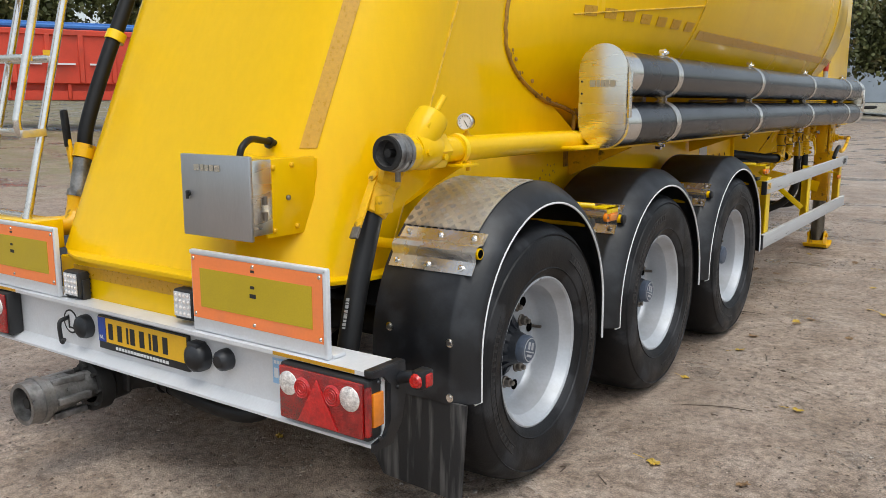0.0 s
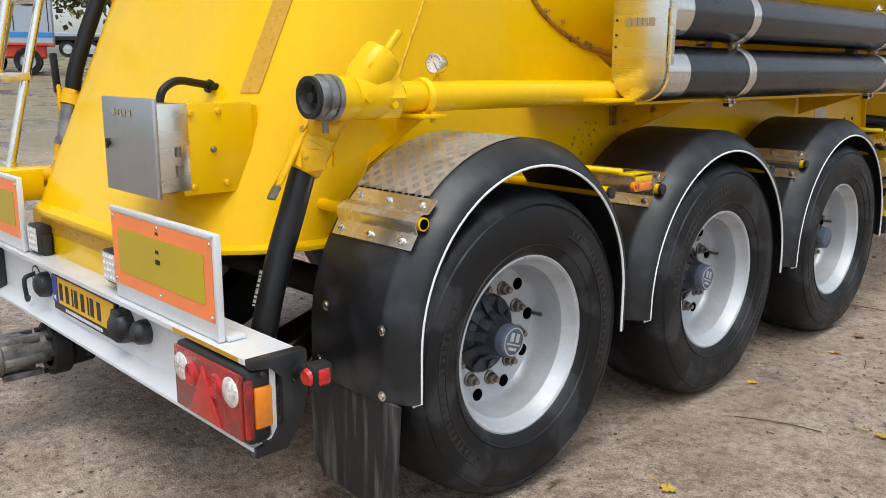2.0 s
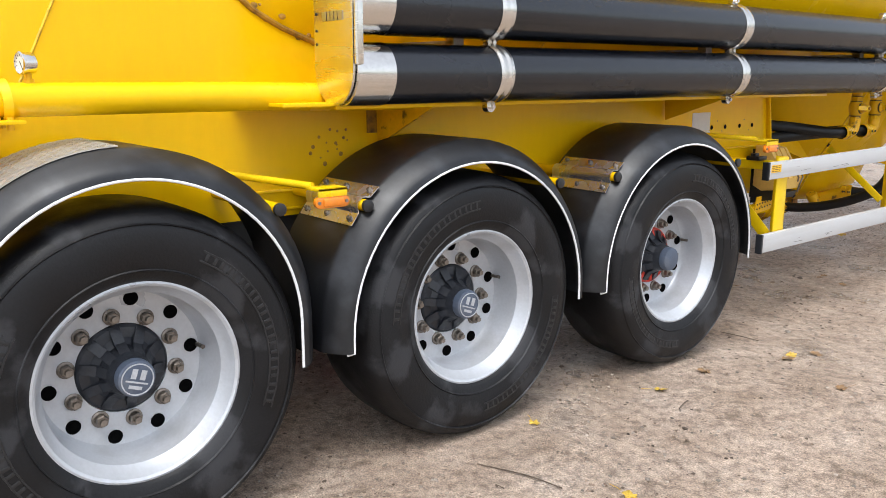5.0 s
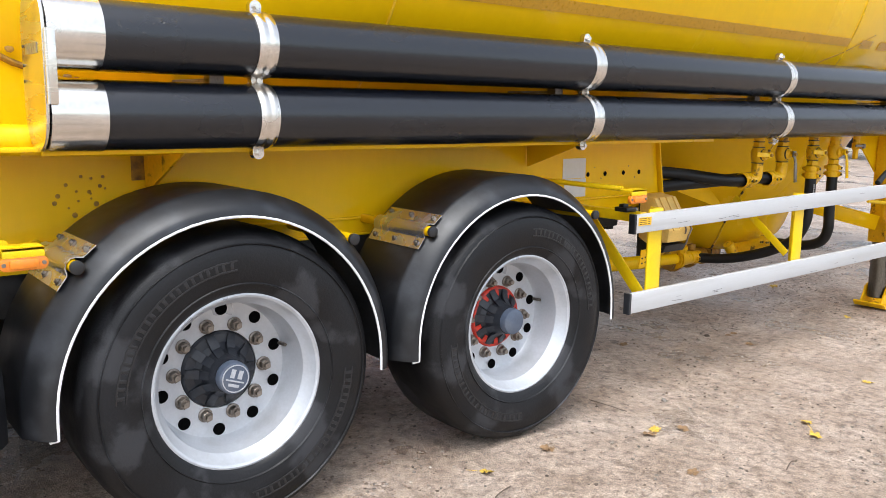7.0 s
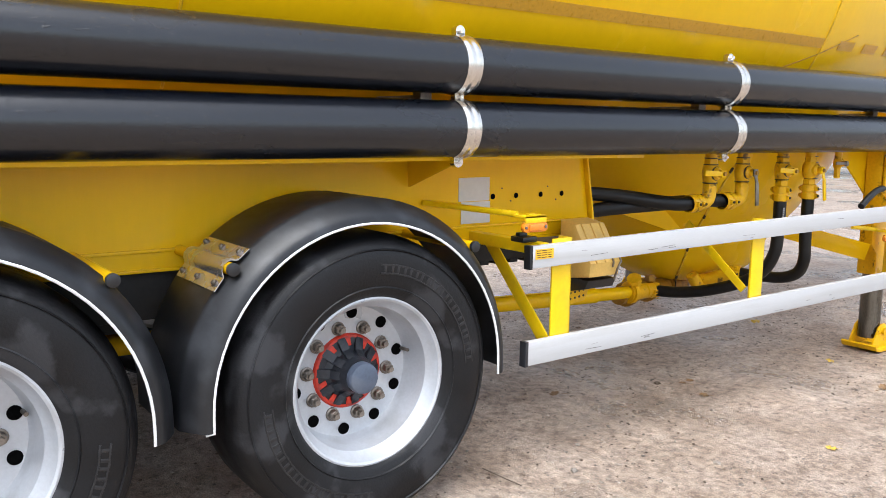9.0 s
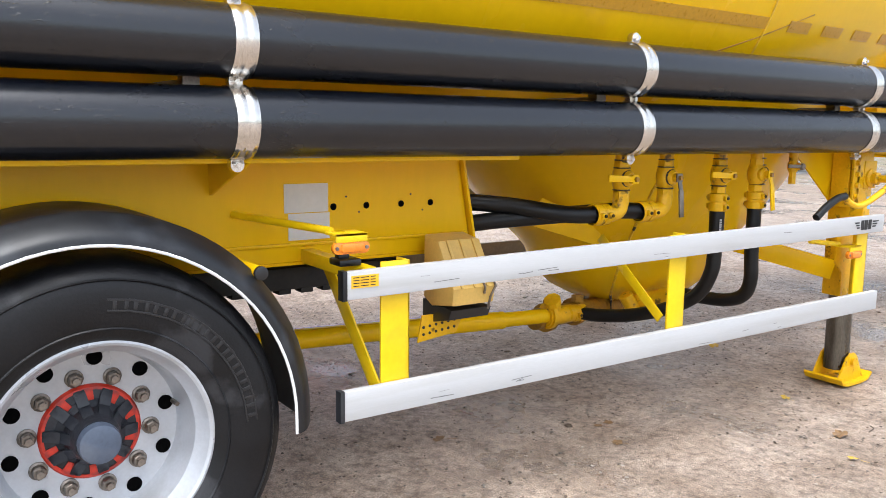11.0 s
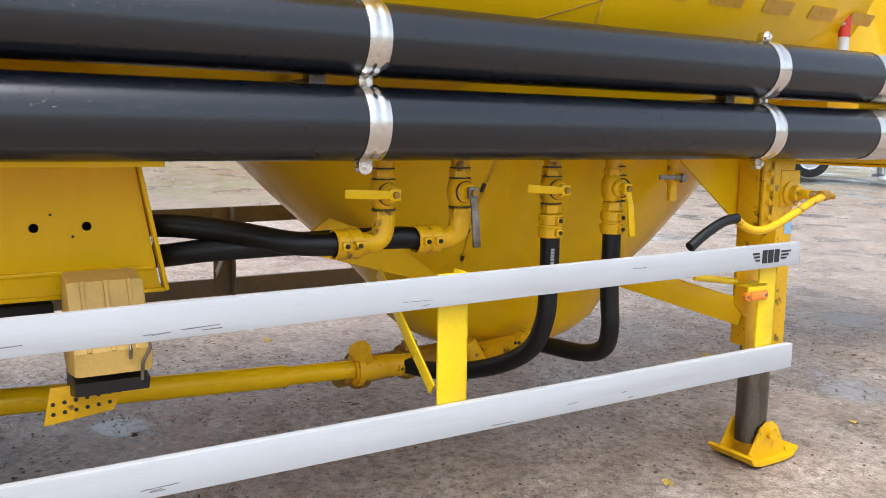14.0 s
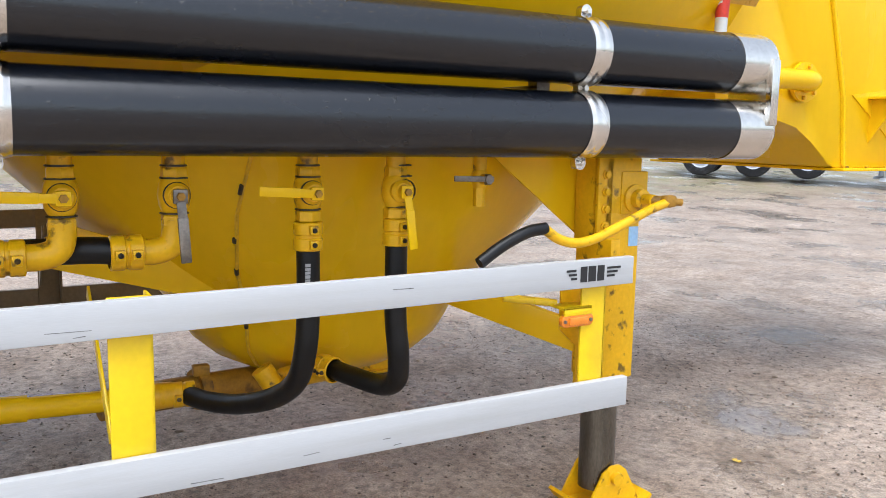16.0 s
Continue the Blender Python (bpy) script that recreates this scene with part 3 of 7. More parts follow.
# rusty edge of the first bracket
bm = B()
box(bm, (-0.444, 1.13, 1.17), (-0.436, 1.20, 1.29), 0.002)
part("scuffed_patch", bm, M_yellow_rust, T, "yellow paint rubbed down to dark rust")

bm = B()
rng_w = random.Random(21)
for k in range(16):
    sz = rng_w.uniform(0.003, 0.010)
    lathe(bm, [(0, 0.0), (sz, 0.0), (sz * 0.6, 0.0015), (0, 0.0015)], (CX + 0.7565, rng_w.gauss(0.94, 0.05), rng_w.gauss(1.13, 0.035)), (1, 0, 0), 7)
tagged(part("rust_flakes", bm, M_yellow_rust, T), "small rust spots on yellow paint", kind="stuff")

# rear skirt: leaning rear face with rounded corners, closed to the sides of the tank
SX, SR = 0.75, 0.40


def skirt_outline(z):
    """Half outline at height z, from the middle of the rear face round the right corner and forward."""
    yr = -0.865 + 0.47 * (z - 0.87)
    sx = SX + 0.02
    out = [(0.0, yr), (0.18, yr)]
    for k in range(9):
        a = math.radians(-90 + 90 * k / 8)
        out.append((sx - SR + SR * math.cos(a), yr + SR + SR * math.sin(a)))
    return out


def side_end(z):
    """Where the side sheet meets the tank cone."""
    y = 0.0
    while y < 1.25:
        x = tank_x(y, z)
        if x is not None and x > CX + SX:
            return y
        y += 0.01
    return 1.25


bm = B()
zs = [0.872, 0.95, 1.05, 1.2, 1.35, 1.5, 1.7, 1.9, 2.1, 2.4, 2.8]
rows = []
for z in zs:
    half = skirt_outline(z)
    e = side_end(z) + 0.02
    half = half + [(SX + 0.01, max(e * 0.4, half[-1][1] + 0.05)), (SX, max(e, half[-1][1] + 0.1))]
    yr, rl, wl_ = -0.865 + 0.47 * (z - 0.87), 0.22, SX + 0.05 + 0.06 * (z - 0.87)
    left = [(-0.18, yr)] + [(-(wl_ - rl + rl * math.cos(math.radians(d))), yr + rl + rl * math.sin(math.radians(d))) for d in range(-90, 1, 11)][:9]
    left += [(-SX - 0.03, half[-2][1] + 0.2), (-SX, half[-1][1] + 0.2)]
    full = list(reversed(left)) + half
    rows.append([bm.verts.new((CX + x, y, z)) for x, y in full])
for a, b in zip(rows, rows[1:]):
    for i in range(len(a) - 1):
        bm.faces.new((a[i], a[i + 1], b[i + 1], b[i]))
skirt = part("rear_skirt", bm, M_yellow, T, "leaning yellow sheet metal rear skirt with rounded corners", angle=50)
# weld where the side sheet meets the tank cone, dirty and partly rusted
for side in (1, -1):
    bm = B()
    zz = [1.36 + 0.03 * i for i in range(30)]
    rng_w = random.Random(4)
    sweep(bm, [(CX + side * (SX + 0.004), side_end(z) + rng_w.uniform(-0.004, 0.004), z) for z in zz], 0.011, 8, False)
    part("weld_seam", bm, M_yellow_rust, skirt, "dirty rust-streaked weld seam")
bm = B()
rng_w = random.Random(7)
for k in range(46):
    z = rng_w.choice([rng_w.uniform(1.42, 1.55), rng_w.uniform(1.42, 1.75)])
    y = side_end(z) + rng_w.gauss(0.03, 0.03)
    x = max(CX + SX + 0.004, (tank_x(y, z) or -9) + 0.001)
    s = rng_w.uniform(0.004, 0.016)
    lathe(bm, [(0, 0.0), (s, 0.0), (s * 0.6, 0.002), (0, 0.002)], (x, y, z), (1, -0.15, 0.1), 7)
tagged(part("rust_flakes", bm, M_yellow_rust, skirt), "dark rust spots on yellow paint", kind="stuff")
# vertical weld down the side of the skirt
bm = B()
sweep(bm, [(CX + SX + 0.018, -0.865 + 0.47 * (z - 0.87) + SR + 0.09, z) for z in (0.9, 1.2, 1.5, 1.8, 2.1, 2.5)], 0.005, 6, False)
part("weld_seam", bm, M_weld, skirt)
# reflective tape up the rounded corner
for side in (1,):
    la, lb = [], []
    for z in [1.335 + 0.06 * i for i in range(22)]:
        yr = -0.865 + 0.47 * (z - 0.87)
        for line, deg in ((la, 26.0), (lb, 35.5)):
            a = math.radians(deg)
            rr = SR + 0.002
            line.append((CX + side * (SX + 0.02 - SR + rr * math.sin(a)), yr + SR - rr * math.cos(a), z))
    part("reflective_tape", strip(B(), lb, la, 0.002), M_amberstrip, skirt, "amber reflective tape")
# base flange and the yellow rear cross beam under it
bm = B()
half = []
for px, py in skirt_outline(0.87)[2:]:
    q = V(px - (SX + 0.02 - SR), py - (-0.865 + SR)).normalized()
    half.append((px + q.x * 0.075, py + q.y * 0.075))
half += [(SX + 0.095, 0.2)]
prism(bm, [(CX + px, py) for px, py in half] + [(CX - px, py) for px, py in reversed(half)], "z", 0.856, 0.872, 0.002)
part("base_flange", bm, M_yellow, T)
bm = B()
box(bm, (CX - 0.62, -0.90, 0.62), (CX + 0.62, -0.74, 0.855), 0.006)
prism(bm, [(CX + 0.62, 0.855), (CX + 0.80, 0.855), (CX + 0.62, 0.60)], "y", -0.86, -0.84)
rear_beam = part("rear_cross_beam", bm, M_yellow, T)
bm = B()
box(bm, (CX - 0.52, -0.903, 0.775), (CX + 0.36, -0.9005, 0.825))
part("reflective_tape", bm, M_amberstrip, rear_beam)

# ---- steel cabinet on the rear skirt ----
bm = B()
box(bm, (-0.90, -0.955, 1.035), (-0.545, -0.94, 1.325), 0.004)
cab = part("cabinet_door", bm, M_door, T, "brushed steel cabinet door with embossed badge")
bm = B()
box(bm, (-0.885, -0.939, 1.05), (-0.56, -0.84, 1.31), 0.004)
part("cabinet_body", bm, M_plate, cab)
bm = B()
prism(bm, [(-0.86, 1.035), (-0.60, 1.04), (-0.575, 1.045), (-0.575, 1.30), (-0.86, 1.305)], "y", -0.84, -0.60)
box(bm, (-0.578, -0.86, 1.035), (-0.566, -0.62, 1.31), 0.003)
part("cabinet_bracket", bm, M_yellow, T, "yellow bolted bracket box")
for y, z in ((-0.83, 1.28), (-0.74, 1.285), (-0.83, 1.06), (-0.72, 1.065), (-0.76, 1.17)):
    bm = B()
    lathe(bm, [(0, 0), (0.010, 0), (0.010, 0.006), (0.006, 0.010), (0, 0.010)], (-0.566, y, z), (1, 0, 0), 8)
    part("bolt", bm, M_yellow_worn if z != 1.17 else M_nut, cab)
for z in (1.10, 1.155):
    bm = B()
    rod(bm, (-0.556, -0.878, z), (-0.556, -0.878, z + 0.03), 0.008, seg=10)
    part("hinge", bm, M_nut, cab)
bm = B()
lathe(bm, [(0, 0), (0.011, 0), (0.011, 0.006), (0, 0.008)], (-0.862, -0.955, 1.185), (0, -1, 0), 14)
box(bm, (-0.868, -0.966, 1.165), (-0.858, -0.958, 1.195), 0.002)
part("lock", bm, M_ink, cab)
bm = B()
bars(bm, (-0.825, -0.9565, 1.268), (1, 0, 0), (0, 0, 1), [0.026, 0.018, 0.020, 0.020, 0.026], 0.022, 0.0015, 0.3)
part("embossed_badge", bm, M_plate, cab)
bm = B()
sweep(bm, [(-0.70, -0.86, 1.30), (-0.70, -0.845, 1.345), (-0.715, -0.79, 1.372), (-0.745, -0.71, 1.365), (-0.76, -0.63, 1.352)], 0.0125, 12)
lathe(bm, [(0, 0), (0.022, 0), (0.022, 0.012), (0, 0.012)], (-0.76, -0.652, 1.352), (0, -1, 0.4), 14)
part("cable_hose", bm, M_hose, T, "short black rubber cable hose")

# ---- rear bumper with lamps, signs and plate ----
BX0, BX1 = -2.46, 0.003
bm = B()
prism(bm, [(-0.995, 0.690), (-0.845, 0.692), (-0.845, 0.676), (-0.930, 0.674), (-0.930, 0.490), (-0.90, 0.465), (-0.90, 0.448), (-0.995, 0.448), (-0.995, 0.458), (-0.945, 0.485), (-0.945, 0.668), (-0.995, 0.676)], "x", BX0, BX1, 0.001)
bumper = part("bumper", bm, M_alu, T, "grey aluminium profile rear bumper")
for x, side in ((BX1, 1), (BX0, -1)):
    bm = B()
    poly = [(-1.0, 0.697), (-0.84, 0.697), (-0.835, 0.60), (-0.86, 0.50), (-0.91, 0.44), (-1.0, 0.44), (-1.0, 0.466), (-0.945, 0.474), (-0.915, 0.52), (-0.915, 0.64), (-0.945, 0.672), (-1.0, 0.676)]
    prism(bm, poly, "x", min(x, x + side * 0.014), max(x, x + side * 0.014), 0.002)
    box(bm, (x - side * 0.022, -1.003, 0.675), (x + side * 0.012, -0.84, 0.700), 0.004)
    for y, z in ((-0.975, 0.66), (-0.88, 0.62), (-0.975, 0.48)):
        lathe(bm, [(0, 0), (0.008, 0), (0.006, 0.006), (0, 0.006)], (x + side * 0.014, y, z), (side, 0, 0), 10)
    part("end_cap", bm, M_black, bumper, "black plastic end cap")
for x0, x1 in ((-0.42, -0.062), (-2.40, -2.04)):
    bm = B()
    box(bm, (x0, -0.9965, 0.6775), (x1, -0.9948, 0.6895))
    part("reflective_tape", bm, M_amberstrip, bumper)


def tail_lamp(x0, x1, outer):
    bm = B()
    box(bm, (x0, -1.012, 0.472), (x1, -0.946, 0.668), 0.010)
    lamp = part("tail_lamp", bm, M_ink, T, "red and clear combination tail lamp in a black housing")
    w = x1 - x0
    bm = B()
    box(bm, (x0 + 0.006, -1.024, 0.482), (x1 - 0.012, -1.010, 0.660), 0.006)
    part("red_lens", bm, M_redlens_dark, lamp)
    for f in (0.10, 0.80):
        bm = B()
        c = (x0 + w * f + 0.012, -1.024, 0.605)
        lathe(bm, [(0, 0.010), (0.028, 0.008), (0.040, 0.002), (0.042, -0.004)], c, (0, -1, 0), 28)
        part("clear_lens", bm, M_clearlens, lamp)
    for f, z in ((0.27, 0.60), (0.61, 0.60)):
        bm = B()
        lathe(bm, [(0, 0.006), (0.03, 0.005), (0.036, 0.0)], (x0 + w * f + 0.012, -1.024, z), (0, -1, 0), 24)
        for k in range(3):
            lathe(bm, [(0.010 + 0.009 * k, 0.006), (0.012 + 0.009 * k, 0.008), (0.014 + 0.009 * k, 0.006)], (x0 + w * f + 0.012, -1.024, z), (0, -1, 0), 24)
        part("round_reflector", bm, M_redlens, lamp)
    bm = B()
    cx = x0 + w * 0.44 + 0.012
    prism(bm, [(cx - 0.085, 0.490), (cx + 0.085, 0.490), (cx, 0.640)], "y", -1.030, -1.022, 0.002)
    part("triangle_reflector", bm, M_redlens, lamp)
    xo = x1 if outer > 0 else x0
    bm = B()
    box(bm, (xo - 0.004 if outer > 0 else xo - 0.012, -0.995, 0.515), (xo + 0.010 if outer > 0 else xo + 0.004, -0.945, 0.625), 0.005)
    part("amber_lens", bm, M_amber, lamp)
    bm = B()
    box(bm, (xo - 0.010, -1.020, 0.490), (xo + 0.006, -0.997, 0.650), 0.005)
    part("side_lens", bm, M_redlens_dark, lamp)


tail_lamp(-0.372, 0.004, 1)
tail_lamp(-2.461, -2.085, -1)


def warning_sign(x0, x1):
    bm = B()
    box(bm, (x0, -0.975, 0.693), (x1, -0.960, 0.985), 0.003)
    box(bm, (x0 - 0.002, -0.979, 0.972), (x1 + 0.002, -0.958, 0.988), 0.003)
    box(bm, (x1 - 0.010, -0.979, 0.693), (x1 + 0.004, -0.958, 0.985), 0.003)
    box(bm, (x0 - 0.002, -0.955, 0.693), (x1 + 0.012, -0.90, 0.705), 0.002)
    sign = part("warning_sign", bm, M_alu, T, "orange and yellow long-vehicle marker plate in an aluminium frame")
    a, b = x0 + 0.006, x1 - 0.014
    bm = B()
    box(bm, (a, -0.9772, 0.742), (b, -0.9755, 0.970))
    part("orange_border", bm, M_orange, sign)
    bm = B()
    box(bm, (a + 0.045, -0.9790, 0.785), (b - 0.045, -0.9774, 0.925))
    part("yellow_field", bm, M_signyellow, sign)
    for x in (a + 0.012, (a + b) / 2, b - 0.012):
        for z in (0.756, 0.958):
            bm = B()
            lathe(bm, [(0, 0.004), (0.005, 0.003), (0.007, 0)], (x, -0.978, z), (0, -1, 0), 10)
            part("rivet", bm, M_steel, sign)
    bm = B()
    cx = (a + b) / 2
    bars(bm, (cx - 0.012, -0.9792, 0.882), (1, 0, 0), (0, 0, 1), [0.003, 0.016], 0.010, 0.001, 0.3)
    bars(bm, (cx - 0.016, -0.9792, 0.850), (1, 0, 0), (0, 0, 1), [0.010, 0.004, 0.014], 0.014, 0.001, 0.15)
    bars(bm, (cx - 0.010, -0.9776, 0.938), (1, 0, 0), (0, 0, 1), [0.003, 0.013], 0.008, 0.001, 0.3)
    tagged(part("small_print", bm, M_ink, sign), kind="stuff")


warning_sign(-0.846, -0.192)
warning_sign(-2.40, -1.725)


def work_lamp(x, z=0.755):
    bm = B()
    box(bm, (x - 0.055, -0.96, z - 0.055), (x + 0.055, -0.905, z + 0.055), 0.010)
    box(bm, (x - 0.062, -0.945, z - 0.06), (x - 0.056, -0.91, z + 0.02), 0.002)
    box(bm, (x + 0.056, -0.945, z - 0.06), (x + 0.062, -0.91, z + 0.02), 0.002)
    box(bm, (x - 0.062, -0.945, z - 0.064), (x + 0.062, -0.91, z - 0.058), 0.002)
    lamp = part("work_lamp", bm, M_ink, T, "square LED work lamp")
    for k in range(5):
        part("cooling_fin", box(B(), (x - 0.05, -0.905, z - 0.045 + 0.02 * k), (x + 0.05, -0.890, z - 0.038 + 0.02 * k), 0.001), M_ink, lamp)
    bm = B()
    box(bm, (x - 0.046, -0.963, z - 0.046), (x + 0.046, -0.9605, z + 0.046))
    part("lens", bm, M_led, lamp)
    me = None
    for i in range(4):
        for j in range(4):
            c = (x - 0.034 + 0.0226 * i, -0.963, z - 0.034 + 0.0226 * j)
            if me is None:
                me = finish(lathe(B(), [(0, 0.004), (0.005, 0.003), (0.009, 0)], (0, 0, 0), (0, -1, 0), 10))
                me.materials.append(M_clearlens)
            part("led", me, None, lamp, loc=c)


work_lamp(-1.655)
work_lamp(-0.925, 0.77)

# number plate, all writing as bars
bm = B()
box(bm, (-1.475, -0.962, 0.512), (-0.905, -0.946, 0.652), 0.004)
plate = part("number_plate", bm, M_ink, T, "yellow number plate in a black holder")
bm = B()
box(bm, (-1.468, -0.9645, 0.545), (-0.912, -0.9622, 0.646))
part("yellow_field", bm, M_plateyellow, plate)
bm = B()
box(bm, (-1.468, -0.9665, 0.545), (-1.418, -0.9647, 0.646))
part("blue_field", bm, M_blue, plate)
px = -1.40
for w in (0.030, 0.030, 0.012, 0.030, 0.030, 0.012, 0.030, 0.030):
    part("plate_bar", bars(B(), (px, -0.9647, 0.560), (1, 0, 0), (0, 0, 1), [w], 0.066, 0.0012), M_ink, plate)
    px += 2 * w
bm = B()
bars(bm, (-1.36, -0.9622, 0.522), (1, 0, 0), (0, 0, 1), [0.016] * 17, 0.012, 0.001, 0.25)
tagged(part("small_print", bm, M_white, plate), kind="stuff")
words = letters("NL", 0.024, 0.0006)
words.materials.append(M_white)
part("country_code", words, None, plate, loc=(-1.460, -0.9675, 0.555), rot=(radians(90), 0, 0))

# round L sticker with hook, buffers, sticker
bm = B()
lathe(bm, [(0.045, 0), (0.052, 0), (0.052, 0.002), (0.045, 0.002)], (-1.70, -0.9455, 0.585), (0, -1, 0), 36, True)
ring = part("round_sign", bm, M_ink, T, "round white sticker with a black letter L")
bm = B()
lathe(bm, [(0, 0), (0.045, 0), (0.045, 0.001), (0, 0.001)], (-1.70, -0.9455, 0.585), (0, -1, 0), 36)
part("white_disc", bm, M_white, ring)
words = letters("L", 0.085, 0.0008)
words.materials.append(M_ink)
part("letter", words, None, ring, loc=(-1.722, -0.948, 0.555), rot=(radians(90), 0, 0))
bm = B()
sweep(bm, [(-1.72, -0.945, 0.60), (-1.72, -0.985, 0.585), (-1.72, -0.985, 0.52), (-1.71, -0.985, 0.50), (-1.695, -0.985, 0.515)], 0.009, 10)
part("hook", bm, M_ink, T, "black steel hook")
for x, z, r, dpt in ((-1.575, 0.585, 0.050, 0.05), (-0.845, 0.585, 0.056, 0.06), (-0.705, 0.598, 0.040, 0.05)):
    bm = B()
    lathe(bm, [(r, 0), (r, dpt * 0.4), (r * 0.9, dpt * 0.75), (r * 0.55, dpt), (0, dpt * 1.02)], (x, -0.945, z), (0, -1, 0), 28)
    if r > 0.05:
        box(bm, (x - 0.03, -0.945 - dpt * 0.8, z + 0.02), (x + 0.03, -0.945, z + 0.06), 0.008)
    part("rubber_socket_cap", bm, M_black, T, "black rubber socket cap")
bm = B()
box(bm, (-0.475, -0.9465, 0.555), (-0.40, -0.9450, 0.645))
st = part("sticker", bm, M_bluesticker, T, "small blue and white notice sticker")
bm = B()
bars(bm, (-0.468, -0.9467, 0.625), (1, 0, 0), (0, 0, 1), [0.012] * 3, 0.012, 0.0006, 0.2)
bars(bm, (-0.468, -0.9467, 0.575), (1, 0, 0), (0, 0, 1), [0.02, 0.02], 0.035, 0.0006, 0.3)
tagged(part("small_print", bm, M_white, st), kind="stuff")

# marker lamp on a rubber arm
bm = B()
sweep(bm, [(0.01, -0.87, 0.645), (0.05, -0.865, 0.655), (0.10, -0.86, 0.655)], 0.020, 14)
box(bm, (0.075, -0.895, 0.625), (0.125, -0.83, 0.690), 0.014)
ml = part("marker_lamp", bm, M_black, T, "red and amber marker lamp on a black rubber arm")
bm = B()
lathe(bm, [(0, 0.012), (0.018, 0.010), (0.024, 0.0)], (0.098, -0.894, 0.656), (0, -1, 0), 22)
part("red_lens", bm, M_redlens, ml)
bm = B()
box(bm, (0.120, -0.880, 0.636), (0.130, -0.845, 0.678), 0.005)
part("side_lens", bm, M_redlens, ml)

# big coupling under the bumper and the dark discharge pipe
bm = B()
lathe(bm, [(0.068, 0.06), (0.068, 0.0), (0.085, 0.0), (0.088, 0.05), (0.095, 0.05), (0.095, 0.075), (0.080, 0.08), (0.080, 0.10), (0.075, 0.105), (0.072, 0.19), (0.060, 0.22), (0.060, 0.32)], (-1.55, -1.262, 0.34), (0, 1, 0.02), 36)
cp = part("hose_coupling", bm, M_castalu, T, "grimy cast aluminium hose coupling")
for k in range(6):
    a = math.radians(60 * k)
    lugs = box(B(), (-1.55 + 0.078 * math.cos(a) - 0.014, -1.16, 0.335 + 0.078 * math.sin(a) - 0.014), (-1.55 + 0.078 * math.cos(a) + 0.014, -1.02, 0.333 + 0.078 * math.sin(a) + 0.014), 0.004)
    part("claw", lugs, M_castalu, cp)
bm = B()
lathe(bm, [(0.0, 0.0), (0.022, 0.0), (0.026, 0.03), (0.026, 0.035), (0.067, 0.036)], (-1.55, -1.245, 0.34), (0, 1, 0), 20)
part("valve_plug", bm, M_dark, cp)
bm = B()
lathe(bm, [(0.07, -0.96 + 0.96), (0.105, 0.0), (0.105, 0.06), (0.085, 0.08), (0.08, 0.16), (0.0, 0.16)], (-1.55, -0.98, 0.335), (0, 1, 0), 30)
for k in range(8):
    a = math.radians(45 * k)
    rod(bm, (-1.55 + 0.09 * math.cos(a), -1.0, 0.335 + 0.09 * math.sin(a)), (-1.55 + 0.09 * math.cos(a), -0.96, 0.335 + 0.09 * math.sin(a)), 0.010, seg=8)
sweep(bm, [(-1.55, -0.86, 0.335), (-1.45, -0.74, 0.34), (-1.35, -0.70, 0.33), (-1.1, -0.70, 0.31)], 0.055, 18)
part("discharge_flange", bm, M_dark, T, "black greasy discharge flange")
bm = B()
sweep(bm, [(-1.38, -0.74, 0.33), (-1.05, -0.76, 0.30), (-0.82, -0.72, 0.30), (-0.86, -0.50, 0.36), (-0.92, -0.1, 0.45)], 0.038, 16)
for x in (-1.36, -1.30):
    rod(bm, (x - 0.01, -0.742, 0.327), (x + 0.012, -0.744, 0.324), 0.046, seg=18)
part("low_hose", bm, M_hose, T, "black rubber hose slung under the bumper")
bm = B()
sweep(bm, [(-0.36, -0.80, 0.44), (-0.30, -0.82, 0.415), (-0.24, -0.80, 0.425)], 0.014, 10)
part("towing_eye", bm, M_yellow_worn, T)
bm = B()
box(bm, (-1.80, -0.87, 0.30), (-1.44, -0.85, 0.46), 0.01)
part("rubber_flap", bm, M_flap, T)


# ---- wheels ----
WZ, WR = 0.518, 0.526


def arc_bars(bm, r, x, a0, a1, n, h, proud):
    """Raised blocks round a tyre wall that stand for its moulded name."""
    for k in range(n):
        c = a0 + (a1 - a0) * (k + 0.5) / n
        w = abs(a1 - a0) / n * 0.5
        pts = []
        for rr in (r, r + h):
            for a in (c - w, c + w):
                pts.append((rr * math.cos(math.radians(a)), rr * math.sin(math.radians(a))))
        order = [pts[0], pts[1], pts[3], pts[2]]
        prism(bm, order, "x", x - 0.006, x + proud, 0.0015)


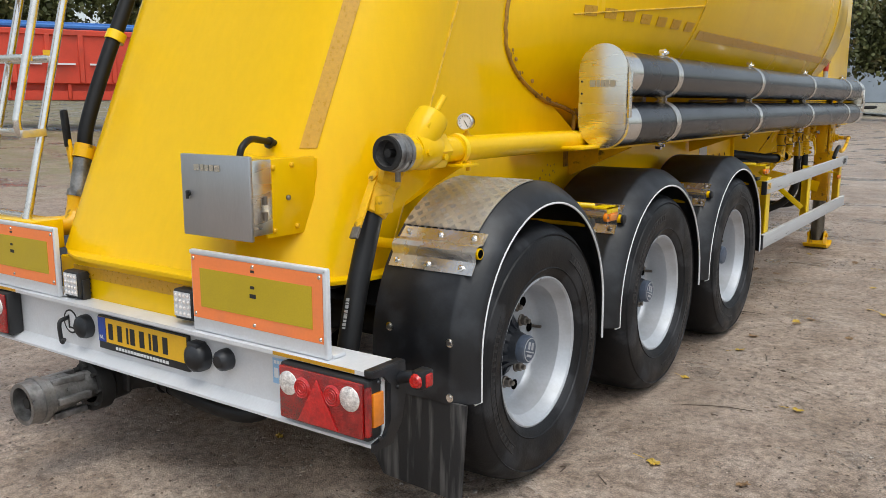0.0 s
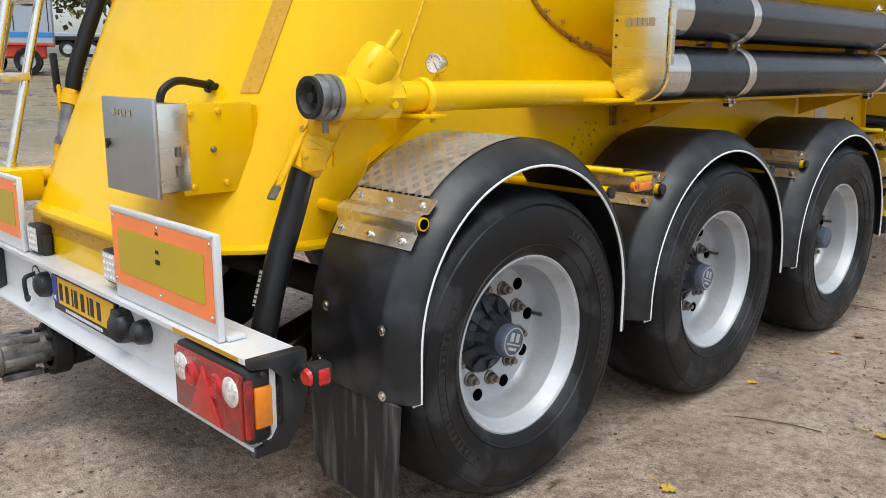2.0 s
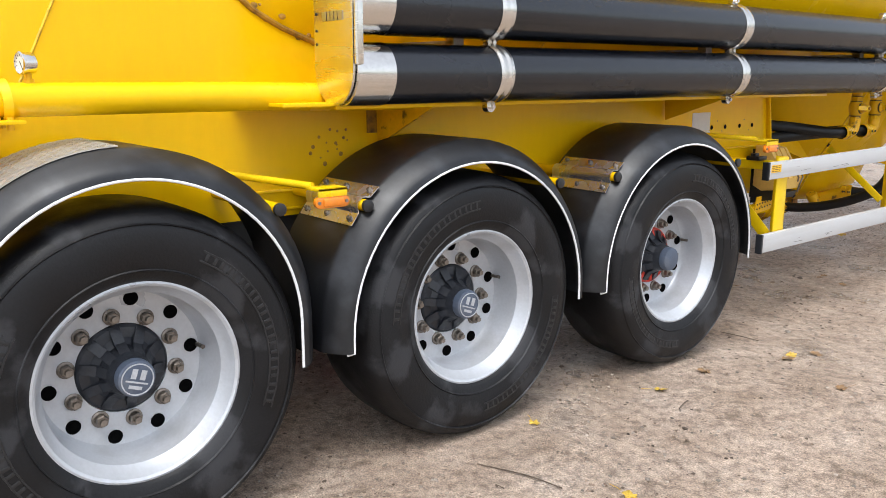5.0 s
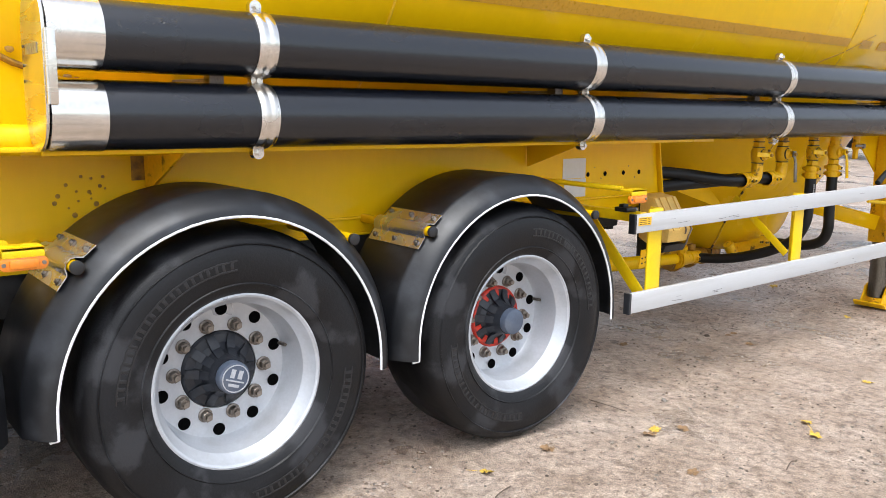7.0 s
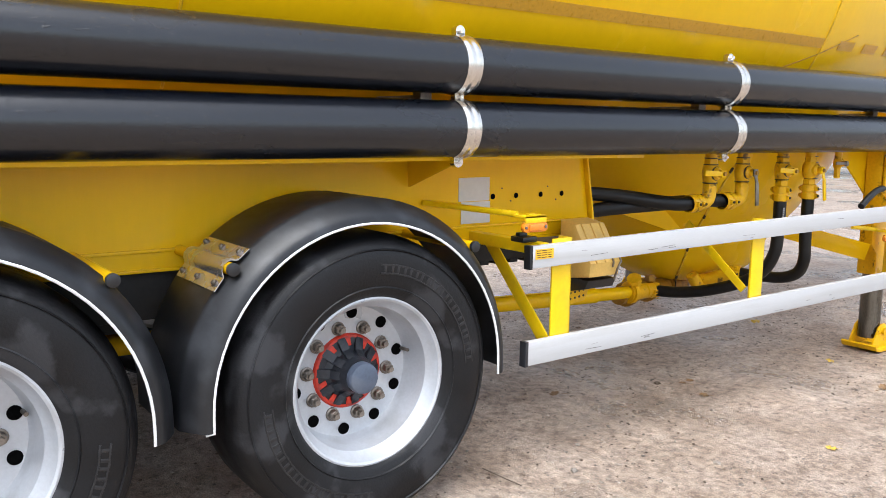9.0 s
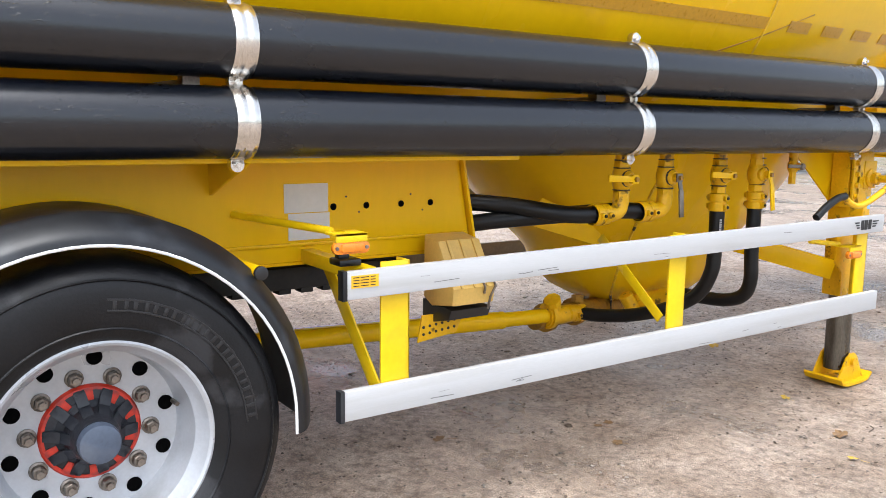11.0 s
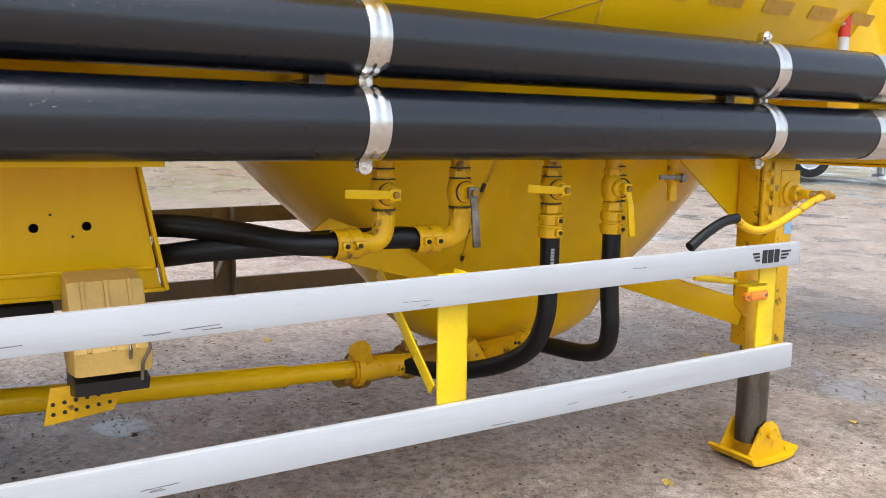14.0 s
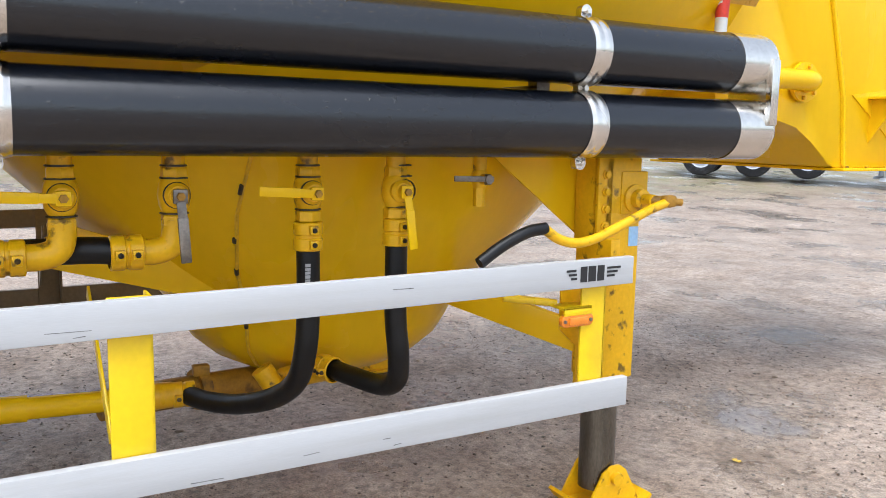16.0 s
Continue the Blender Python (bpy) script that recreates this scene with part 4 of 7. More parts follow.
def wheel_meshes():
    d = {}
    bm = B()
    lathe(bm, [(0.293, -0.18), (0.296, -0.02), (0.300, 0.0), (0.305, 0.010), (0.318, 0.022), (0.350, 0.034), (0.400, 0.042), (0.450, 0.041), (0.480, 0.031), (0.500, 0.016),
               (0.511, -0.002), (0.519, -0.030), (0.525, -0.07), (0.526, -0.165), (0.525, -0.26), (0.519, -0.30), (0.500, -0.345), (0.450, -0.37), (0.35, -0.36), (0.293, -0.32)], (0, 0, 0), (1, 0, 0), 96)
    lathe(bm, [(0.338, 0.030), (0.342, 0.036), (0.346, 0.032)], (0, 0, 0), (1, 0, 0), 96)
    lathe(bm, [(0.470, 0.034), (0.474, 0.039), (0.478, 0.033)], (0, 0, 0), (1, 0, 0), 96)
    d["tyre"] = finish(bm, 30)
    d["tyre"].materials.append(M_rubber)
    bm = B()
    for r0, a0, a1, hh in ((0.390, -2.4, 2.4, 0.006), (0.420, -2.4, 2.4, 0.006)):
        arc_bars(bm, r0, 0.0405, a0 * 2, a1 * 2, 1, hh, 0.0028)
    for a0 in (-2.1, 2.1):
        arc_bars(bm, 0.396, 0.0405, a0 - 0.8, a0 + 0.8, 1, 0.024, 0.0028)
    d["letter"] = finish(bm)
    d["letter"].materials.append(M_letters)
    bm = B()
    lathe(bm, [(0.299, -0.16), (0.299, -0.004), (0.302, 0.004), (0.306, 0.006), (0.306, 0.010), (0.299, 0.012), (0.291, 0.006), (0.284, -0.010), (0.272, -0.030), (0.264, -0.040), (0.260, -0.085), (0.257, -0.125), (0.252, -0.146),
               (0.244, -0.158), (0.215, -0.163), (0.150, -0.165), (0.141, -0.167), (0.141, -0.180), (0.235, -0.180), (0.255, -0.178), (0.27, -0.20)], (0, 0, 0), (1, 0, 0), 80)
    d["rim"] = finish(bm, 28)
    d["rim"].materials.append(M_rim)
    bm = B()
    lathe(bm, [(0, 0.002), (0.021, 0.002), (0.0225, 0.0), (0.0225, -0.002)], (0, 0, 0), (1, 0, 0), 16)
    d["slot"] = finish(bm)
    d["slot"].materials.append(M_hole)
    bm = B()
    lathe(bm, [(0.026, 0), (0.026, 0.007), (0.021, 0.010), (0.019, 0.010)], (0, 0, 0), (1, 0, 0), 14)
    lathe(bm, [(0.020, 0.008), (0.020, 0.028), (0.017, 0.031), (0.011, 0.031), (0.011, 0.045), (0, 0.046)], (0, 0, 0), (1, 0, 0), 6)
    d["nut"] = finish(bm, 25)
    d["nut"].materials.append(M_nut)
    bm = B()
    lathe(bm, [(0.140, -0.180), (0.138, -0.167), (0.130, -0.160), (0.100, -0.156), (0.080, -0.140), (0.070, -0.105), (0.064, -0.082), (0.060, -0.070), (0.0, -0.070)], (0, 0, 0), (1, 0, 0), 48)
    d["hub"] = finish(bm, 30)
    d["hub"].materials.append(M_hub)
    bm = B()
    lathe(bm, [(0.056, -0.045), (0.058, -0.002), (0.055, 0.008), (0.047, 0.012), (0.0, 0.012)], (0, 0, 0), (1, 0, 0), 32)
    d["cap"] = finish(bm, 30)
    bm = B()
    prism(bm, [(0.058, -0.150), (0.066, -0.096), (0.088, -0.136), (0.124, -0.150), (0.135, -0.162)], "y", -0.016, 0.016, 0.003)
    for v in bm.verts:
        v.co = (v.co.z, v.co.x, v.co.y)
    d["rib"] = finish(bm, 30)
    d["rib"].materials.append(M_hub)
    d["cap"].materials.append(M_cap)
    bm = B()
    lathe(bm, [(0.049, 0.012), (0.049, 0.0145), (0.0455, 0.0145), (0.0455, 0.012)], (0, 0, 0), (1, 0, 0), 32)
    for y0, y1, z0, z1 in ((-0.034, 0.034, -0.012, -0.007), (-0.022, -0.006, 0.0, 0.030), (0.006, 0.022, 0.0, 0.030), (-0.020, 0.020, -0.030, -0.020)):
        box(bm, (0.0118, y0, z0), (0.0140, y1, z1))
    d["badge"] = finish(bm)
    d["badge"].materials.append(M_badge)
    bm = obox(B(), (-0.1535, 0.096, 0), (-0.1585, 0.132, 0), 0.036, 0.005, 0.001, (0, 0, 1))
    d["red_patch"] = finish(bm)
    d["red_patch"].materials.append(M_redpaint)
    bm = B()
    lathe(bm, [(0.1405, -0.166), (0.1390, -0.1640), (0.1340, -0.1575), (0.126, -0.1555), (0.126, -0.161), (0.1405, -0.169)], (0, 0, 0), (1, 0, 0), 48)
    d["red_ring"] = finish(bm)
    d["red_ring"].materials.append(M_redpaint)
    return d


WM = wheel_meshes()


def wheel(y, side, turn, red=False):
    x = 0.034 if side > 0 else 2 * CX - 0.034
    hold = part("wheel", WM["rim"], None, T, "silver painted steel wheel rim", loc=(x, y, WZ), rot=(radians(turn), 0, 0 if side > 0 else math.pi))
    part("tyre", WM["tyre"], None, hold, "worn black truck tyre")
    if side < 0:
        return
    for a0 in ((45, -135) if red else (135, -45) if y > 1 else (190, 20)):
        for k in range(11):
            part("raised_letter", WM["letter"], None, hold, rot=(radians(a0 - 7.6 * (k - 5) - turn), 0, 0))
    part("hub", WM["hub"], None, hold)
    for k in range(10):
        part("hub_rib", WM["rib"], None, hold, rot=(radians(36 * k + 9), 0, 0))
    part("hub_cap", WM["cap"], None, hold, "blue-grey hub cap with a round badge" if not red else "blue-grey hub cap with rubbed red badge", loc=(-0.046, 0, 0))
    if red:
        part("red_ring", WM["red_ring"], None, hold, "chipped red paint round the hub")
        for k in (0, 1, 2, 3, 5, 6, 7, 8, 9):
            part("red_patch", WM["red_patch"], None, hold, rot=(radians(36 * k), 0, 0))
    else:
        part("badge", WM["badge"], None, hold, loc=(-0.046, 0, 0), rot=(radians(-turn - 20), 0, 0))
    for k in range(10):
        a = math.radians(36 * k + 9)
        part("wheel_nut", WM["nut"], None, hold, loc=(-0.166, 0.1675 * math.cos(a), 0.1675 * math.sin(a)))
        a = math.radians(36 * k + 27)
        part("hand_hole", WM["slot"], None, hold, loc=(-0.1595, 0.219 * math.cos(a), 0.219 * math.sin(a)))
    bm = B()
    rod(bm, (-0.165, 0.235, -0.04), (-0.115, 0.238, -0.04), 0.007, seg=10)
    part("tyre_valve", bm, M_nut, hold)


for yy, trn, red in ((0.005, 16.7, False), (1.303, 24.3, False), (2.617, 22.3, True)):
    wheel(yy, 1, trn, red)
    wheel(yy, -1, trn, red)
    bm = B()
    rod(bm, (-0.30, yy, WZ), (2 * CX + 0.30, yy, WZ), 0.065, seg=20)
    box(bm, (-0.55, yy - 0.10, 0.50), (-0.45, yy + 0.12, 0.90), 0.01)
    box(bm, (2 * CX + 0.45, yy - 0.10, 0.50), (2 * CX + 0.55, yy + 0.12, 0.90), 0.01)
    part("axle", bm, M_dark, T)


# ---- mudguards ----
def guard_pt(a, r, cz=0.615, dr=-0.0275):
    """Round over the wheel, then straight down to the ends."""
    r += dr
    if a < 0:
        return r, cz + a
    if a > 180:
        return -r, cz - (a - 180)
    return r * math.cos(math.radians(a)), cz + r * math.sin(math.radians(a))


def mudguard(y, first=False, zc=0.518, dr=0.0365, drop=0.05):
    steps = [-drop, -drop / 2] + list(range(0, 181, 5)) + [180 + drop / 2, 180 + drop]
    cross = [(-0.345, 0.607), (-0.345, 0.613), (-0.012, 0.614), (0.000, 0.6125), (0.008, 0.607), (0.030, 0.594), (0.056, 0.575), (0.071, 0.560), (0.078, 0.548), (0.080, 0.534), (0.075, 0.532), (0.069, 0.553), (0.050, 0.572), (0.026, 0.589), (0.004, 0.602), (-0.03, 0.606)]
    bm = B()
    rings = []
    for a in steps:
        rings.append([bm.verts.new((x + 0.006, *[q + o for q, o in zip(guard_pt(a, r, zc, dr), (0, 0))])) for x, r in cross])
    n = len(cross)
    for p, q in zip(rings, rings[1:]):
        for k in range(n):
            bm.faces.new((p[k], p[(k + 1) % n], q[(k + 1) % n], q[k]))
    bm.faces.new(rings[0]), bm.faces.new(rings[-1])
    g = part("mudguard", bm, M_black, T, "black plastic mudguard with a white edge trim", loc=(0, y, 0), angle=60)
    bm = B()
    pts = []
    for a in steps:
        yy, zz = guard_pt(a, 0.5315, zc, dr)
        pts.append((0.084, yy, zz))
    last = pts[-1]
    pts.append((0.068, last[1] - 0.02, last[2] - 0.008))
    sweep(bm, pts, 0.0048, 8, False)
    part("white_trim", bm, M_white, g)
    if not first:
        bm = B()
        bars(bm, (0.036, -0.025, zc + dr + 0.592), (0, 1, 0), (0.5, 0, -0.6), [0.007, 0.009, 0.006, 0.008, 0.007], 0.008, 0.001, 0.35)
        tagged(part("small_print", bm, M_decal, g), kind="stuff")
    # support tubes with clamp plates
    for sgn, full in ((-1, True), (1, False)):
        ca = math.radians(38.5 if first else 43.0)
        cy, cz = (0.60 + dr) * math.cos(ca), zc + (0.60 + dr) * math.sin(ca)
        ty, tz = (0.620 + dr) * math.cos(ca), zc + (0.620 + dr) * math.sin(ca)
        if sgn > 0:
            cy, ty = abs(cy), abs(ty)
        else:
            cy, ty = -abs(cy), -abs(ty)
        bm = B()
        rod(bm, (-0.44, ty, tz), (0.050 if sgn < 0 else 0.040, ty, tz), 0.020, seg=18)
        part("support_tube", bm, M_yellow, g)
        bm = B()
        if first and sgn < 0:
            lathe(bm, [(0, 0.001), (0.0155, 0.001), (0.0155, 0.0)], (0.050, ty, tz), (1, 0, 0), 16)
            part("tube_mouth", bm, M_hole, g)
        else:
            lathe(bm, [(0.0205, -0.010), (0.021, -0.01), (0.021, 0.003), (0.016, 0.005), (0, 0.005)], (0.050 if sgn < 0 else 0.040, ty, tz), (1, 0, 0), 16)
            part("tube_plug", bm, M_ink, g)
        if full:
            # bent sheet over the tube with two flanges lying on the guard
            tang = V(0, math.sin(ca), -math.cos(ca)) if sgn > 0 else V(0, math.sin(ca), math.cos(ca))
            radial = V(0, ty, tz - zc).normalized()
            tang = V(0, radial.z, -radial.y)
            bm = B()
            la, lb = [], []
            base = V(0, 0, zc)
            prof = [(-0.085, 0.614), (-0.036, 0.615), (-0.030, 0.620), (-0.022, 0.632), (-0.010, 0.640), (0.010, 0.640), (0.022, 0.632), (0.030, 0.620), (0.036, 0.615), (0.085, 0.614)]
            for t, r in prof:
                p = base + radial * (r + dr + 0.003 - abs(t) * abs(t) * 0.8) + tang * t
                la.append((-0.32, p.y, p.z)), lb.append((0.045 if first else 0.025, p.y, p.z))
            strip(bm, lb, la, 0.003)
            clamp = part("clamp_plate", bm, M_clamp, g, "polished steel clamp plate" if first else "dirty steel clamp plate", angle=25)
            for t in (-0.062, 0.062):
                for x in (-0.29, -0.15, -0.005):
                    p = base + radial * (0.617 + dr) + tang * t
                    bm = B()
                    lathe(bm, [(0.012, 0), (0.012, 0.003), (0.008, 0.005), (0.007, 0.012), (0, 0.013)], (x, p.y, p.z), radial, 10)
                    part("bolt", bm, M_nut if not first else M_steel, g)
    return g


g1 = mudguard(0.010, True, 0.615, -0.0275, 0.15)
g2 = mudguard(1.280)
g3 = mudguard(2.595)
# chequer plate on the first guard, with raised bars
bm = B()
angs = [91 + 2.75 * i for i in range(16)]
la = [(-0.335, *guard_pt(a, 0.616)) for a in angs]
lb = [(0.0, *guard_pt(a, 0.616)) for a in angs]
strip(bm, la, lb, 0.004)
chq = part("chequer_plate", bm, M_chequer, g1, "worn aluminium chequer plate", angle=40)
bm = B()
for ia in range(16):
    a = 92.4 + 2.63 * ia
    for ix in range(11):
        x = -0.32 + 0.030 * ix
        lean = 1 if (ia + ix) % 2 else -1
        for k in range(5):
            off, half = (k - 2) * 0.0050, 0.0105
            ends = []
            for e in (-half, half):
                dx, da = 0.707 * (e - off * lean), 0.707 * (e * lean + off)
                ends.append(V(x + dx, *guard_pt(a + math.degrees(da / 0.594), 0.6206)))
            obox(bm, ends[0], ends[1], 0.0022, 0.0016, 0, (0.7, 0.7, 0))
stud = part("chequer_pattern", bm, M_chequer, chq)
tagged(stud, kind="stuff")
for x, z in ((-0.26, 0.705), (0.004, 0.686), (-0.30, 0.52), (0.004, 0.488)):
    bm = B()
    lathe(bm, [(0.016, 0), (0.016, 0.002), (0.011, 0.003), (0.010, 0.007), (0, 0.008)], (x, -0.584, z), (0, -1, 0), 16)
    part("bolt", bm, M_steel, g1)
# hanging rubber flap
bm = B()
prism(bm, [(-0.36, 0.47), (0.072, 0.47), (0.048, 0.105), (-0.30, 0.125), (-0.35, 0.20)], "y", -0.572, -0.558, 0.003)
flap = part("mud_flap", bm, M_flap, T, "dirty black rubber mud flap hanging behind the wheel")
# left guards
for yy in (0.005, 1.303, 2.617):
    src = g3 if yy > 2 else g2
    for o in [src]:
        c = copy_thing(o, pose(2 * CX - T.location.x, yy - T.location.y, 0, 0, 0, 180))
        c.parent = T
bm = B()
la = [(2 * CX + 0.335, *guard_pt(a, 0.616)) for a in angs]
lb = [(2 * CX, *guard_pt(a, 0.616)) for a in angs]
strip(bm, lb, la, 0.004)
part("chequer_plate", bm, M_chequer, T)


# ---- amber side markers on yellow arms ----
def side_marker(y, z, x_end=0.05, back=-0.42):
    bm = B()
    rod(bm, (back, y - 0.20, z + 0.055), (x_end - 0.07, y - 0.035, z + 0.035), 0.013, seg=12)
    box(bm, (x_end - 0.075, y - 0.055, z + 0.024), (x_end + 0.004, y + 0.055, z + 0.034), 0.002)
    box(bm, (x_end - 0.004, y - 0.055, z + 0.005), (x_end + 0.004, y + 0.055, z + 0.034), 0.002)
    m = part("side_marker", bm, M_yellow_bright, T, "amber side marker lamp on a yellow arm")
    bm = B()
    prism(bm, [(y + (0.045 + 0.02 * abs(math.cos(t))) * (1 if math.cos(t) >= 0 else -1), z - 0.012 + 0.020 * math.sin(t)) for t in [2 * math.pi * k / 20 + 0.157 for k in range(20)]], "x", x_end - 0.016, x_end + 0.002, 0.002)
    part("lamp_base", bm, M_amber, m)
    bm = B()
    box(bm, (x_end + 0.001, y - 0.038, z - 0.026), (x_end + 0.011, y + 0.038, z + 0.002), 0.005)
    part("lens", bm, M_amber, m)
    for dy in (-0.052, 0.052):
        bm = B()
        lathe(bm, [(0, 0.005), (0.006, 0.004), (0.006, 0)], (x_end + 0.002, y + dy, z - 0.012), (1, 0, 0), 10)
        part("screw", bm, M_nut, m)


side_marker(0.66, 1.005)
side_marker(3.37, 1.035, back=-0.44)
side_marker(6.31, 0.79, 0.035, -0.10)
for y in (0.30, 3.33):
    bm = B()
    prism(bm, [(y - 0.10, 1.16), (y - 0.005, 1.00), (y - 0.005, 1.03), (y - 0.09, 1.18)], "x", -0.46, -0.452)
    part("arm_gusset", bm, M_yellow, T)

# ---- delivery pipe, coupling, gauge and rear valve ----
PX, PZ = -0.20, 1.33
bm = B()
sweep(bm, [(PX, -0.34, PZ), (PX, 0.5, PZ), (PX, 1.15, PZ - 0.01), (PX - 0.15, 1.5, PZ + 0.02)], 0.048, 22)
pipe = part("delivery_pipe", bm, M_yellow, T, "yellow air delivery pipe")
bm = B()
lathe(bm, [(0.052, 0), (0.066, 0), (0.070, 0.008), (0.070, 0.075), (0.066, 0.083), (0.05, 0.083)], (PX, -0.435, PZ), (0, 1, 0), 6)
part("hex_nut", bm, M_yellow, pipe)
bm = B()
lathe(bm, [(0.0, 0), (0.060, 0), (0.070, 0.03), (0.072, 0.09), (0.064, 0.12), (0.0, 0.12)], (PX, -0.52, PZ + 0.005), (0, 1, 0.02), 26)
lathe(bm, [(0.0, -0.03), (0.050, -0.03), (0.054, 0.03), (0.062, 0.05), (0.064, 0.13), (0.060, 0.150), (0.042, 0.162), (0.0, 0.165)], (PX, -0.500, PZ + 0.01), (0.05, 0.66, 0.75), 26)
lathe(bm, [(0.0, -0.02), (0.055, -0.02), (0.066, 0.02), (0.066, 0.07), (0.05, 0.09), (0.0, 0.09)], (PX, -0.53, PZ - 0.002), (0, -0.9, 0.05), 24)
rod(bm, (PX + 0.008, -0.395, PZ + 0.125), (PX + 0.014, -0.335, PZ + 0.195), 0.012, seg=12, round_edge=0.003)
for dx, dy, dz in ((0.068, -0.50, 0.0), (0.05, -0.475, 0.09), (0.066, -0.40, -0.02)):
    rod(bm, (PX + dx - 0.02, dy, PZ + dz), (PX + dx + 0.004, dy, PZ + dz), 0.012, seg=8)
part("check_valve", bm, M_yellow, pipe, "yellow painted cast check valve")
bm = B()
lathe(bm, [(0.0, 0.045), (0.044, 0.045), (0.046, 0.0), (0.058, 0.0), (0.060, 0.012), (0.060, 0.035), (0.066, 0.037), (0.066, 0.055), (0.061, 0.057), (0.061, 0.063), (0.066, 0.065), (0.066, 0.080), (0.055, 0.09)], (PX + 0.010, -0.668, PZ + 0.004), (0, 1, -0.02), 40)
cpl = part("hose_coupling", bm, M_castalu, T, "aluminium quick coupling with a black seal")
bm = B()
lathe(bm, [(0.0, 0.0), (0.014, 0.0), (0.016, 0.03), (0.043, 0.032), (0.043, 0.045)], (PX + 0.010, -0.663, PZ + 0.004), (0, 1, 0), 24)
lathe(bm, [(0.045, -0.002), (0.059, -0.002), (0.060, 0.008), (0.045, 0.03)], (PX + 0.010, -0.668, PZ + 0.004), (0, 1, 0), 36)
part("seal", bm, M_dark, cpl)
bm = B()
rod(bm, (PX + 0.02, -0.62, PZ - 0.06), (PX + 0.02, -0.62, PZ - 0.095), 0.010, seg=10)
part("locking_pin", bm, M_nut, cpl)
# clamp ring and its bracket
bm = B()
lathe(bm, [(0.049, -0.012), (0.058, -0.012), (0.058, 0.012), (0.049, 0.012)], (PX, -0.235, PZ), (0, 1, 0.08), 30, True)
part("pipe_clamp", bm, M_yellow_bright, pipe)
bm = B()
box(bm, (-0.28, -0.31, PZ - 0.064), (-0.12, -0.20, PZ - 0.052), 0.002)
prism(bm, [(-0.43, 1.285), (-0.16, 1.285), (-0.16, 1.265), (-0.43, 1.10)], "y", -0.262, -0.254)
prism(bm, [(-0.50, 1.272), (-0.17, 1.272), (-0.17, 1.245), (-0.46, 1.12), (-0.50, 1.12)], "x", -0.315, -0.305)
part("pipe_bracket", bm, M_yellow, T)
for x in (-0.25, -0.145):
    bm = B()
    rod(bm, (x, -0.235, PZ - 0.08), (x, -0.235, PZ - 0.045), 0.009, seg=8)
    part("bolt", bm, M_yellow_worn, pipe)
# pressure gauge
bm = B()
rod(bm, (PX, -0.165, PZ + 0.04), (PX, -0.165, PZ + 0.058), 0.014, seg=8)
rod(bm, (PX, -0.165, PZ + 0.05), (PX, -0.165, PZ + 0.075), 0.008, seg=10)
part("gauge_fitting", bm, M_yellow_worn, pipe)
bm = B()
GD = V(0.21, -0.98, 0.0).normalized()
lathe(bm, [(0, -0.016), (0.028, -0.016), (0.030, -0.012), (0.030, 0.014), (0.033, 0.016), (0.033, 0.022), (0.028, 0.024), (0.028, 0.018)], (PX, -0.165, PZ + 0.100), GD, 32)
ga = part("pressure_gauge", bm, M_steel, T, "round steel pressure gauge with a white dial")
bm = B()
lathe(bm, [(0, 0.019), (0.028, 0.019), (0.028, 0.017)], (PX, -0.165, PZ + 0.100), GD, 32)
part("dial", bm, M_glass, ga)
bm = B()
c = V(PX, -0.165, PZ + 0.100) + GD * 0.0195
u = GD.cross(V(0, 0, 1))
for k in range(11):
    a = math.radians(-135 + 27 * k)
    q = u * math.sin(a) + V(0, 0, 1) * math.cos(a)
    obox(bm, c + q * 0.020, c + q * 0.025, 0.0020, 0.001, 0, u)
q = (u * -0.5 + V(0, 0, -0.8)).normalized()
obox(bm, c - q * 0.006, c + q * 0.024, 0.0025, 0.0012, 0, u)
part("needle_and_scale", bm, M_ink, ga)
# valve with lever below the coupling, and its hose
bm = B()
rod(bm, (-0.30, -0.56, 1.30), (-0.285, -0.60, 1.23), 0.036, seg=16)
rod(bm, (-0.27, -0.58, 1.265), (-0.285, -0.655, 1.15), 0.042, 0.05, seg=18)
lathe(bm, [(0, 0), (0.035, 0), (0.045, 0.02), (0.045, 0.07), (0.03, 0.085), (0, 0.085)], (-0.24, -0.60, 1.205), (-0.6, -0.75, 0.2), 18)
rod(bm, (-0.283, -0.645, 1.165), (-0.295, -0.69, 1.085), 0.052, 0.050, seg=20, round_edge=0.006)
box(bm, (-0.262, -0.72, 1.09), (-0.232, -0.645, 1.155), 0.008)
for v in bm.verts:
    v.co += V(0.0, 0.068, 0.030)
rv = part("rear_valve", bm, M_yellow_worn, T, "worn yellow ball valve with a lever")
bm = B()
obox(bm, (-0.300, -0.595, 1.255), (-0.275, -0.735, 1.065), 0.030, 0.010, 0.002, (1, 0, 0))
lathe(bm, [(0, -0.012), (0.022, -0.012), (0.022, 0.012), (0, 0.014)], (-0.300, -0.60, 1.245), (-0.1, -0.8, 0.5), 6)
part("lever", bm, M_yellow_worn, rv)
bm = B()
obox(bm, (-0.278, -0.722, 1.083), (-0.273, -0.748, 1.048), 0.032, 0.013, 0.003, (1, 0, 0))
part("lever_grip", bm, M_nut, rv)
bm = B()
sweep(bm, [(-0.296, -0.615, 1.13), (-0.293, -0.665, 1.0), (-0.285, -0.72, 0.87), (-0.275, -0.768, 0.735), (-0.285, -0.79, 0.60), (-0.36, -0.72, 0.49), (-0.50, -0.55, 0.45), (-0.70, -0.30, 0.45)], 0.039, 20)
hz = part("rear_hose", bm, M_hose, T, "thick black rubber hose with faint white print")
bm = B()
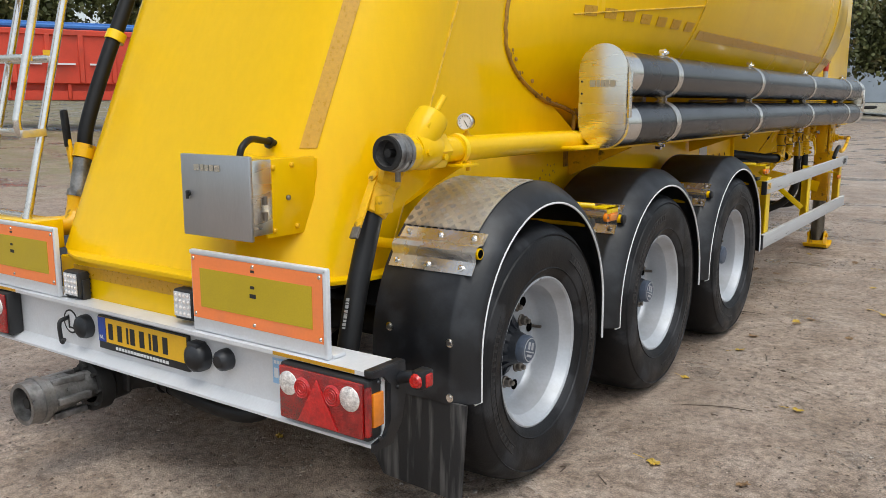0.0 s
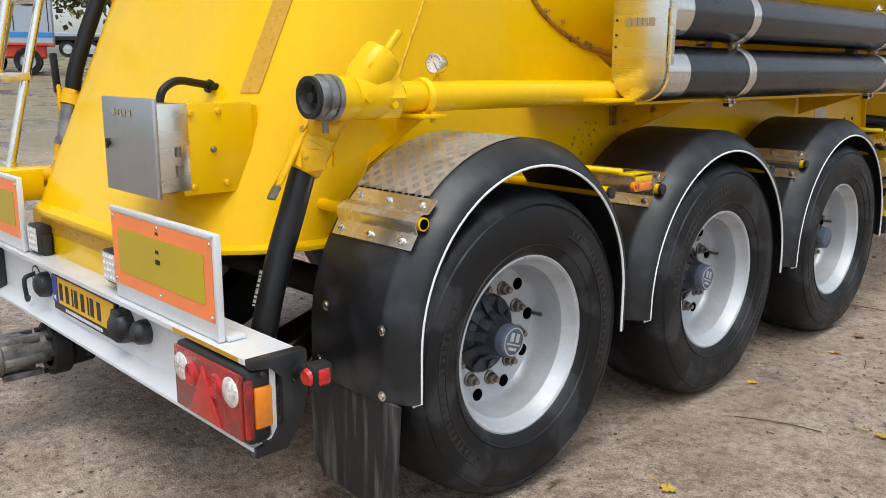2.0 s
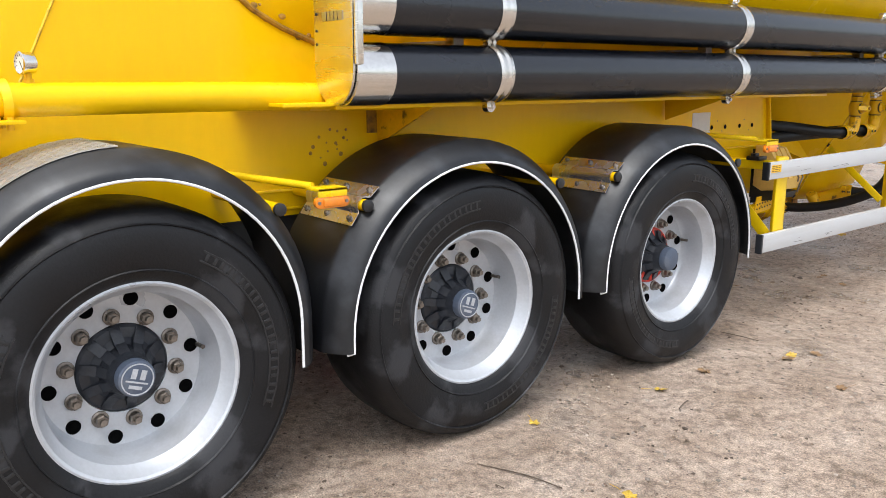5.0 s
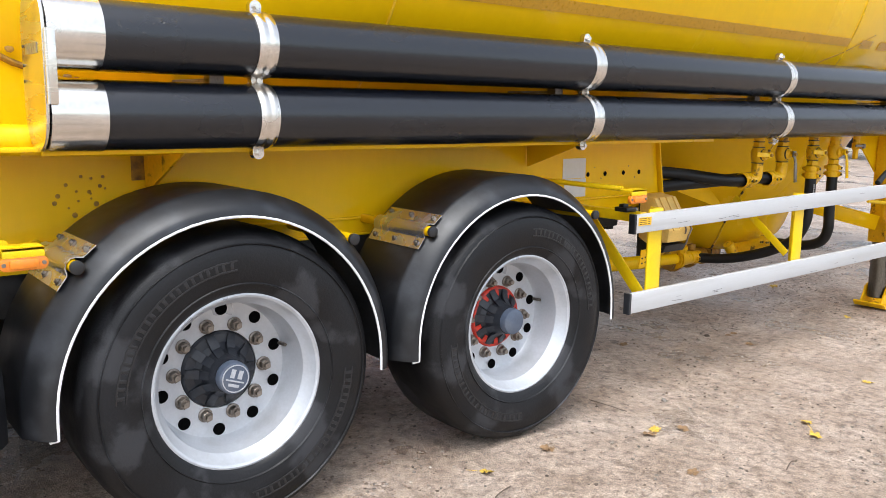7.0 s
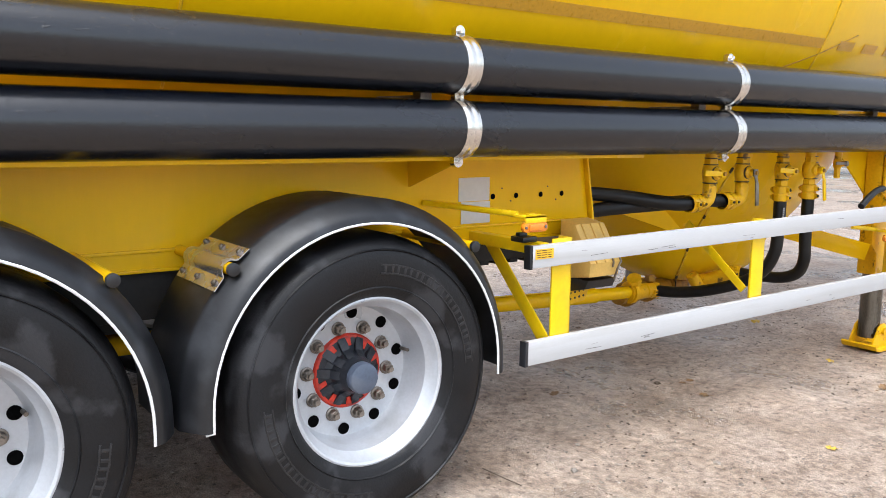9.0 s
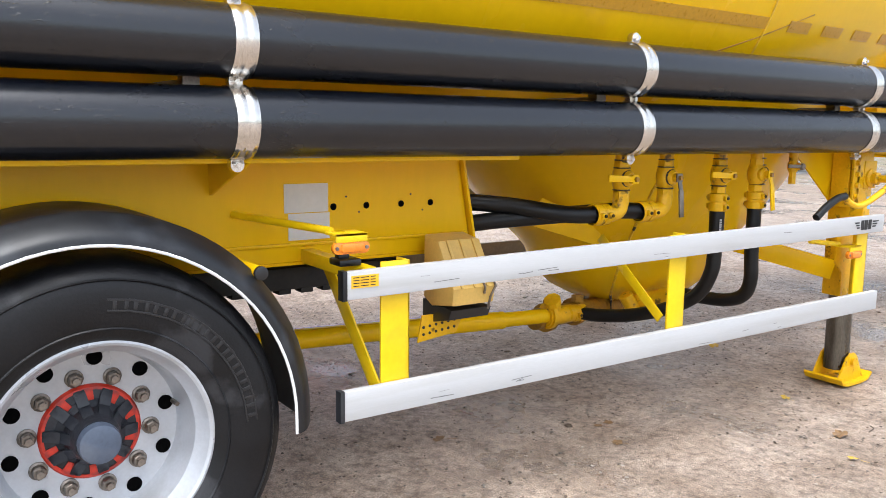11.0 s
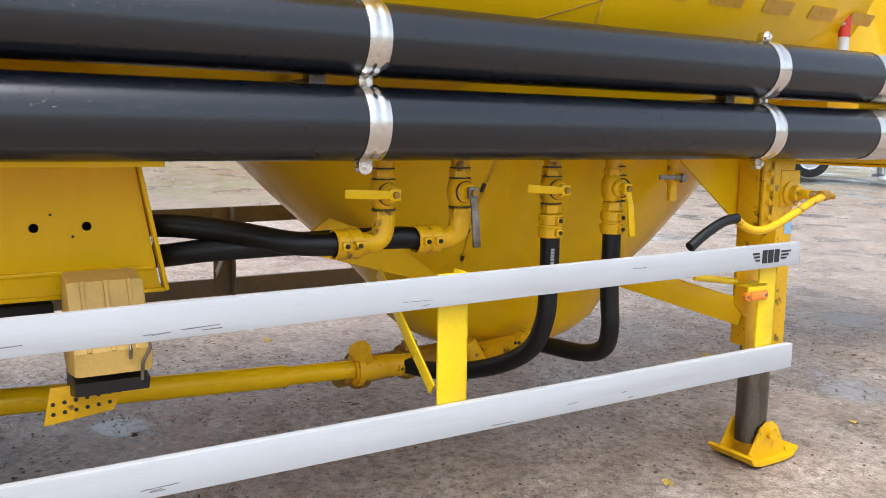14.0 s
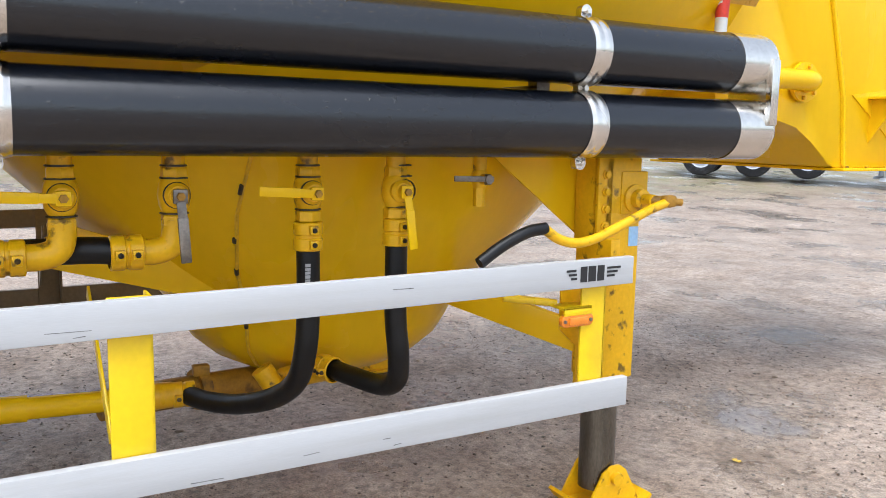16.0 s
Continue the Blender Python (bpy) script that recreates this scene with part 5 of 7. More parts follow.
bars(bm, (-0.268, -0.795, 0.85), (0.05, -0.2, -0.55), (1, -0.1, 0.1), [0.010, 0.006, 0.012, 0.009, 0.004, 0.011, 0.008, 0.010, 0.005], 0.016, 0.0012, 0.4)
part("hose_print", bm, M_decal, hz)

# ---- storage tubes ----
TX = -0.032
for z in (1.636, 1.404):
    bm = B()
    lathe(bm, [(0.0, 0.0), (0.1045, 0.0), (0.1045, 6.20), (0.0, 6.20)], (TX, 0.88, z), (0, 1, 0), 56)
    tube = part("storage_tube", bm, M_tube, T, "long dark grey plastic hose storage tube with water drops")
    for a, n in ((0.752, 0.155), (6.965, 0.165)):
        bm = B()
        lathe(bm, [(0.09, 0.0), (0.1075, 0.0), (0.1075, n), (0.1048, n)], (TX, a, z), (0, 1, 0), 56)
        part("end_sleeve", bm, M_steel, tube, "bright steel end sleeve")
    for y in (1.42, 3.035, 4.675, 6.34):
        bm = B()
        lathe(bm, [(0.1048, -0.034), (0.1075, -0.034), (0.1085, -0.028), (0.1110, -0.022), (0.1120, -0.012), (0.1090, -0.004), (0.1090, 0.004), (0.1120, 0.012), (0.1110, 0.022), (0.1085, 0.028), (0.1075, 0.034), (0.1048, 0.034)], (TX, y, z), (0, 1, 0), 48)
        st = part("strap", bm, M_steel, tube, "ribbed steel strap")
        if z > 1.5:
            lugs = ((z + 0.122, 0.02), (z - 0.116, 0.012))
        else:
            lugs = ((z - 0.122, 0.02),)
        for lz, hh in lugs:
            bm = B()
            lathe(bm, [(0, -0.014), (0.021, -0.014), (0.021, 0.014), (0, 0.014)], (TX + 0.004, y - 0.005, lz), (1, 0, 0), 16)
            box(bm, (TX - 0.012, y - 0.026, min(lz, z + math.copysign(0.1, lz - z))), (TX + 0.018, y + 0.016, max(lz, z + math.copysign(0.1, lz - z))), 0.003)
            rod(bm, (TX + 0.016, y - 0.005, lz), (TX + 0.034, y - 0.005, lz), 0.009, seg=6)
            part("strap_lug", bm, M_steel, st)
    if z < 1.5:
        for y in (1.30, 2.92, 4.55, 6.22):
            bm = B()
            box(bm, (TX - 0.09, y - 0.025, z + 0.07), (TX - 0.04, y + 0.025, z + 0.165), 0.002)
            box(bm, (-0.40, y - 0.025, z + 0.11), (TX - 0.04, y + 0.025, z + 0.122), 0.002)
            part("tube_carrier", bm, M_nut, T)


def stadium(cx, z0, z1, r, n=14):
    out = [(cx + r * math.cos(math.radians(180 * k / n)), z1 + r * math.sin(math.radians(180 * k / n))) for k in range(n + 1)]
    return out + [(cx - r * math.cos(math.radians(180 * k / n)), z0 - r * math.sin(math.radians(180 * k / n))) for k in range(n + 1)]


bm = B()
prism(bm, stadium(TX - 0.022, 1.415, 1.652, 0.118), "y", 0.740, 0.749, 0.001)
ep = part("end_plate", bm, M_plate, T, "polished steel end plate with stamped badge")
bm = B()
bars(bm, (TX - 0.085, 0.7385, 1.575), (1, 0, 0), (0, 0, 1), [0.026, 0.016, 0.018, 0.018, 0.026], 0.030, 0.0015, 0.3)
part("stamped_badge", bm, M_door, ep)
for z in (1.50, 1.545, 1.60):
    bm = B()
    lathe(bm, [(0, 0.002), (0.005, 0.002), (0.005, 0)], (TX - 0.125, 0.740, z), (0, -1, 0), 10)
    part("hole", bm, M_ink, ep)
bm = B()
box(bm, (TX + 0.100, 0.742, 1.435), (TX + 0.112, 0.772, 1.640), 0.003)
rod(bm, (TX + 0.110, 0.746, 1.435), (TX + 0.110, 0.746, 1.640), 0.005, seg=8)
part("hinge", bm, M_plate, ep)
bm = B()
prism(bm, stadium(TX, 1.404, 1.636, 0.108), "y", 7.130, 7.138, 0.001)
fp = part("front_end_plate", bm, M_plate, T)
bm = B()
box(bm, (TX + 0.090, 7.098, 1.42), (TX + 0.116, 7.136, 1.65), 0.003)
part("end_latch", bm, M_steel, fp)
bm = B()
bars(bm, (TX + 0.068, 6.55, 1.477), (0, 1, 0.0), (-0.7, 0, 0.6), [0.012, 0.006, 0.014, 0.008, 0.016, 0.007], 0.016, 0.001, 0.35)
part("chalk_mark", bm, M_white, T, "white scribbled paint marks")


# ---- air valves and hoses ----
def ball_valve(y, lever_dir, lever_mat=None, x=-0.20, zt=1.30):
    bm = B()
    rod(bm, (x, y, zt), (x, y, zt - 0.045), 0.030, seg=18)
    lathe(bm, [(0.033, 0), (0.036, 0.004), (0.036, 0.026), (0.033, 0.030)], (x, y, zt - 0.065), (0, 0, 1), 6)
    lathe(bm, [(0, -0.052), (0.030, -0.050), (0.040, -0.03), (0.044, 0), (0.040, 0.03), (0.030, 0.05), (0, 0.052)], (x, y, zt - 0.108), (0, 0, 1), 22)
    lathe(bm, [(0, 0.0), (0.034, 0.0), (0.034, 0.045), (0.026, 0.055), (0.020, 0.055), (0.020, 0.075), (0, 0.075)], (x, y, zt - 0.108), (1, 0, 0), 20)
    lathe(bm, [(0.033, 0), (0.037, 0.004), (0.037, 0.030), (0.033, 0.034)], (x, y, zt - 0.195), (0, 0, 1), 6)
    v = part("ball_valve", bm, M_yellow_worn, T, "yellow brass ball valve with a lever handle")
    bm = B()
    c = V(x + 0.078, y, zt - 0.108)
    box(bm, c - V(0.004, 0.019, 0.019), c + V(0.006, 0.019, 0.019), 0.003)
    d = Vector(lever_dir).normalized()
    obox(bm, c, c + d * 0.06 + V(0.012, 0, 0), 0.024, 0.006, 0.001, (0, -d.z, d.y))
    obox(bm, c + d * 0.055 + V(0.011, 0, 0), c + d * 0.175 + V(0.016, 0, 0), 0.028, 0.010, 0.003, (0, -d.z, d.y))
    part("lever", bm, lever_mat or M_yellow, v)
    bm = B()
    lathe(bm, [(0, 0.01), (0.011, 0.01), (0.012, 0)], c + V(0.006, 0, 0), (1, 0, 0), 6)
    part("lever_nut", bm, M_yellow_rust, v)
    return v


CLAMP_BOLTS = []


def hose_clamp(bm, at, d, r=0.042, n=0.075):
    d = Vector(d).normalized()
    at = Vector(at)
    lathe(bm, [(r - 0.006, 0), (r, 0.003), (r, n * 0.42), (r - 0.004, n * 0.46), (r - 0.004, n * 0.54), (r, n * 0.58), (r, n - 0.003), (r - 0.006, n)], at, d, 22)
    u = frame_of(d)[0]
    for s in (-1, 1):
        for f in (0.25, 0.75):
            p = at + d * (n * f) + u * s * (r + 0.004)
            box(bm, p - V(0.010, 0.013, 0.013), p + V(0.010, 0.013, 0.013), 0.003)
            CLAMP_BOLTS.append((p, u * s))


VX = -0.20
bm = rod(B(), (VX, 4.50, 1.342), (VX, 6.40, 1.342), 0.036, seg=18)
part("air_manifold", bm, M_yellow, T, "yellow air manifold pipe behind the storage tubes")
ball_valve(4.82, (0, -1, 0.05))
ball_valve(5.10, (0, 0.05, -1), M_nut)
ball_valve(5.48, (0, -1, 0.06))
ball_valve(5.765, (0, 0.10, -1))
# elbows and the two horizontal hoses
for y, yo in ((4.82, 0.0), (5.10, 0.0)):
    bm = B()
    sweep(bm, [(VX, y, 1.125), (VX, y, 1.09), (VX, y - 0.012, 1.055), (VX, y - 0.05, 1.04), (VX, y - 0.10, 1.04)], 0.035, 18)
    hose_clamp(bm, (VX, y - 0.17, 1.04), (0, 1, 0), 0.047, 0.085)
    part("elbow", bm, M_yellow_worn, T, "yellow pipe elbow with a bolted hose clamp")
for y, z1, dx in ((4.68, 1.03, -0.30), (4.98, 1.00, -0.36)):
    bm = B()
    sweep(bm, [(VX, y, 1.04), (VX - 0.05, y - 0.14, 1.045), (-0.42, 4.36, z1 + 0.045 if y < 4.8 else 1.015), (-0.56, 4.14, z1 + 0.055 if y < 4.8 else 0.985), (-0.85, 3.6, 1.05 if y < 4.8 else 0.96)], 0.036, 18)
    part("air_hose", bm, M_hose, T, "black rubber air hose")
# the two hoses that drop to the hopper outlets
for y in (5.48, 5.77):
    bm = B()
    hose_clamp(bm, (VX, y, 1.02), (0, 0, 1), 0.043, 0.085)
    part("clamp", bm, M_yellow_worn, T, "yellow bolted hose clamp")
bm = B()
sweep(bm, [(VX, 5.48, 1.03), (VX, 5.48, 0.85), (VX - 0.01, 5.475, 0.72), (VX - 0.08, 5.47, 0.60), (VX - 0.22, 5.44, 0.51), (VX - 0.40, 5.38, 0.445), (VX - 0.56, 5.32, 0.415), (VX - 0.68, 5.27, 0.412)], 0.035, 18)
h1 = part("drop_hose", bm, M_hose, T, "black rubber hose with white print")
bm = B()
bars(bm, (VX + 0.0345, 5.475, 0.985), (0, -0.01, -1), (0, -1, 0), [0.010, 0.008, 0.009, 0.010, 0.004, 0.009, 0.010, 0.005, 0.009, 0.009, 0.010], 0.016, 0.001, 0.25)
part("hose_print", bm, M_decal, h1)
bm = B()
sweep(bm, [(VX, 5.77, 1.03), (VX, 5.77, 0.80), (VX - 0.005, 5.785, 0.66), (VX - 0.05, 5.80, 0.57), (VX - 0.15, 5.795, 0.525), (VX - 0.30, 5.755, 0.52), (VX - 0.40, 5.72, 0.525)], 0.035, 18)
part("drop_hose", bm, M_hose, T, "black rubber hose")
# small valve beside them
bm = B()
rod(bm, (VX, 6.07, 1.31), (VX, 6.07, 1.255), 0.022, seg=14)
lathe(bm, [(0, -0.03), (0.02, -0.03), (0.027, -0.015), (0.027, 0.015), (0.02, 0.03), (0, 0.03)], (VX, 6.07, 1.225), (0, 0, 1), 16)
rod(bm, (VX, 6.07, 1.225), (VX + 0.05, 6.07, 1.225), 0.018, seg=12)
rod(bm, (VX, 6.07, 1.20), (VX, 6.07, 1.135), 0.020, seg=6)
sv = part("small_valve", bm, M_yellow_worn, T, "small grimy valve with a dark lever")
bm = B()
obox(bm, (VX + 0.055, 6.09, 1.226), (VX + 0.06, 5.94, 1.23), 0.018, 0.007, 0.002, (0, 0, 1))
lathe(bm, [(0, 0.012), (0.016, 0.012), (0.020, 0)], (VX + 0.05, 6.07, 1.225), (1, 0, 0), 6)
part("lever", bm, M_nut, sv)

# discharge pipe below the hopper
bm = B()
sweep(bm, [(-0.95, 1.6, 0.53), (-0.93, 3.3, 0.490), (-0.91, 4.75, 0.430)], 0.045, 20)
rod(bm, (-0.91, 4.70, 0.432), (-0.90, 5.06, 0.420), 0.038, seg=18)
dp = part("discharge_pipe", bm, M_yellow, T, "dull yellow discharge pipe")
bm = B()
rod(bm, (-0.90, 5.03, 0.418), (-0.90, 5.22, 0.415), 0.056, 0.046, seg=20)
rod(bm, (-0.90, 5.04, 0.42), (-0.90, 5.065, 0.42), 0.070, seg=20)
rod(bm, (-0.90, 5.10, 0.43), (-0.87, 5.05, 0.505), 0.036, seg=14)
rod(bm, (-0.875, 5.06, 0.492), (-0.868, 5.045, 0.515), 0.046, seg=8)
hose_clamp(bm, (-0.90, 5.22, 0.412), (0.15, 1, 0), 0.047, 0.080)
part("branch_piece", bm, M_yellow_worn, dp, "yellow branch fitting")
bm = B()
rod(bm, (-0.93, 4.98, 0.40), (-1.12, 5.80, 0.37), 0.056, seg=20)
rod(bm, (-1.2, 5.9, 0.45), (-1.18, 5.86, 0.33), 0.09, seg=20)
for f in (0.10, 0.42, 0.75):
    p = V(-0.93, 4.98, 0.40).lerp(V(-1.12, 5.80, 0.37), f)
    q = p + V(-0.01, 0.04, 0)
    rod(bm, p, q, 0.078, seg=16)
    box(bm, p + V(0.0, -0.01, 0.06), p + V(0.04, 0.05, 0.10), 0.004)
part("valve_block", bm, M_yellow_rust, dp, "oily brown valve block under the hopper")
bm = B()
rod(bm, (-0.80, 5.52, 0.50), (-0.78, 5.58, 0.40), 0.04, seg=14)
rod(bm, (-0.84, 5.62, 0.44), (-0.62, 5.70, 0.522), 0.042, seg=16)
hose_clamp(bm, (-0.58, 5.72, 0.525), (-0.9, -0.3, 0), 0.047, 0.075)
part("outlet_bend", bm, M_yellow_worn, dp)
bm = rod(B(), (-1.0, 5.62, 0.47), (-1.0, 5.62, 0.37), 0.005, seg=8)
part("drain_pipe", bm, M_dark, dp)

for p, out in CLAMP_BOLTS:
    for side in (V(1, 0, 0), out):
        bm = lathe(B(), [(0, 0.007), (0.007, 0.006), (0.008, 0)], p + side * 0.009, side, 8)
        part("clamp_bolt", bm, M_greasy, T)
for y in (4.82, 5.10, 5.48, 5.78):
    for z, r in ((1.234, 0.0375), (1.267, 0.0355), (1.139, 0.0385)):
        bm = lathe(B(), [(r - 0.006, 0), (r, 0.001), (r, 0.005), (r - 0.006, 0.006)], (VX, y, z), (0, 0, 1), 18)
        part("greasy_joint", bm, M_greasy, T)
    bm = lathe(B(), [(0.034, 0), (0.0365, 0.002), (0.0365, 0.008), (0.034, 0.010)], (VX + 0.030, y, 1.192), (1, 0, 0), 20)
    part("greasy_joint", bm, M_greasy, T)

# frame behind the rails: cross member and brace to the hopper
bm = B()
prism(bm, [(4.72, 0.95), (4.88, 1.06), (5.45, 0.86), (5.45, 0.775), (5.30, 0.785)], "x", -0.79, -0.775, 0.003)
part("hopper_brace", bm, M_yellow, T)
# two near-black plates close the underbody between the side beams
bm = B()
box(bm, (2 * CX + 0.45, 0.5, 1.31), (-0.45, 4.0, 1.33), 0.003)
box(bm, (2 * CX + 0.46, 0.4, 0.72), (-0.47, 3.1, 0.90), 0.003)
part("floor_plate", bm, M_dark, T, "near-black underbody plates")
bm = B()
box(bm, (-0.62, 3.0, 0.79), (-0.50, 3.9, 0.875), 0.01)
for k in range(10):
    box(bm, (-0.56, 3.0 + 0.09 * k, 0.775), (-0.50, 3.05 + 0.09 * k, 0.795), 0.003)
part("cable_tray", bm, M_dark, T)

# ---- side guard: two aluminium rails on yellow posts ----
def side_guard(side):
    x = 0.062 if side > 0 else 2 * CX - 0.062
    s = side
    # left rails and posts all brown, right ones pale grey and yellow
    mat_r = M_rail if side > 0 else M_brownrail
    root = None
    for z0, z1, y0, y1, dz in ((0.858, 0.948, 3.345, 6.515, 0.032), (0.462, 0.560, 3.335, 6.512, 0.012)):
        bm = B()
        prism(bm, [(y0, z0), (y1, z0 + dz), (y1, z1 + dz), (y0, z1)], "x", min(x, x - s * 0.032), max(x, x - s * 0.032), 0.004)
        rail = part("guard_rail", bm, mat_r, T, "scratched pale aluminium side guard rail" if side > 0 else "brown side guard rail")
        root = root or rail
        bm = B()
        prism(bm, [(y0 - 0.012, z0 - 0.003), (y0 + 0.004, z0 - 0.003), (y0 + 0.004, z1 + 0.003), (y0 - 0.012, z1 + 0.003)], "x", min(x + s * 0.002, x - s * 0.036), max(x + s * 0.002, x - s * 0.036), 0.003)
        part("rail_cap", bm, M_black, rail)
    for y0, y1 in ((3.49, 3.60), (4.89, 4.995), (6.33, 6.43)):
        bm = B()
        xx = (x - s * 0.034, x - s * 0.044)
        box(bm, (min(xx), y0, 0.47), (max(xx), y1, 0.965), 0.002)
        box(bm, (min(xx[0], x - s * 0.11), y1 - 0.008, 0.47), (max(xx[0], x - s * 0.11), y1, 0.965), 0.002)
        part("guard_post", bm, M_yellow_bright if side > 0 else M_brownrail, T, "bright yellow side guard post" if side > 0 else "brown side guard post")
        if side > 0 and y0 > 6:
            continue
        bm = B()
        obox(bm, (x - s * 0.075, y0 + 0.006, 0.53 if y0 < 4 else 0.60), (x - s * 0.45, y0 + 0.006, 0.91), 0.008, 0.065 if y0 < 4 else 0.045, 0.002)
        if y0 < 4:
            obox(bm, (x - s * 0.04, y0 - 0.04, 0.925), (x - s * 0.55, y0 - 0.04, 0.925), 0.05, 0.05, 0.003)
        part("guard_brace", bm, M_yellow_bright if side > 0 else M_brownrail, T)
    return root


rail = side_guard(1)
rng = random.Random(77)
for k in range(18):
    low = k % 2
    y = rng.uniform(3.4, 6.3) if k > 8 else rng.uniform(3.5, 4.2)
    z = (0.858 + 0.010 * (y - 3.345) if not low else 0.462 + 0.0038 * (y - 3.335)) + rng.choice((rng.uniform(0.01, 0.03), rng.uniform(0.02, 0.08)))
    n = rng.uniform(0.02, 0.11)
    bm = obox(B(), (0.0622, y, z), (0.0622, y + n, z + 0.010 * n + rng.uniform(-0.003, 0.003)), 0.0008, rng.uniform(0.0010, 0.0028), 0, (1, 0, 0))
    part("scratch", bm, M_scratch, rail)
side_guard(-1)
bm = B()
box(bm, (0.0625, 3.362, 0.895), (0.0638, 3.46, 0.935))
st = part("sticker", bm, M_plateyellow, T, "small yellow notice sticker")
bm = B()
for k in range(4):
    bars(bm, (0.0639, 3.368, 0.900 + 0.009 * k), (0, 1, 0), (0, 0, 1), [0.022, 0.030, 0.018], 0.003, 0.0004, 0.2)
tagged(part("small_print", bm, M_ink, st), kind="stuff")
bm = B()
box(bm, (-0.09, 3.36, 0.952), (-0.01, 3.44, 0.975), 0.006)
box(bm, (-0.07, 3.37, 0.972), (-0.04, 3.41, 0.990), 0.004)
part("rail_lock", bm, M_black, T, "black plastic rail lock")
# badge on the front end of the upper rail, as plain bars
bm = B()
bars(bm, (0.0632, 6.292, 0.909), (0, 1, 0.008), (0, 0, 1), [0.026, 0.030, 0.028], 0.050, 0.0012, 0.22)
for k in range(3):
    bars(bm, (0.0632, 6.236 + 0.009 * k, 0.944 - 0.013 * k), (0, 1, 0.008), (0, 0, 1), [0.038 - 0.007 * k], 0.007, 0.0012)
    bars(bm, (0.0632, 6.400, 0.946 - 0.013 * k), (0, 1, 0.008), (0, 0, 1), [0.056 - 0.012 * k], 0.007, 0.0012)
part("badge", bm, M_ink, rail, "black winged badge")

# wheel chock in its holder
bm = B()
prism(bm, [(3.95, 0.66), (4.11, 0.665), (4.09, 0.95), (3.95, 0.96)], "x", -0.40, -0.37)
chk = part("chock_holder", bm, M_dark, T, "black wheel chock holder")
bm = B()
prism(bm, [(-0.36, 0.985), (-0.26, 0.97), (-0.15, 0.80), (-0.16, 0.735), (-0.30, 0.71), (-0.36, 0.74)], "y", 3.905, 4.105, 0.012)
wc = part("wheel_chock", bm, M_cream, T, "faded yellow plastic wheel chock in its holder")
for k in range(3):
    part("grip_rib", obox(B(), (-0.258, 3.945 + 0.06 * k, 0.972), (-0.148, 3.945 + 0.06 * k, 0.80), 0.012, 0.010, 0.003, (0, 1, 0)), M_cream, wc)
bm = B()
sweep(bm, [(-0.145, 4.045, 0.775), (-0.14, 4.045, 0.80), (-0.155, 4.045, 0.825), (-0.155, 4.095, 0.825), (-0.14, 4.095, 0.80), (-0.145, 4.075, 0.76), (-0.16, 4.075, 0.71)], 0.005, 8, False)
part("wire_clip", bm, M_nut, wc)
bm = B()
prism(bm, [(-0.37, 0.73), (-0.17, 0.715), (-0.19, 0.675), (-0.37, 0.63)], "y", 3.91, 4.10, 0.004)
part("rubber_pad", bm, M_ink, wc)
bm = B()
prism(bm, [(3.84, 0.575), (4.02, 0.595), (4.06, 0.68), (3.86, 0.68)], "x", -0.30, -0.292, 0.001)
hp = part("holder_plate", bm, M_yellow_worn, T, "drilled yellow holder plate")
for i in range(6):
    for j in range(2):
        bm = B()
        lathe(bm, [(0, 0.002), (0.006, 0.002), (0.006, 0)], (-0.292, 3.865 + 0.029 * i, 0.605 + 0.003 * i + 0.028 * j), (1, 0, 0), 8)
        part("hole", bm, M_ink, hp)


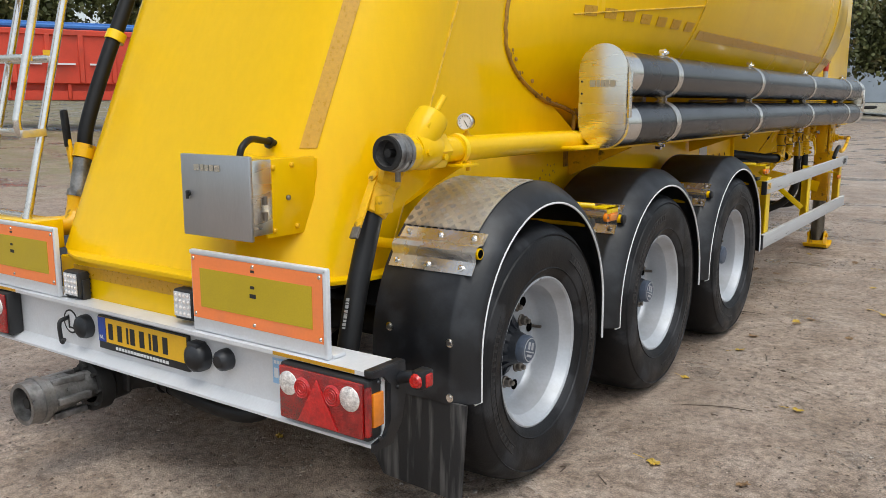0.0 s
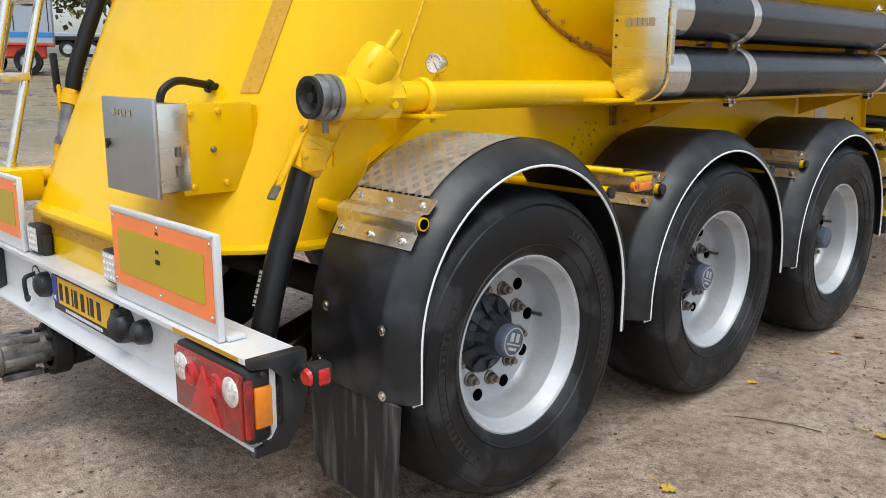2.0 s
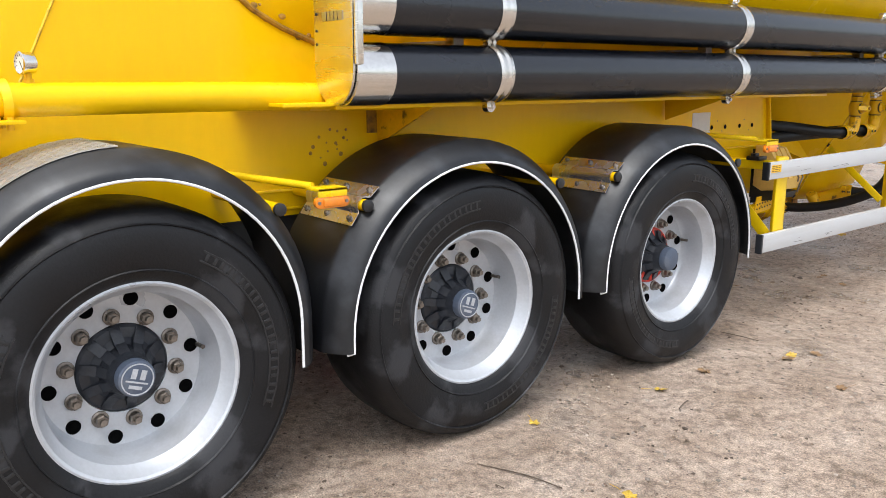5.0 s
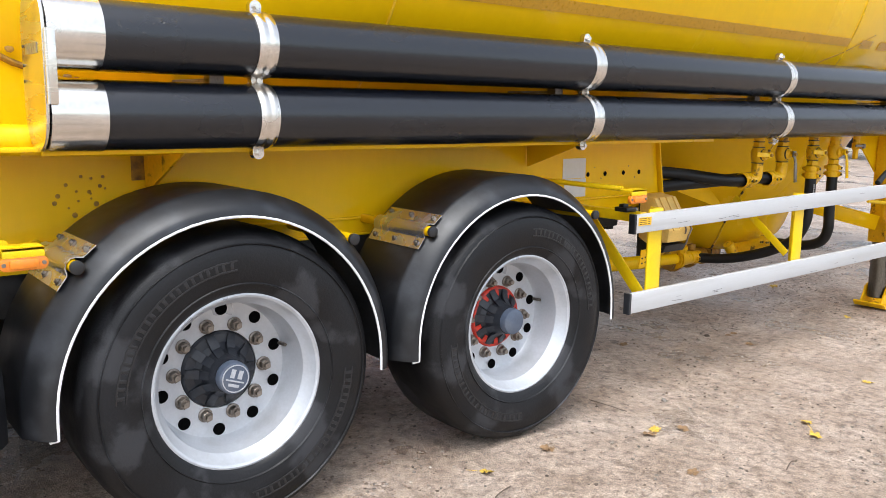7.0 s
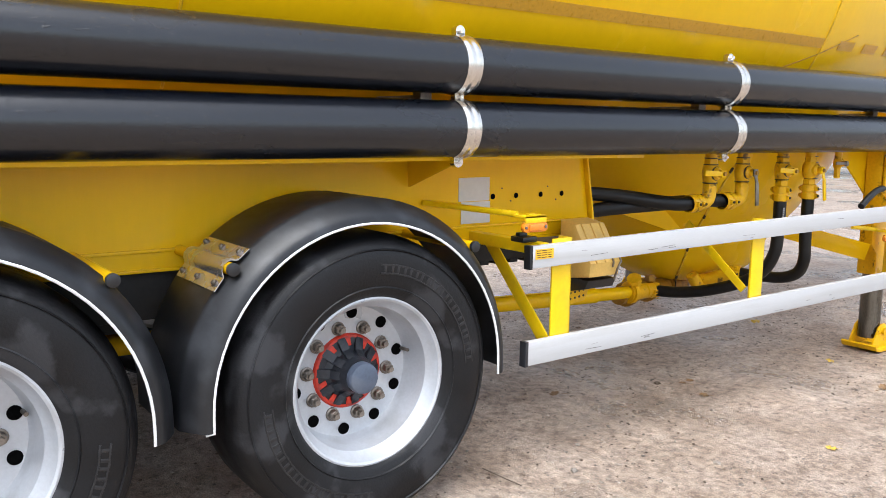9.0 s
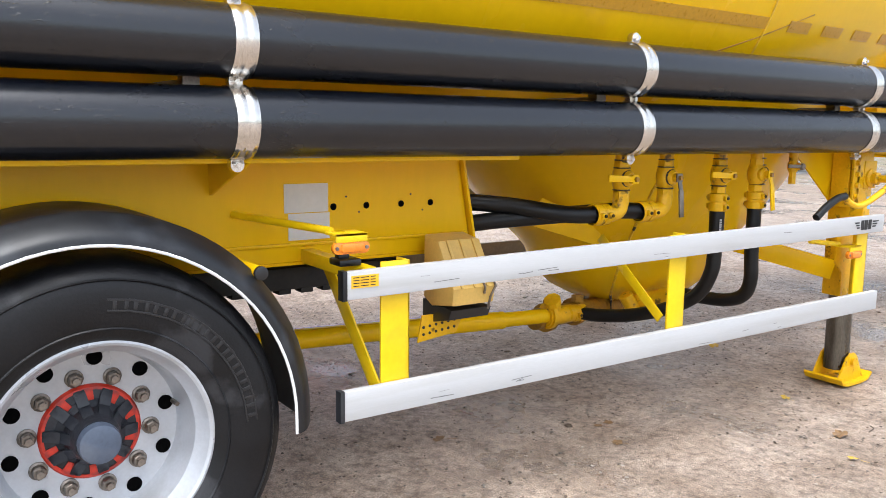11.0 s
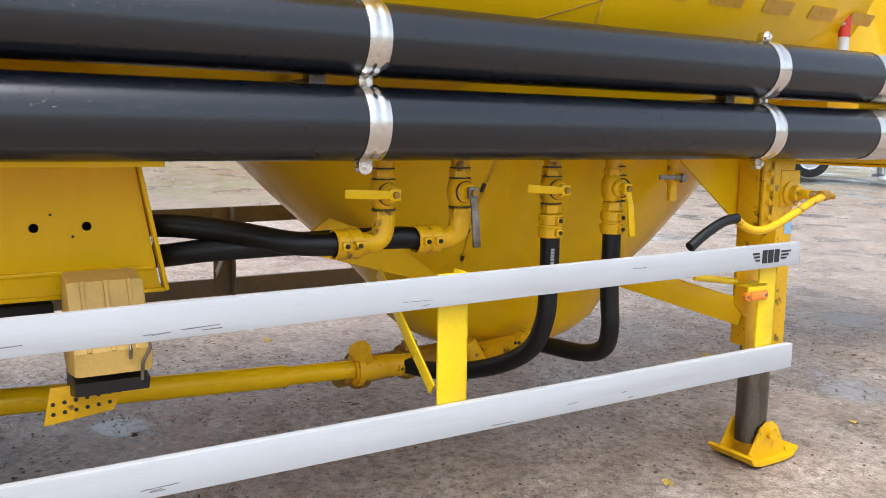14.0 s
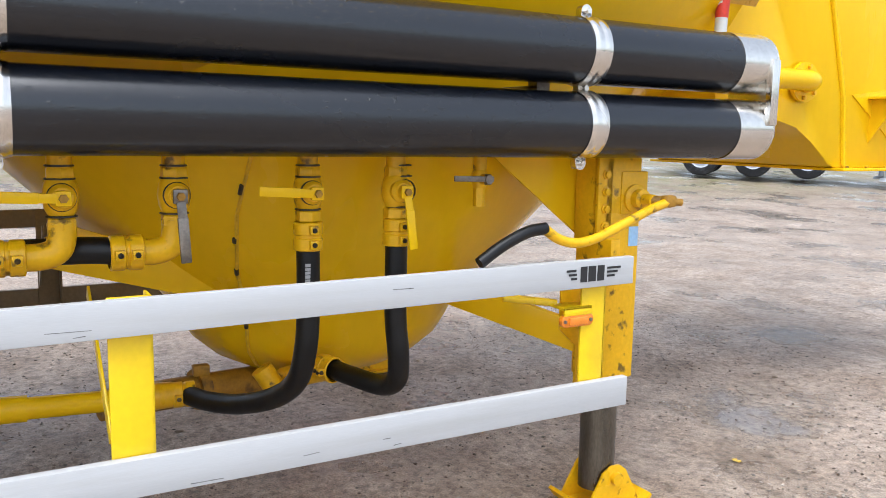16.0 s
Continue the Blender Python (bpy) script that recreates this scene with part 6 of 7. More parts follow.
# ---- landing legs ----
def landing_leg(side):
    x = -0.19 if side > 0 else 2 * CX + 0.19
    s = side
    bm = B()
    box(bm, (x - 0.075, 6.53, 0.50), (x + 0.075, 6.695, 1.30), 0.008)
    leg = part("landing_leg", bm, M_yellow_worn, T, "yellow landing leg with a bare steel inner tube")
    bm = B()
    rod(bm, (x, 6.61, 0.075), (x, 6.61, 0.52), 0.066, seg=24)
    part("inner_tube", bm, M_chrome, leg, "oily bare steel inner tube")
    bm = B()
    la = [(x - 0.11, 6.475, 0.045), (x - 0.11, 6.50, 0.012), (x - 0.11, 6.55, 0.002), (x - 0.11, 6.69, 0.002), (x - 0.11, 6.75, 0.012), (x - 0.11, 6.785, 0.045)]
    strip(bm, [(x + 0.12, b, c) for a, b, c in la], la, 0.014)
    for dx in (-0.075, 0.075):
        prism(bm, [(6.50, 0.014), (6.76, 0.014), (6.685, 0.150), (6.655, 0.172), (6.615, 0.172), (6.58, 0.150)], "x", x + dx - 0.006, x + dx + 0.006, 0.002)
    rod(bm, (x - 0.10, 6.635, 0.125), (x + 0.10, 6.635, 0.125), 0.024, seg=12)
    part("foot", bm, M_yellow_worn, leg, "worn yellow swivel foot")
    bm = B()
    box(bm, (x + s * 0.06, 6.50, 1.02), (x + s * 0.075, 6.565, 1.30), 0.003)
    box(bm, (x - 0.05, 6.50, 1.00), (x + 0.05, 6.56, 1.30), 0.004)
    part("leg_bracket", bm, M_yellow_worn, leg)
    for z in (1.06, 1.12, 1.18, 1.24):
        bm = B()
        lathe(bm, [(0.018, 0), (0.018, 0.004), (0.013, 0.005), (0.013, 0.014), (0, 0.015)], (x + s * 0.076, 6.532, z), (s, 0, 0), 6)
        part("bolt", bm, M_yellow_worn, leg)
    bm = B()
    lathe(bm, [(0, 0), (0.05, 0), (0.05, 0.015), (0.034, 0.022), (0.034, 0.05), (0.02, 0.055), (0.02, 0.10), (0, 0.10)], (x + s * 0.075, 6.66, 1.155), (s, 0, 0), 22)
    box(bm, (x + min(0, s * 0.08), 6.60, 1.10), (x + max(0, s * 0.08), 6.72, 1.25), 0.004)
    part("gearbox", bm, M_yellow_worn, leg)
    return leg


leg = landing_leg(1)
landing_leg(-1)
bm = B()
rod(bm, (-0.03, 6.66, 1.155), (0.03, 6.70, 1.150), 0.018, seg=12)
box(bm, (0.008, 6.665, 1.135), (0.042, 6.715, 1.175), 0.008)
rod(bm, (0.02, 6.69, 1.155), (0.03, 6.745, 1.150), 0.013, seg=10)
part("crank_joint", bm, M_yellow_rust, leg)
bm = B()
sweep(bm, [(0.025, 6.69, 1.152), (0.035, 6.60, 1.130), (0.04, 6.48, 1.085), (0.04, 6.37, 1.045), (0.038, 6.29, 1.032), (0.035, 6.22, 1.048), (0.035, 6.156, 1.088)], 0.016, 14)
cr = part("crank_handle", bm, M_yellow_worn, leg, "yellow crank handle with a black rubber grip")
bm = B()
sweep(bm, [(0.035, 6.17, 1.084), (0.035, 6.10, 1.074), (0.035, 6.01, 1.036), (0.035, 5.93, 0.988)], 0.019, 14)
part("crank_grip", bm, M_hose, leg, "black rubber grip")
bm = B()
box(bm, (-0.1148, 6.645, 0.985), (-0.1132, 6.688, 1.055))
st = part("sticker", bm, M_bluesticker, leg, "small blue maker's sticker")
bm = B()
prism(bm, [(6.40, 0.50), (6.50, 0.50), (6.50, 0.87), (6.33, 0.87), (6.33, 0.72), (6.40, 0.66)], "x", -0.09, -0.08, 0.002)
box(bm, (-0.24, 6.52, 0.88), (-0.06, 6.56, 1.02), 0.003)
part("leg_plate", bm, M_yellow_worn, T)
bm = B()
obox(bm, (-0.20, 6.52, 0.645), (-0.80, 6.10, 0.82), 0.03, 0.11, 0.004)
part("leg_brace", bm, M_yellow, T)
bm = obox(B(), (2 * CX + 0.20, 6.52, 0.68), (2 * CX + 0.80, 6.10, 0.84), 0.03, 0.08, 0.004)
part("leg_brace", bm, M_yellow_worn, T)
bm = prism(B(), [(6.15, 1.30), (6.52, 1.30), (6.52, 1.02)], "x", -0.26, -0.25)
part("leg_gusset", bm, M_yellow, T)

# ---- front skirt and its pipe ----
bm = B()
fz = [1.235, 1.24, 1.5, 2.0, 2.6]
poly = [(8.42, 1.235), (9.9, 1.235), (9.9, 2.9), (7.35, 2.9), (7.55, 1.47), (7.95, 1.465), (8.10, 1.44), (8.22, 1.36), (8.36, 1.25)]
prism(bm, poly, "x", CX - 0.62, CX + 0.62, 0.01)
fs = part("front_skirt", bm, M_yellow, T, "yellow front gooseneck skirt", angle=30)
bm = B()
box(bm, (CX - 0.68, 8.40, 1.222), (CX + 0.68, 9.9, 1.236), 0.002)
prism(bm, [(8.50, 1.60), (8.96, 1.66), (8.96, 1.30)], "x", CX + 0.62, CX + 0.628)
box(bm, (CX + 0.62, 8.62, 1.585), (CX + 0.78, 9.6, 1.597), 0.002)
prism(bm, [(CX + 0.62, 1.585), (CX + 0.78, 1.585), (CX + 0.62, 1.36)], "y", 8.66, 8.67)
part("skirt_flange", bm, M_yellow, fs)
for k in range(7):
    bm = B()
    lathe(bm, [(0.012, 0), (0.012, 0.012), (0, 0.013)], (CX + 0.655, 8.46 + 0.16 * k, 1.236), (0, 0, 1), 6)
    part("bolt", bm, M_yellow_worn, fs)
bm = sweep(B(), [(CX + 0.625, 8.28, 2.08), (CX + 0.625, 8.43, 1.58), (CX + 0.625, 8.47, 1.25)], 0.014, 8, False)
part("fold_edge", bm, M_yellow, fs)
bm = B()
sweep(bm, [(-0.46, 7.15, 1.645), (-0.46, 7.8, 1.645), (-0.46, 7.98, 1.645), (-0.48, 8.05, 1.645), (-0.52, 8.09, 1.645), (-0.59, 8.10, 1.645)], 0.047, 20)
lathe(bm, [(0.085, -0.01), (0.095, -0.01), (0.095, 0.01), (0.05, 0.01)], (-0.555, 8.10, 1.645), (1, 0, 0), 20)
part("front_pipe", bm, M_yellow, T)
for k in range(6):
    bm = B()
    a = math.radians(60 * k + 20)
    rod(bm, (-0.556, 8.10 + 0.075 * math.cos(a), 1.645 + 0.075 * math.sin(a)), (-0.530, 8.10 + 0.075 * math.cos(a), 1.645 + 0.075 * math.sin(a)), 0.011, seg=6)
    part("bolt", bm, M_yellow_worn, fs)
bm = B()
sweep(bm, [(-0.30, 7.20, 1.44), (-0.35, 7.45, 1.43), (-0.6, 7.9, 1.40)], 0.05, 18)
part("front_hose_stub", bm, M_yellow_rust, T)
bm = B()
rod(bm, (-0.36, 7.30, 1.58), (-0.36, 7.31, 1.92), 0.025, seg=14)
rp = part("red_white_post", bm, M_whitepatch, T, "short post painted white with a red top")
bm = B()
rod(bm, (-0.36, 7.308, 1.855), (-0.36, 7.315, 1.97), 0.0265, seg=14)
part("red_top", bm, M_redpaint, rp)

# ---- left rear: ladder, hose, pipe ----
def ladder():
    x0, x1 = -2.47, -2.09

    def ym(z):
        return -0.91 + 0.26 * (z - 0.9)

    for x in (x0, x1):
        bm = B()
        sweep(bm, [(x, ym(z), z) for z in (0.88, 1.4, 2.0, 2.6, 3.2)], 0.019, 14, True)
        part("ladder_rail", bm, M_steel, T, "steel ladder side tube")
        bm = B()
        sweep(bm, [(x, ym(1.36) - 0.09, 1.36), (x, ym(1.40) - 0.115, 1.41), (x, ym(1.5) - 0.125, 1.50), (x, ym(2.0) - 0.13, 2.0), (x, ym(2.9) - 0.13, 2.9)], 0.019, 14, True)
        part("folding_rail", bm, M_steel, T, "steel folding ladder rail")
        bm = B()
        obox(bm, (x + 0.020, ym(1.36) - 0.105, 1.366), (x + 0.020, ym(1.36) + 0.015, 1.372), 0.006, 0.034, 0.003, (1, 0, 0))
        lathe(bm, [(0, 0), (0.017, 0), (0.017, 0.012), (0, 0.014)], (x + 0.024, ym(1.36) - 0.09, 1.366), (1, 0, 0), 10)
        part("hinge_plate", bm, M_clamp, T)
    for z, d in ((1.0, 0.0), (1.37, 0.0), (1.70, -0.12), (1.70, 0.0), (2.04, -0.12), (2.04, 0.0), (2.4, -0.12)):
        y = ym(z) + d
        bm = B()
        box(bm, (x0 + 0.01, y - 0.028, z - 0.014), (x1 - 0.01, y + 0.028, z + 0.012), 0.003)
        for k in range(10):
            box(bm, (x0 + 0.03 + 0.032 * k, y - 0.024, z + 0.011), (x0 + 0.044 + 0.032 * k, y + 0.024, z + 0.016), 0.001)
        part("rung", bm, M_steel, T, "ribbed steel ladder rung")


ladder()
bm = B()
sweep(bm, [(-2.035, -0.62, 1.25), (-2.030, -0.60, 1.40), (-2.025, -0.48, 1.70), (-2.015, -0.30, 2.1), (-2.005, -0.1, 2.6)], 0.034, 18)
part("left_hose", bm, M_hose, T, "black rubber hose running up the skirt")
bm = B()
rod(bm, (-2.022, -0.435, 1.79), (-2.020, -0.415, 1.83), 0.046, seg=20)
part("hose_band", bm, M_yellow_bright, T)
bm = rod(B(), (-2.035, -0.63, 1.25), (-2.035, -0.61, 1.31), 0.048, seg=20)
part("hose_band", bm, M_yellow_worn, T)
bm = B()
rod(bm, (-2.035, -0.66, 1.08), (-2.035, -0.63, 1.25), 0.046, 0.040, seg=20)
rod(bm, (-2.035, -0.665, 1.07), (-2.035, -0.655, 1.10), 0.056, seg=8)
part("hose_fitting", bm, M_castalu, T, "aluminium hose fitting")
bm = B()
sweep(bm, [(-2.035, -0.665, 1.09), (-2.040, -0.68, 1.0), (-2.03, -0.72, 0.95), (-2.12, -0.80, 0.94), (-2.25, -0.84, 0.93)], 0.046, 18)
part("left_pipe", bm, M_yellow_worn, T, "yellow bent pipe")
bm = B()
box(bm, (-2.40, -0.95, 0.86), (-1.95, -0.80, 0.99), 0.004)
part("left_step_plate", bm, M_yellow, T)
bm = B()
obox(bm, (-2.06, -0.66, 1.14), (-2.10, -0.66, 1.35), 0.03, 0.02, 0.004)
lv = part("left_lever", bm, M_yellow_worn, T, "yellow lever with a black grip")
bm = B()
obox(bm, (-2.095, -0.66, 1.30), (-2.115, -0.66, 1.47), 0.034, 0.026, 0.006)
part("lever_grip", bm, M_hose, lv)


# ---- leaves and stones on the ground ----
def leaf_mesh(seed, mat):
    r = random.Random(seed)
    bm = B()
    c = bm.verts.new((0, 0, 0.012))
    rim = []
    n = 22
    for k in range(n):
        a = 2 * math.pi * k / n
        lobe = 0.030 + 0.007 * math.cos(5 * a) + r.uniform(-0.007, 0.007)
        rim.append(bm.verts.new((lobe * math.cos(a), lobe * 0.85 * math.sin(a), 0.006 + r.uniform(0, 0.012))))
    for k in range(n):
        bm.faces.new((c, rim[k], rim[(k + 1) % n]))
    sweep(bm, [(-0.045, 0, 0.008), (-0.07, 0.004, 0.006), (-0.10, 0.0, 0.005)], 0.0015, 5)
    me = finish(bm, 60)
    me.materials.append(mat)
    return me


leaf_kinds = [leaf_mesh(1, M_leaf_y), leaf_mesh(2, M_leaf_y), leaf_mesh(3, M_leaf_b)]
rng = random.Random(12)
spots = [(0.40, 0.37, 0), (0.77, 0.38, 2), (0.36, 3.18, 0), (0.84, 3.71, 1), (0.73, 3.84, 0), (0.63, 4.68, 1), (-0.38, 4.92, 2), (-0.64, 4.18, 2), (0.51, 5.58, 1), (-0.15, 6.08, 0),
         (-0.39, 5.0, 2), (0.13, 1.55, 1), (0.23, 2.26, 1), (0.76, 1.37, 0), (-0.23, 7.43, 1)]
spots += [(rng.uniform(0.2, 1.8), rng.uniform(-1.2, 9.0), 2) for _ in range(16)] + [(rng.uniform(-3.2, -0.1), rng.uniform(-1.4, 8.0), rng.choice((1, 2, 2))) for _ in range(22)]
for x, y, k in spots:
    ob = new("fallen_leaf", leaf_kinds[k])
    ob.location = (x, y, ground_z(x, y) - 0.006)
    ob.rotation_euler = (rng.uniform(-0.2, 0.2), rng.uniform(-0.2, 0.2), rng.uniform(0, 6.28))
    s = rng.uniform(0.65, 1.15)
    ob.scale = (s, s, s)
    tagged(ob, ("yellow" if k < 2 else "brown") + " autumn leaf lying on the gravel", "leaf", "fallen leaves")


def scatter_stones(count, seed, mat, name, label, category, least, most, power):
    r = np.random.RandomState(seed)
    base = np.array([(1, 0, 0), (-1, 0, 0), (0, 1, 0), (0, -1, 0), (0, 0, 0.8), (0.6, 0.6, 0.5), (-0.6, 0.5, 0.5), (0.5, -0.6, 0.5), (-0.5, -0.6, 0.5)])
    tri = [(0, 5, 7), (2, 6, 5), (1, 8, 6), (3, 7, 8), (4, 5, 6), (4, 6, 8), (4, 8, 7), (4, 7, 5), (0, 2, 5), (2, 1, 6), (1, 3, 8), (3, 0, 7)]
    verts, faces = [], []
    for _ in range(count):
        x, y = r.uniform(-3.6, 2.4), r.uniform(-2.6, 9.4)
        s = least + most * r.rand() ** power + (0.016 * r.rand() if r.rand() < 0.002 else 0)
        p = base * (s * (0.7 + 0.6 * r.rand(3))) * (1 + 0.25 * (r.rand(9, 1) - 0.5))
        a = r.rand() * 6.28
        c, q = math.cos(a), math.sin(a)
        k = len(verts)
        for v in p:
            verts.append((x + v[0] * c - v[1] * q, y + v[0] * q + v[1] * c, ground_z(x, y) - 0.006 + v[2] * 0.8 + 0.001))
        faces += [tuple(k + i for i in f) for f in tri]
    me = bpy.data.meshes.new("stones")
    me.from_pydata(verts, [], faces)
    me.materials.append(mat)
    tagged(new(name, me), label, category, kind="stuff")


scatter_stones(70000, 5, M_stone, "gravel_stones", "scattered small grey and brown gravel stones", "gravel", 0.0018, 0.008, 6)
scatter_stones(22000, 9, M_clod, "soil_crumbs", "scattered dark damp soil crumbs", "soil", 0.0020, 0.007, 5)
rng = random.Random(31)
for x, y, dx, dy in [(0.26, 1.12, 0.32, 0.11), (-0.09, 3.24, 0.22, 0.02)] + [(rng.uniform(0.1, 1.7), rng.uniform(-1, 8.5), rng.uniform(-0.12, 0.12), rng.uniform(-0.12, 0.12)) for _ in range(7)]:
    bm = B()
    d = V(dx, dy, 0)
    p = V(x, y, 0.002)
    sweep(bm, [p, p + d * 0.5 + V(rng.uniform(-0.02, 0.02), rng.uniform(-0.02, 0.02), 0.006), p + d], 0.0025, 6)
    ob = part("twig", bm, M_bark)
    tagged(ob, "thin dark twig lying on the gravel", "twig", "twigs")


# ---- far yard ----
def tree(x, y, h, spread, seed, leaves=6500, label="broad autumn tree with thinning green and brown leaves"):
    r = random.Random(seed)
    z0 = ground_z(x, y)
    t = thing("tree", (x, y, z0), label, "tree", "trees round the yard")
    bm = B()
    lathe(bm, [(0.28, 0), (0.20, 0.25 * h), (0.12, 0.6 * h), (0.03, 0.95 * h)], (x, y, z0), (r.uniform(-0.05, 0.05), r.uniform(-0.05, 0.05), 1), 10)
    ends = []
    for k in range(14):
        a, zb = r.uniform(0, 6.28), r.uniform(0.22, 0.75) * h
        n = spread * r.uniform(0.45, 0.95) * (1.1 - 0.5 * zb / h)
        p0 = V(x, y, z0 + zb)
        p1 = p0 + V(math.cos(a) * n, math.sin(a) * n, n * r.uniform(0.2, 0.7))
        sweep(bm, [p0, p0.lerp(p1, 0.5) + V(0, 0, 0.08 * n), p1], 0.05, 6)
        ends += [p1, p0.lerp(p1, 0.6), p0.lerp(p1, 0.8)]
    ends += [V(x, y, z0 + h * f) for f in (0.8, 0.9, 0.97)]
    part("trunk", bm, M_bark, t)
    verts, faces = [], []
    clumps = [(e + V(r.gauss(0, 0.5), r.gauss(0, 0.5), r.gauss(0, 0.4)), r.uniform(0.5, 1.15) * spread * 0.32) for e in ends for _ in range(2)]
    for _ in range(leaves):
        c, s = r.choice(clumps)
        p = c + V(r.gauss(0, s * 0.6), r.gauss(0, s * 0.6), r.gauss(0, s * 0.5))
        u = V(r.gauss(0, 1), r.gauss(0, 1), r.gauss(0, 1)).normalized() * r.uniform(0.14, 0.30)
        v = u.cross(V(r.gauss(0, 1), r.gauss(0, 1), r.gauss(0, 1))).normalized() * r.uniform(0.12, 0.22)
        k = len(verts)
        verts += [p - u, p + v, p + u, p - v]
        faces.append((k, k + 1, k + 2, k + 3))
    me = bpy.data.meshes.new("crown")
    me.from_pydata([tuple(v) for v in verts], [], faces)
    me.materials.append(M_leaf_g)
    part("crown", me, None, t)


def wheel_far(parent, x, y, z, r, axis):
    bm = B()
    lathe(bm, [(0.0, 0.05), (r * 0.3, 0.06), (r * 0.5, 0.02), (r * 0.58, 0.10), (r * 0.6, 0.12), (r * 0.95, 0.12), (r, 0.05), (r, -0.2), (0, -0.2)], (x, y, z), axis, 28)
    w = part("wheel", bm, M_rubber, parent)
    bm = B()
    lathe(bm, [(0.0, 0.065), (r * 0.3, 0.065), (r * 0.5, 0.03), (r * 0.57, 0.105), (r * 0.57, 0.02)], (x, y, z), axis, 24)
    part("rim", bm, M_rim, w)


def far_frame(x, y, yaw):
    """Maps along, across and up of a far vehicle to the world."""
    a = math.radians(yaw)
    u, v = V(math.cos(a), math.sin(a), 0), V(-math.sin(a), math.cos(a), 0)
    z = ground_z(x, y)
    return lambda s, c, h: V(x, y, z) + u * s + v * c + V(0, 0, h), u, v


def fbox(bm, at, u, s0, s1, c0, c1, h0, h1, bevel=0.02):
    m = at((s0 + s1) / 2, (c0 + c1) / 2, (h0 + h1) / 2)
    rot = Matrix((u, V(-u.y, u.x, 0), V(0, 0, 1))).transposed().to_4x4()
    vs = bmesh.ops.create_cube(bm, size=1, matrix=Matrix.Translation(m) @ rot @ Matrix.Diagonal((s1 - s0, c1 - c0, h1 - h0, 1)))["verts"]
    if bevel:
        bmesh.ops.bevel(bm, geom=list({e for v in vs for e in v.link_edges}), offset=bevel, segments=1, affect="EDGES")
    return bm


def red_tipper(x, y, yaw):
    at, u, v = far_frame(x, y, yaw)
    t = thing("red_tipper_trailer", at(0, 0, 0), "red steel tipping trailer with a blue tarpaulin on top", "trailer")
    bm = B()
    fbox(bm, at, u, 0.2, 8.5, -1.2, 1.2, 1.30, 2.75)
    fbox(bm, at, u, 0.1, 8.6, -1.27, 1.27, 2.68, 2.85)
    body = part("body", bm, M_redbody, t)
    for k in range(10):
        part("rib", fbox(B(), at, u, 0.25 + 0.9 * k, 0.40 + 0.9 * k, -1.28, 1.28, 1.32, 2.72), M_redbody, t)
    bm = B()
    fbox(bm, at, u, -0.1, 8.5, -1.1, 1.1, 0.82, 1.10)
    fbox(bm, at, u, 0.0, 8.4, -0.9, 0.9, 1.08, 1.32)
    for k in range(3):
        fbox(bm, at, u, 1.0 + 1.6 * k, 1.12 + 1.6 * k, -1.14, 1.14, 0.86, 1.30)
    # raised tail board and its arm
    p = [at(0.3, 0, 2.7), at(-0.5, 0, 2.4), at(-0.5, 0, 3.05)]
    obox(bm, at(0.25, -1.15, 1.4), at(-0.55, -1.15, 3.1), 0.10, 0.30, 0.02)
    obox(bm, at(0.25, 1.15, 1.4), at(-0.55, 1.15, 3.1), 0.10, 0.30, 0.02)
    obox(bm, at(0.2, 0.0, 1.5), at(-0.5, 0.0, 3.1), 2.3, 0.06, 0.02)
    obox(bm, at(-0.5, 0.0, 2.9), at(-1.5, 0.0, 3.3), 0.25, 0.12, 0.02)
    part("chassis", bm, M_redbody, t)
    bm = B()
    fbox(bm, at, u, 0.6, 8.4, -1.15, 1.15, 2.86, 3.02, 0.05)
    for k in range(3):
        obox(bm, at(0.6, -0.9 + 0.7 * k, 3.02), at(8.4, -0.9 + 0.7 * k, 3.04), 0.14, 0.12, 0.04)
    part("tarpaulin", bm, M_bluetarp, t)
    for k in range(8):
        part("white_tape", fbox(B(), at, u, 0.55 + 0.9 * k, 1.05 + 0.9 * k, -1.292, 1.292, 1.84, 1.89, 0), M_white, t)
    bm = B()
    fbox(bm, at, u, 2.0, 2.2, -1.296, 1.296, 1.95, 2.25, 0)
    part("yellow_label", bm, M_plateyellow, t)
    for s in (5.4, 6.7):
        for c in (-1.0, 1.0):
            q = at(s, c, 0.5)
            wheel_far(t, q.x, q.y, q.z, 0.5, v * (1 if c > 0 else -1))


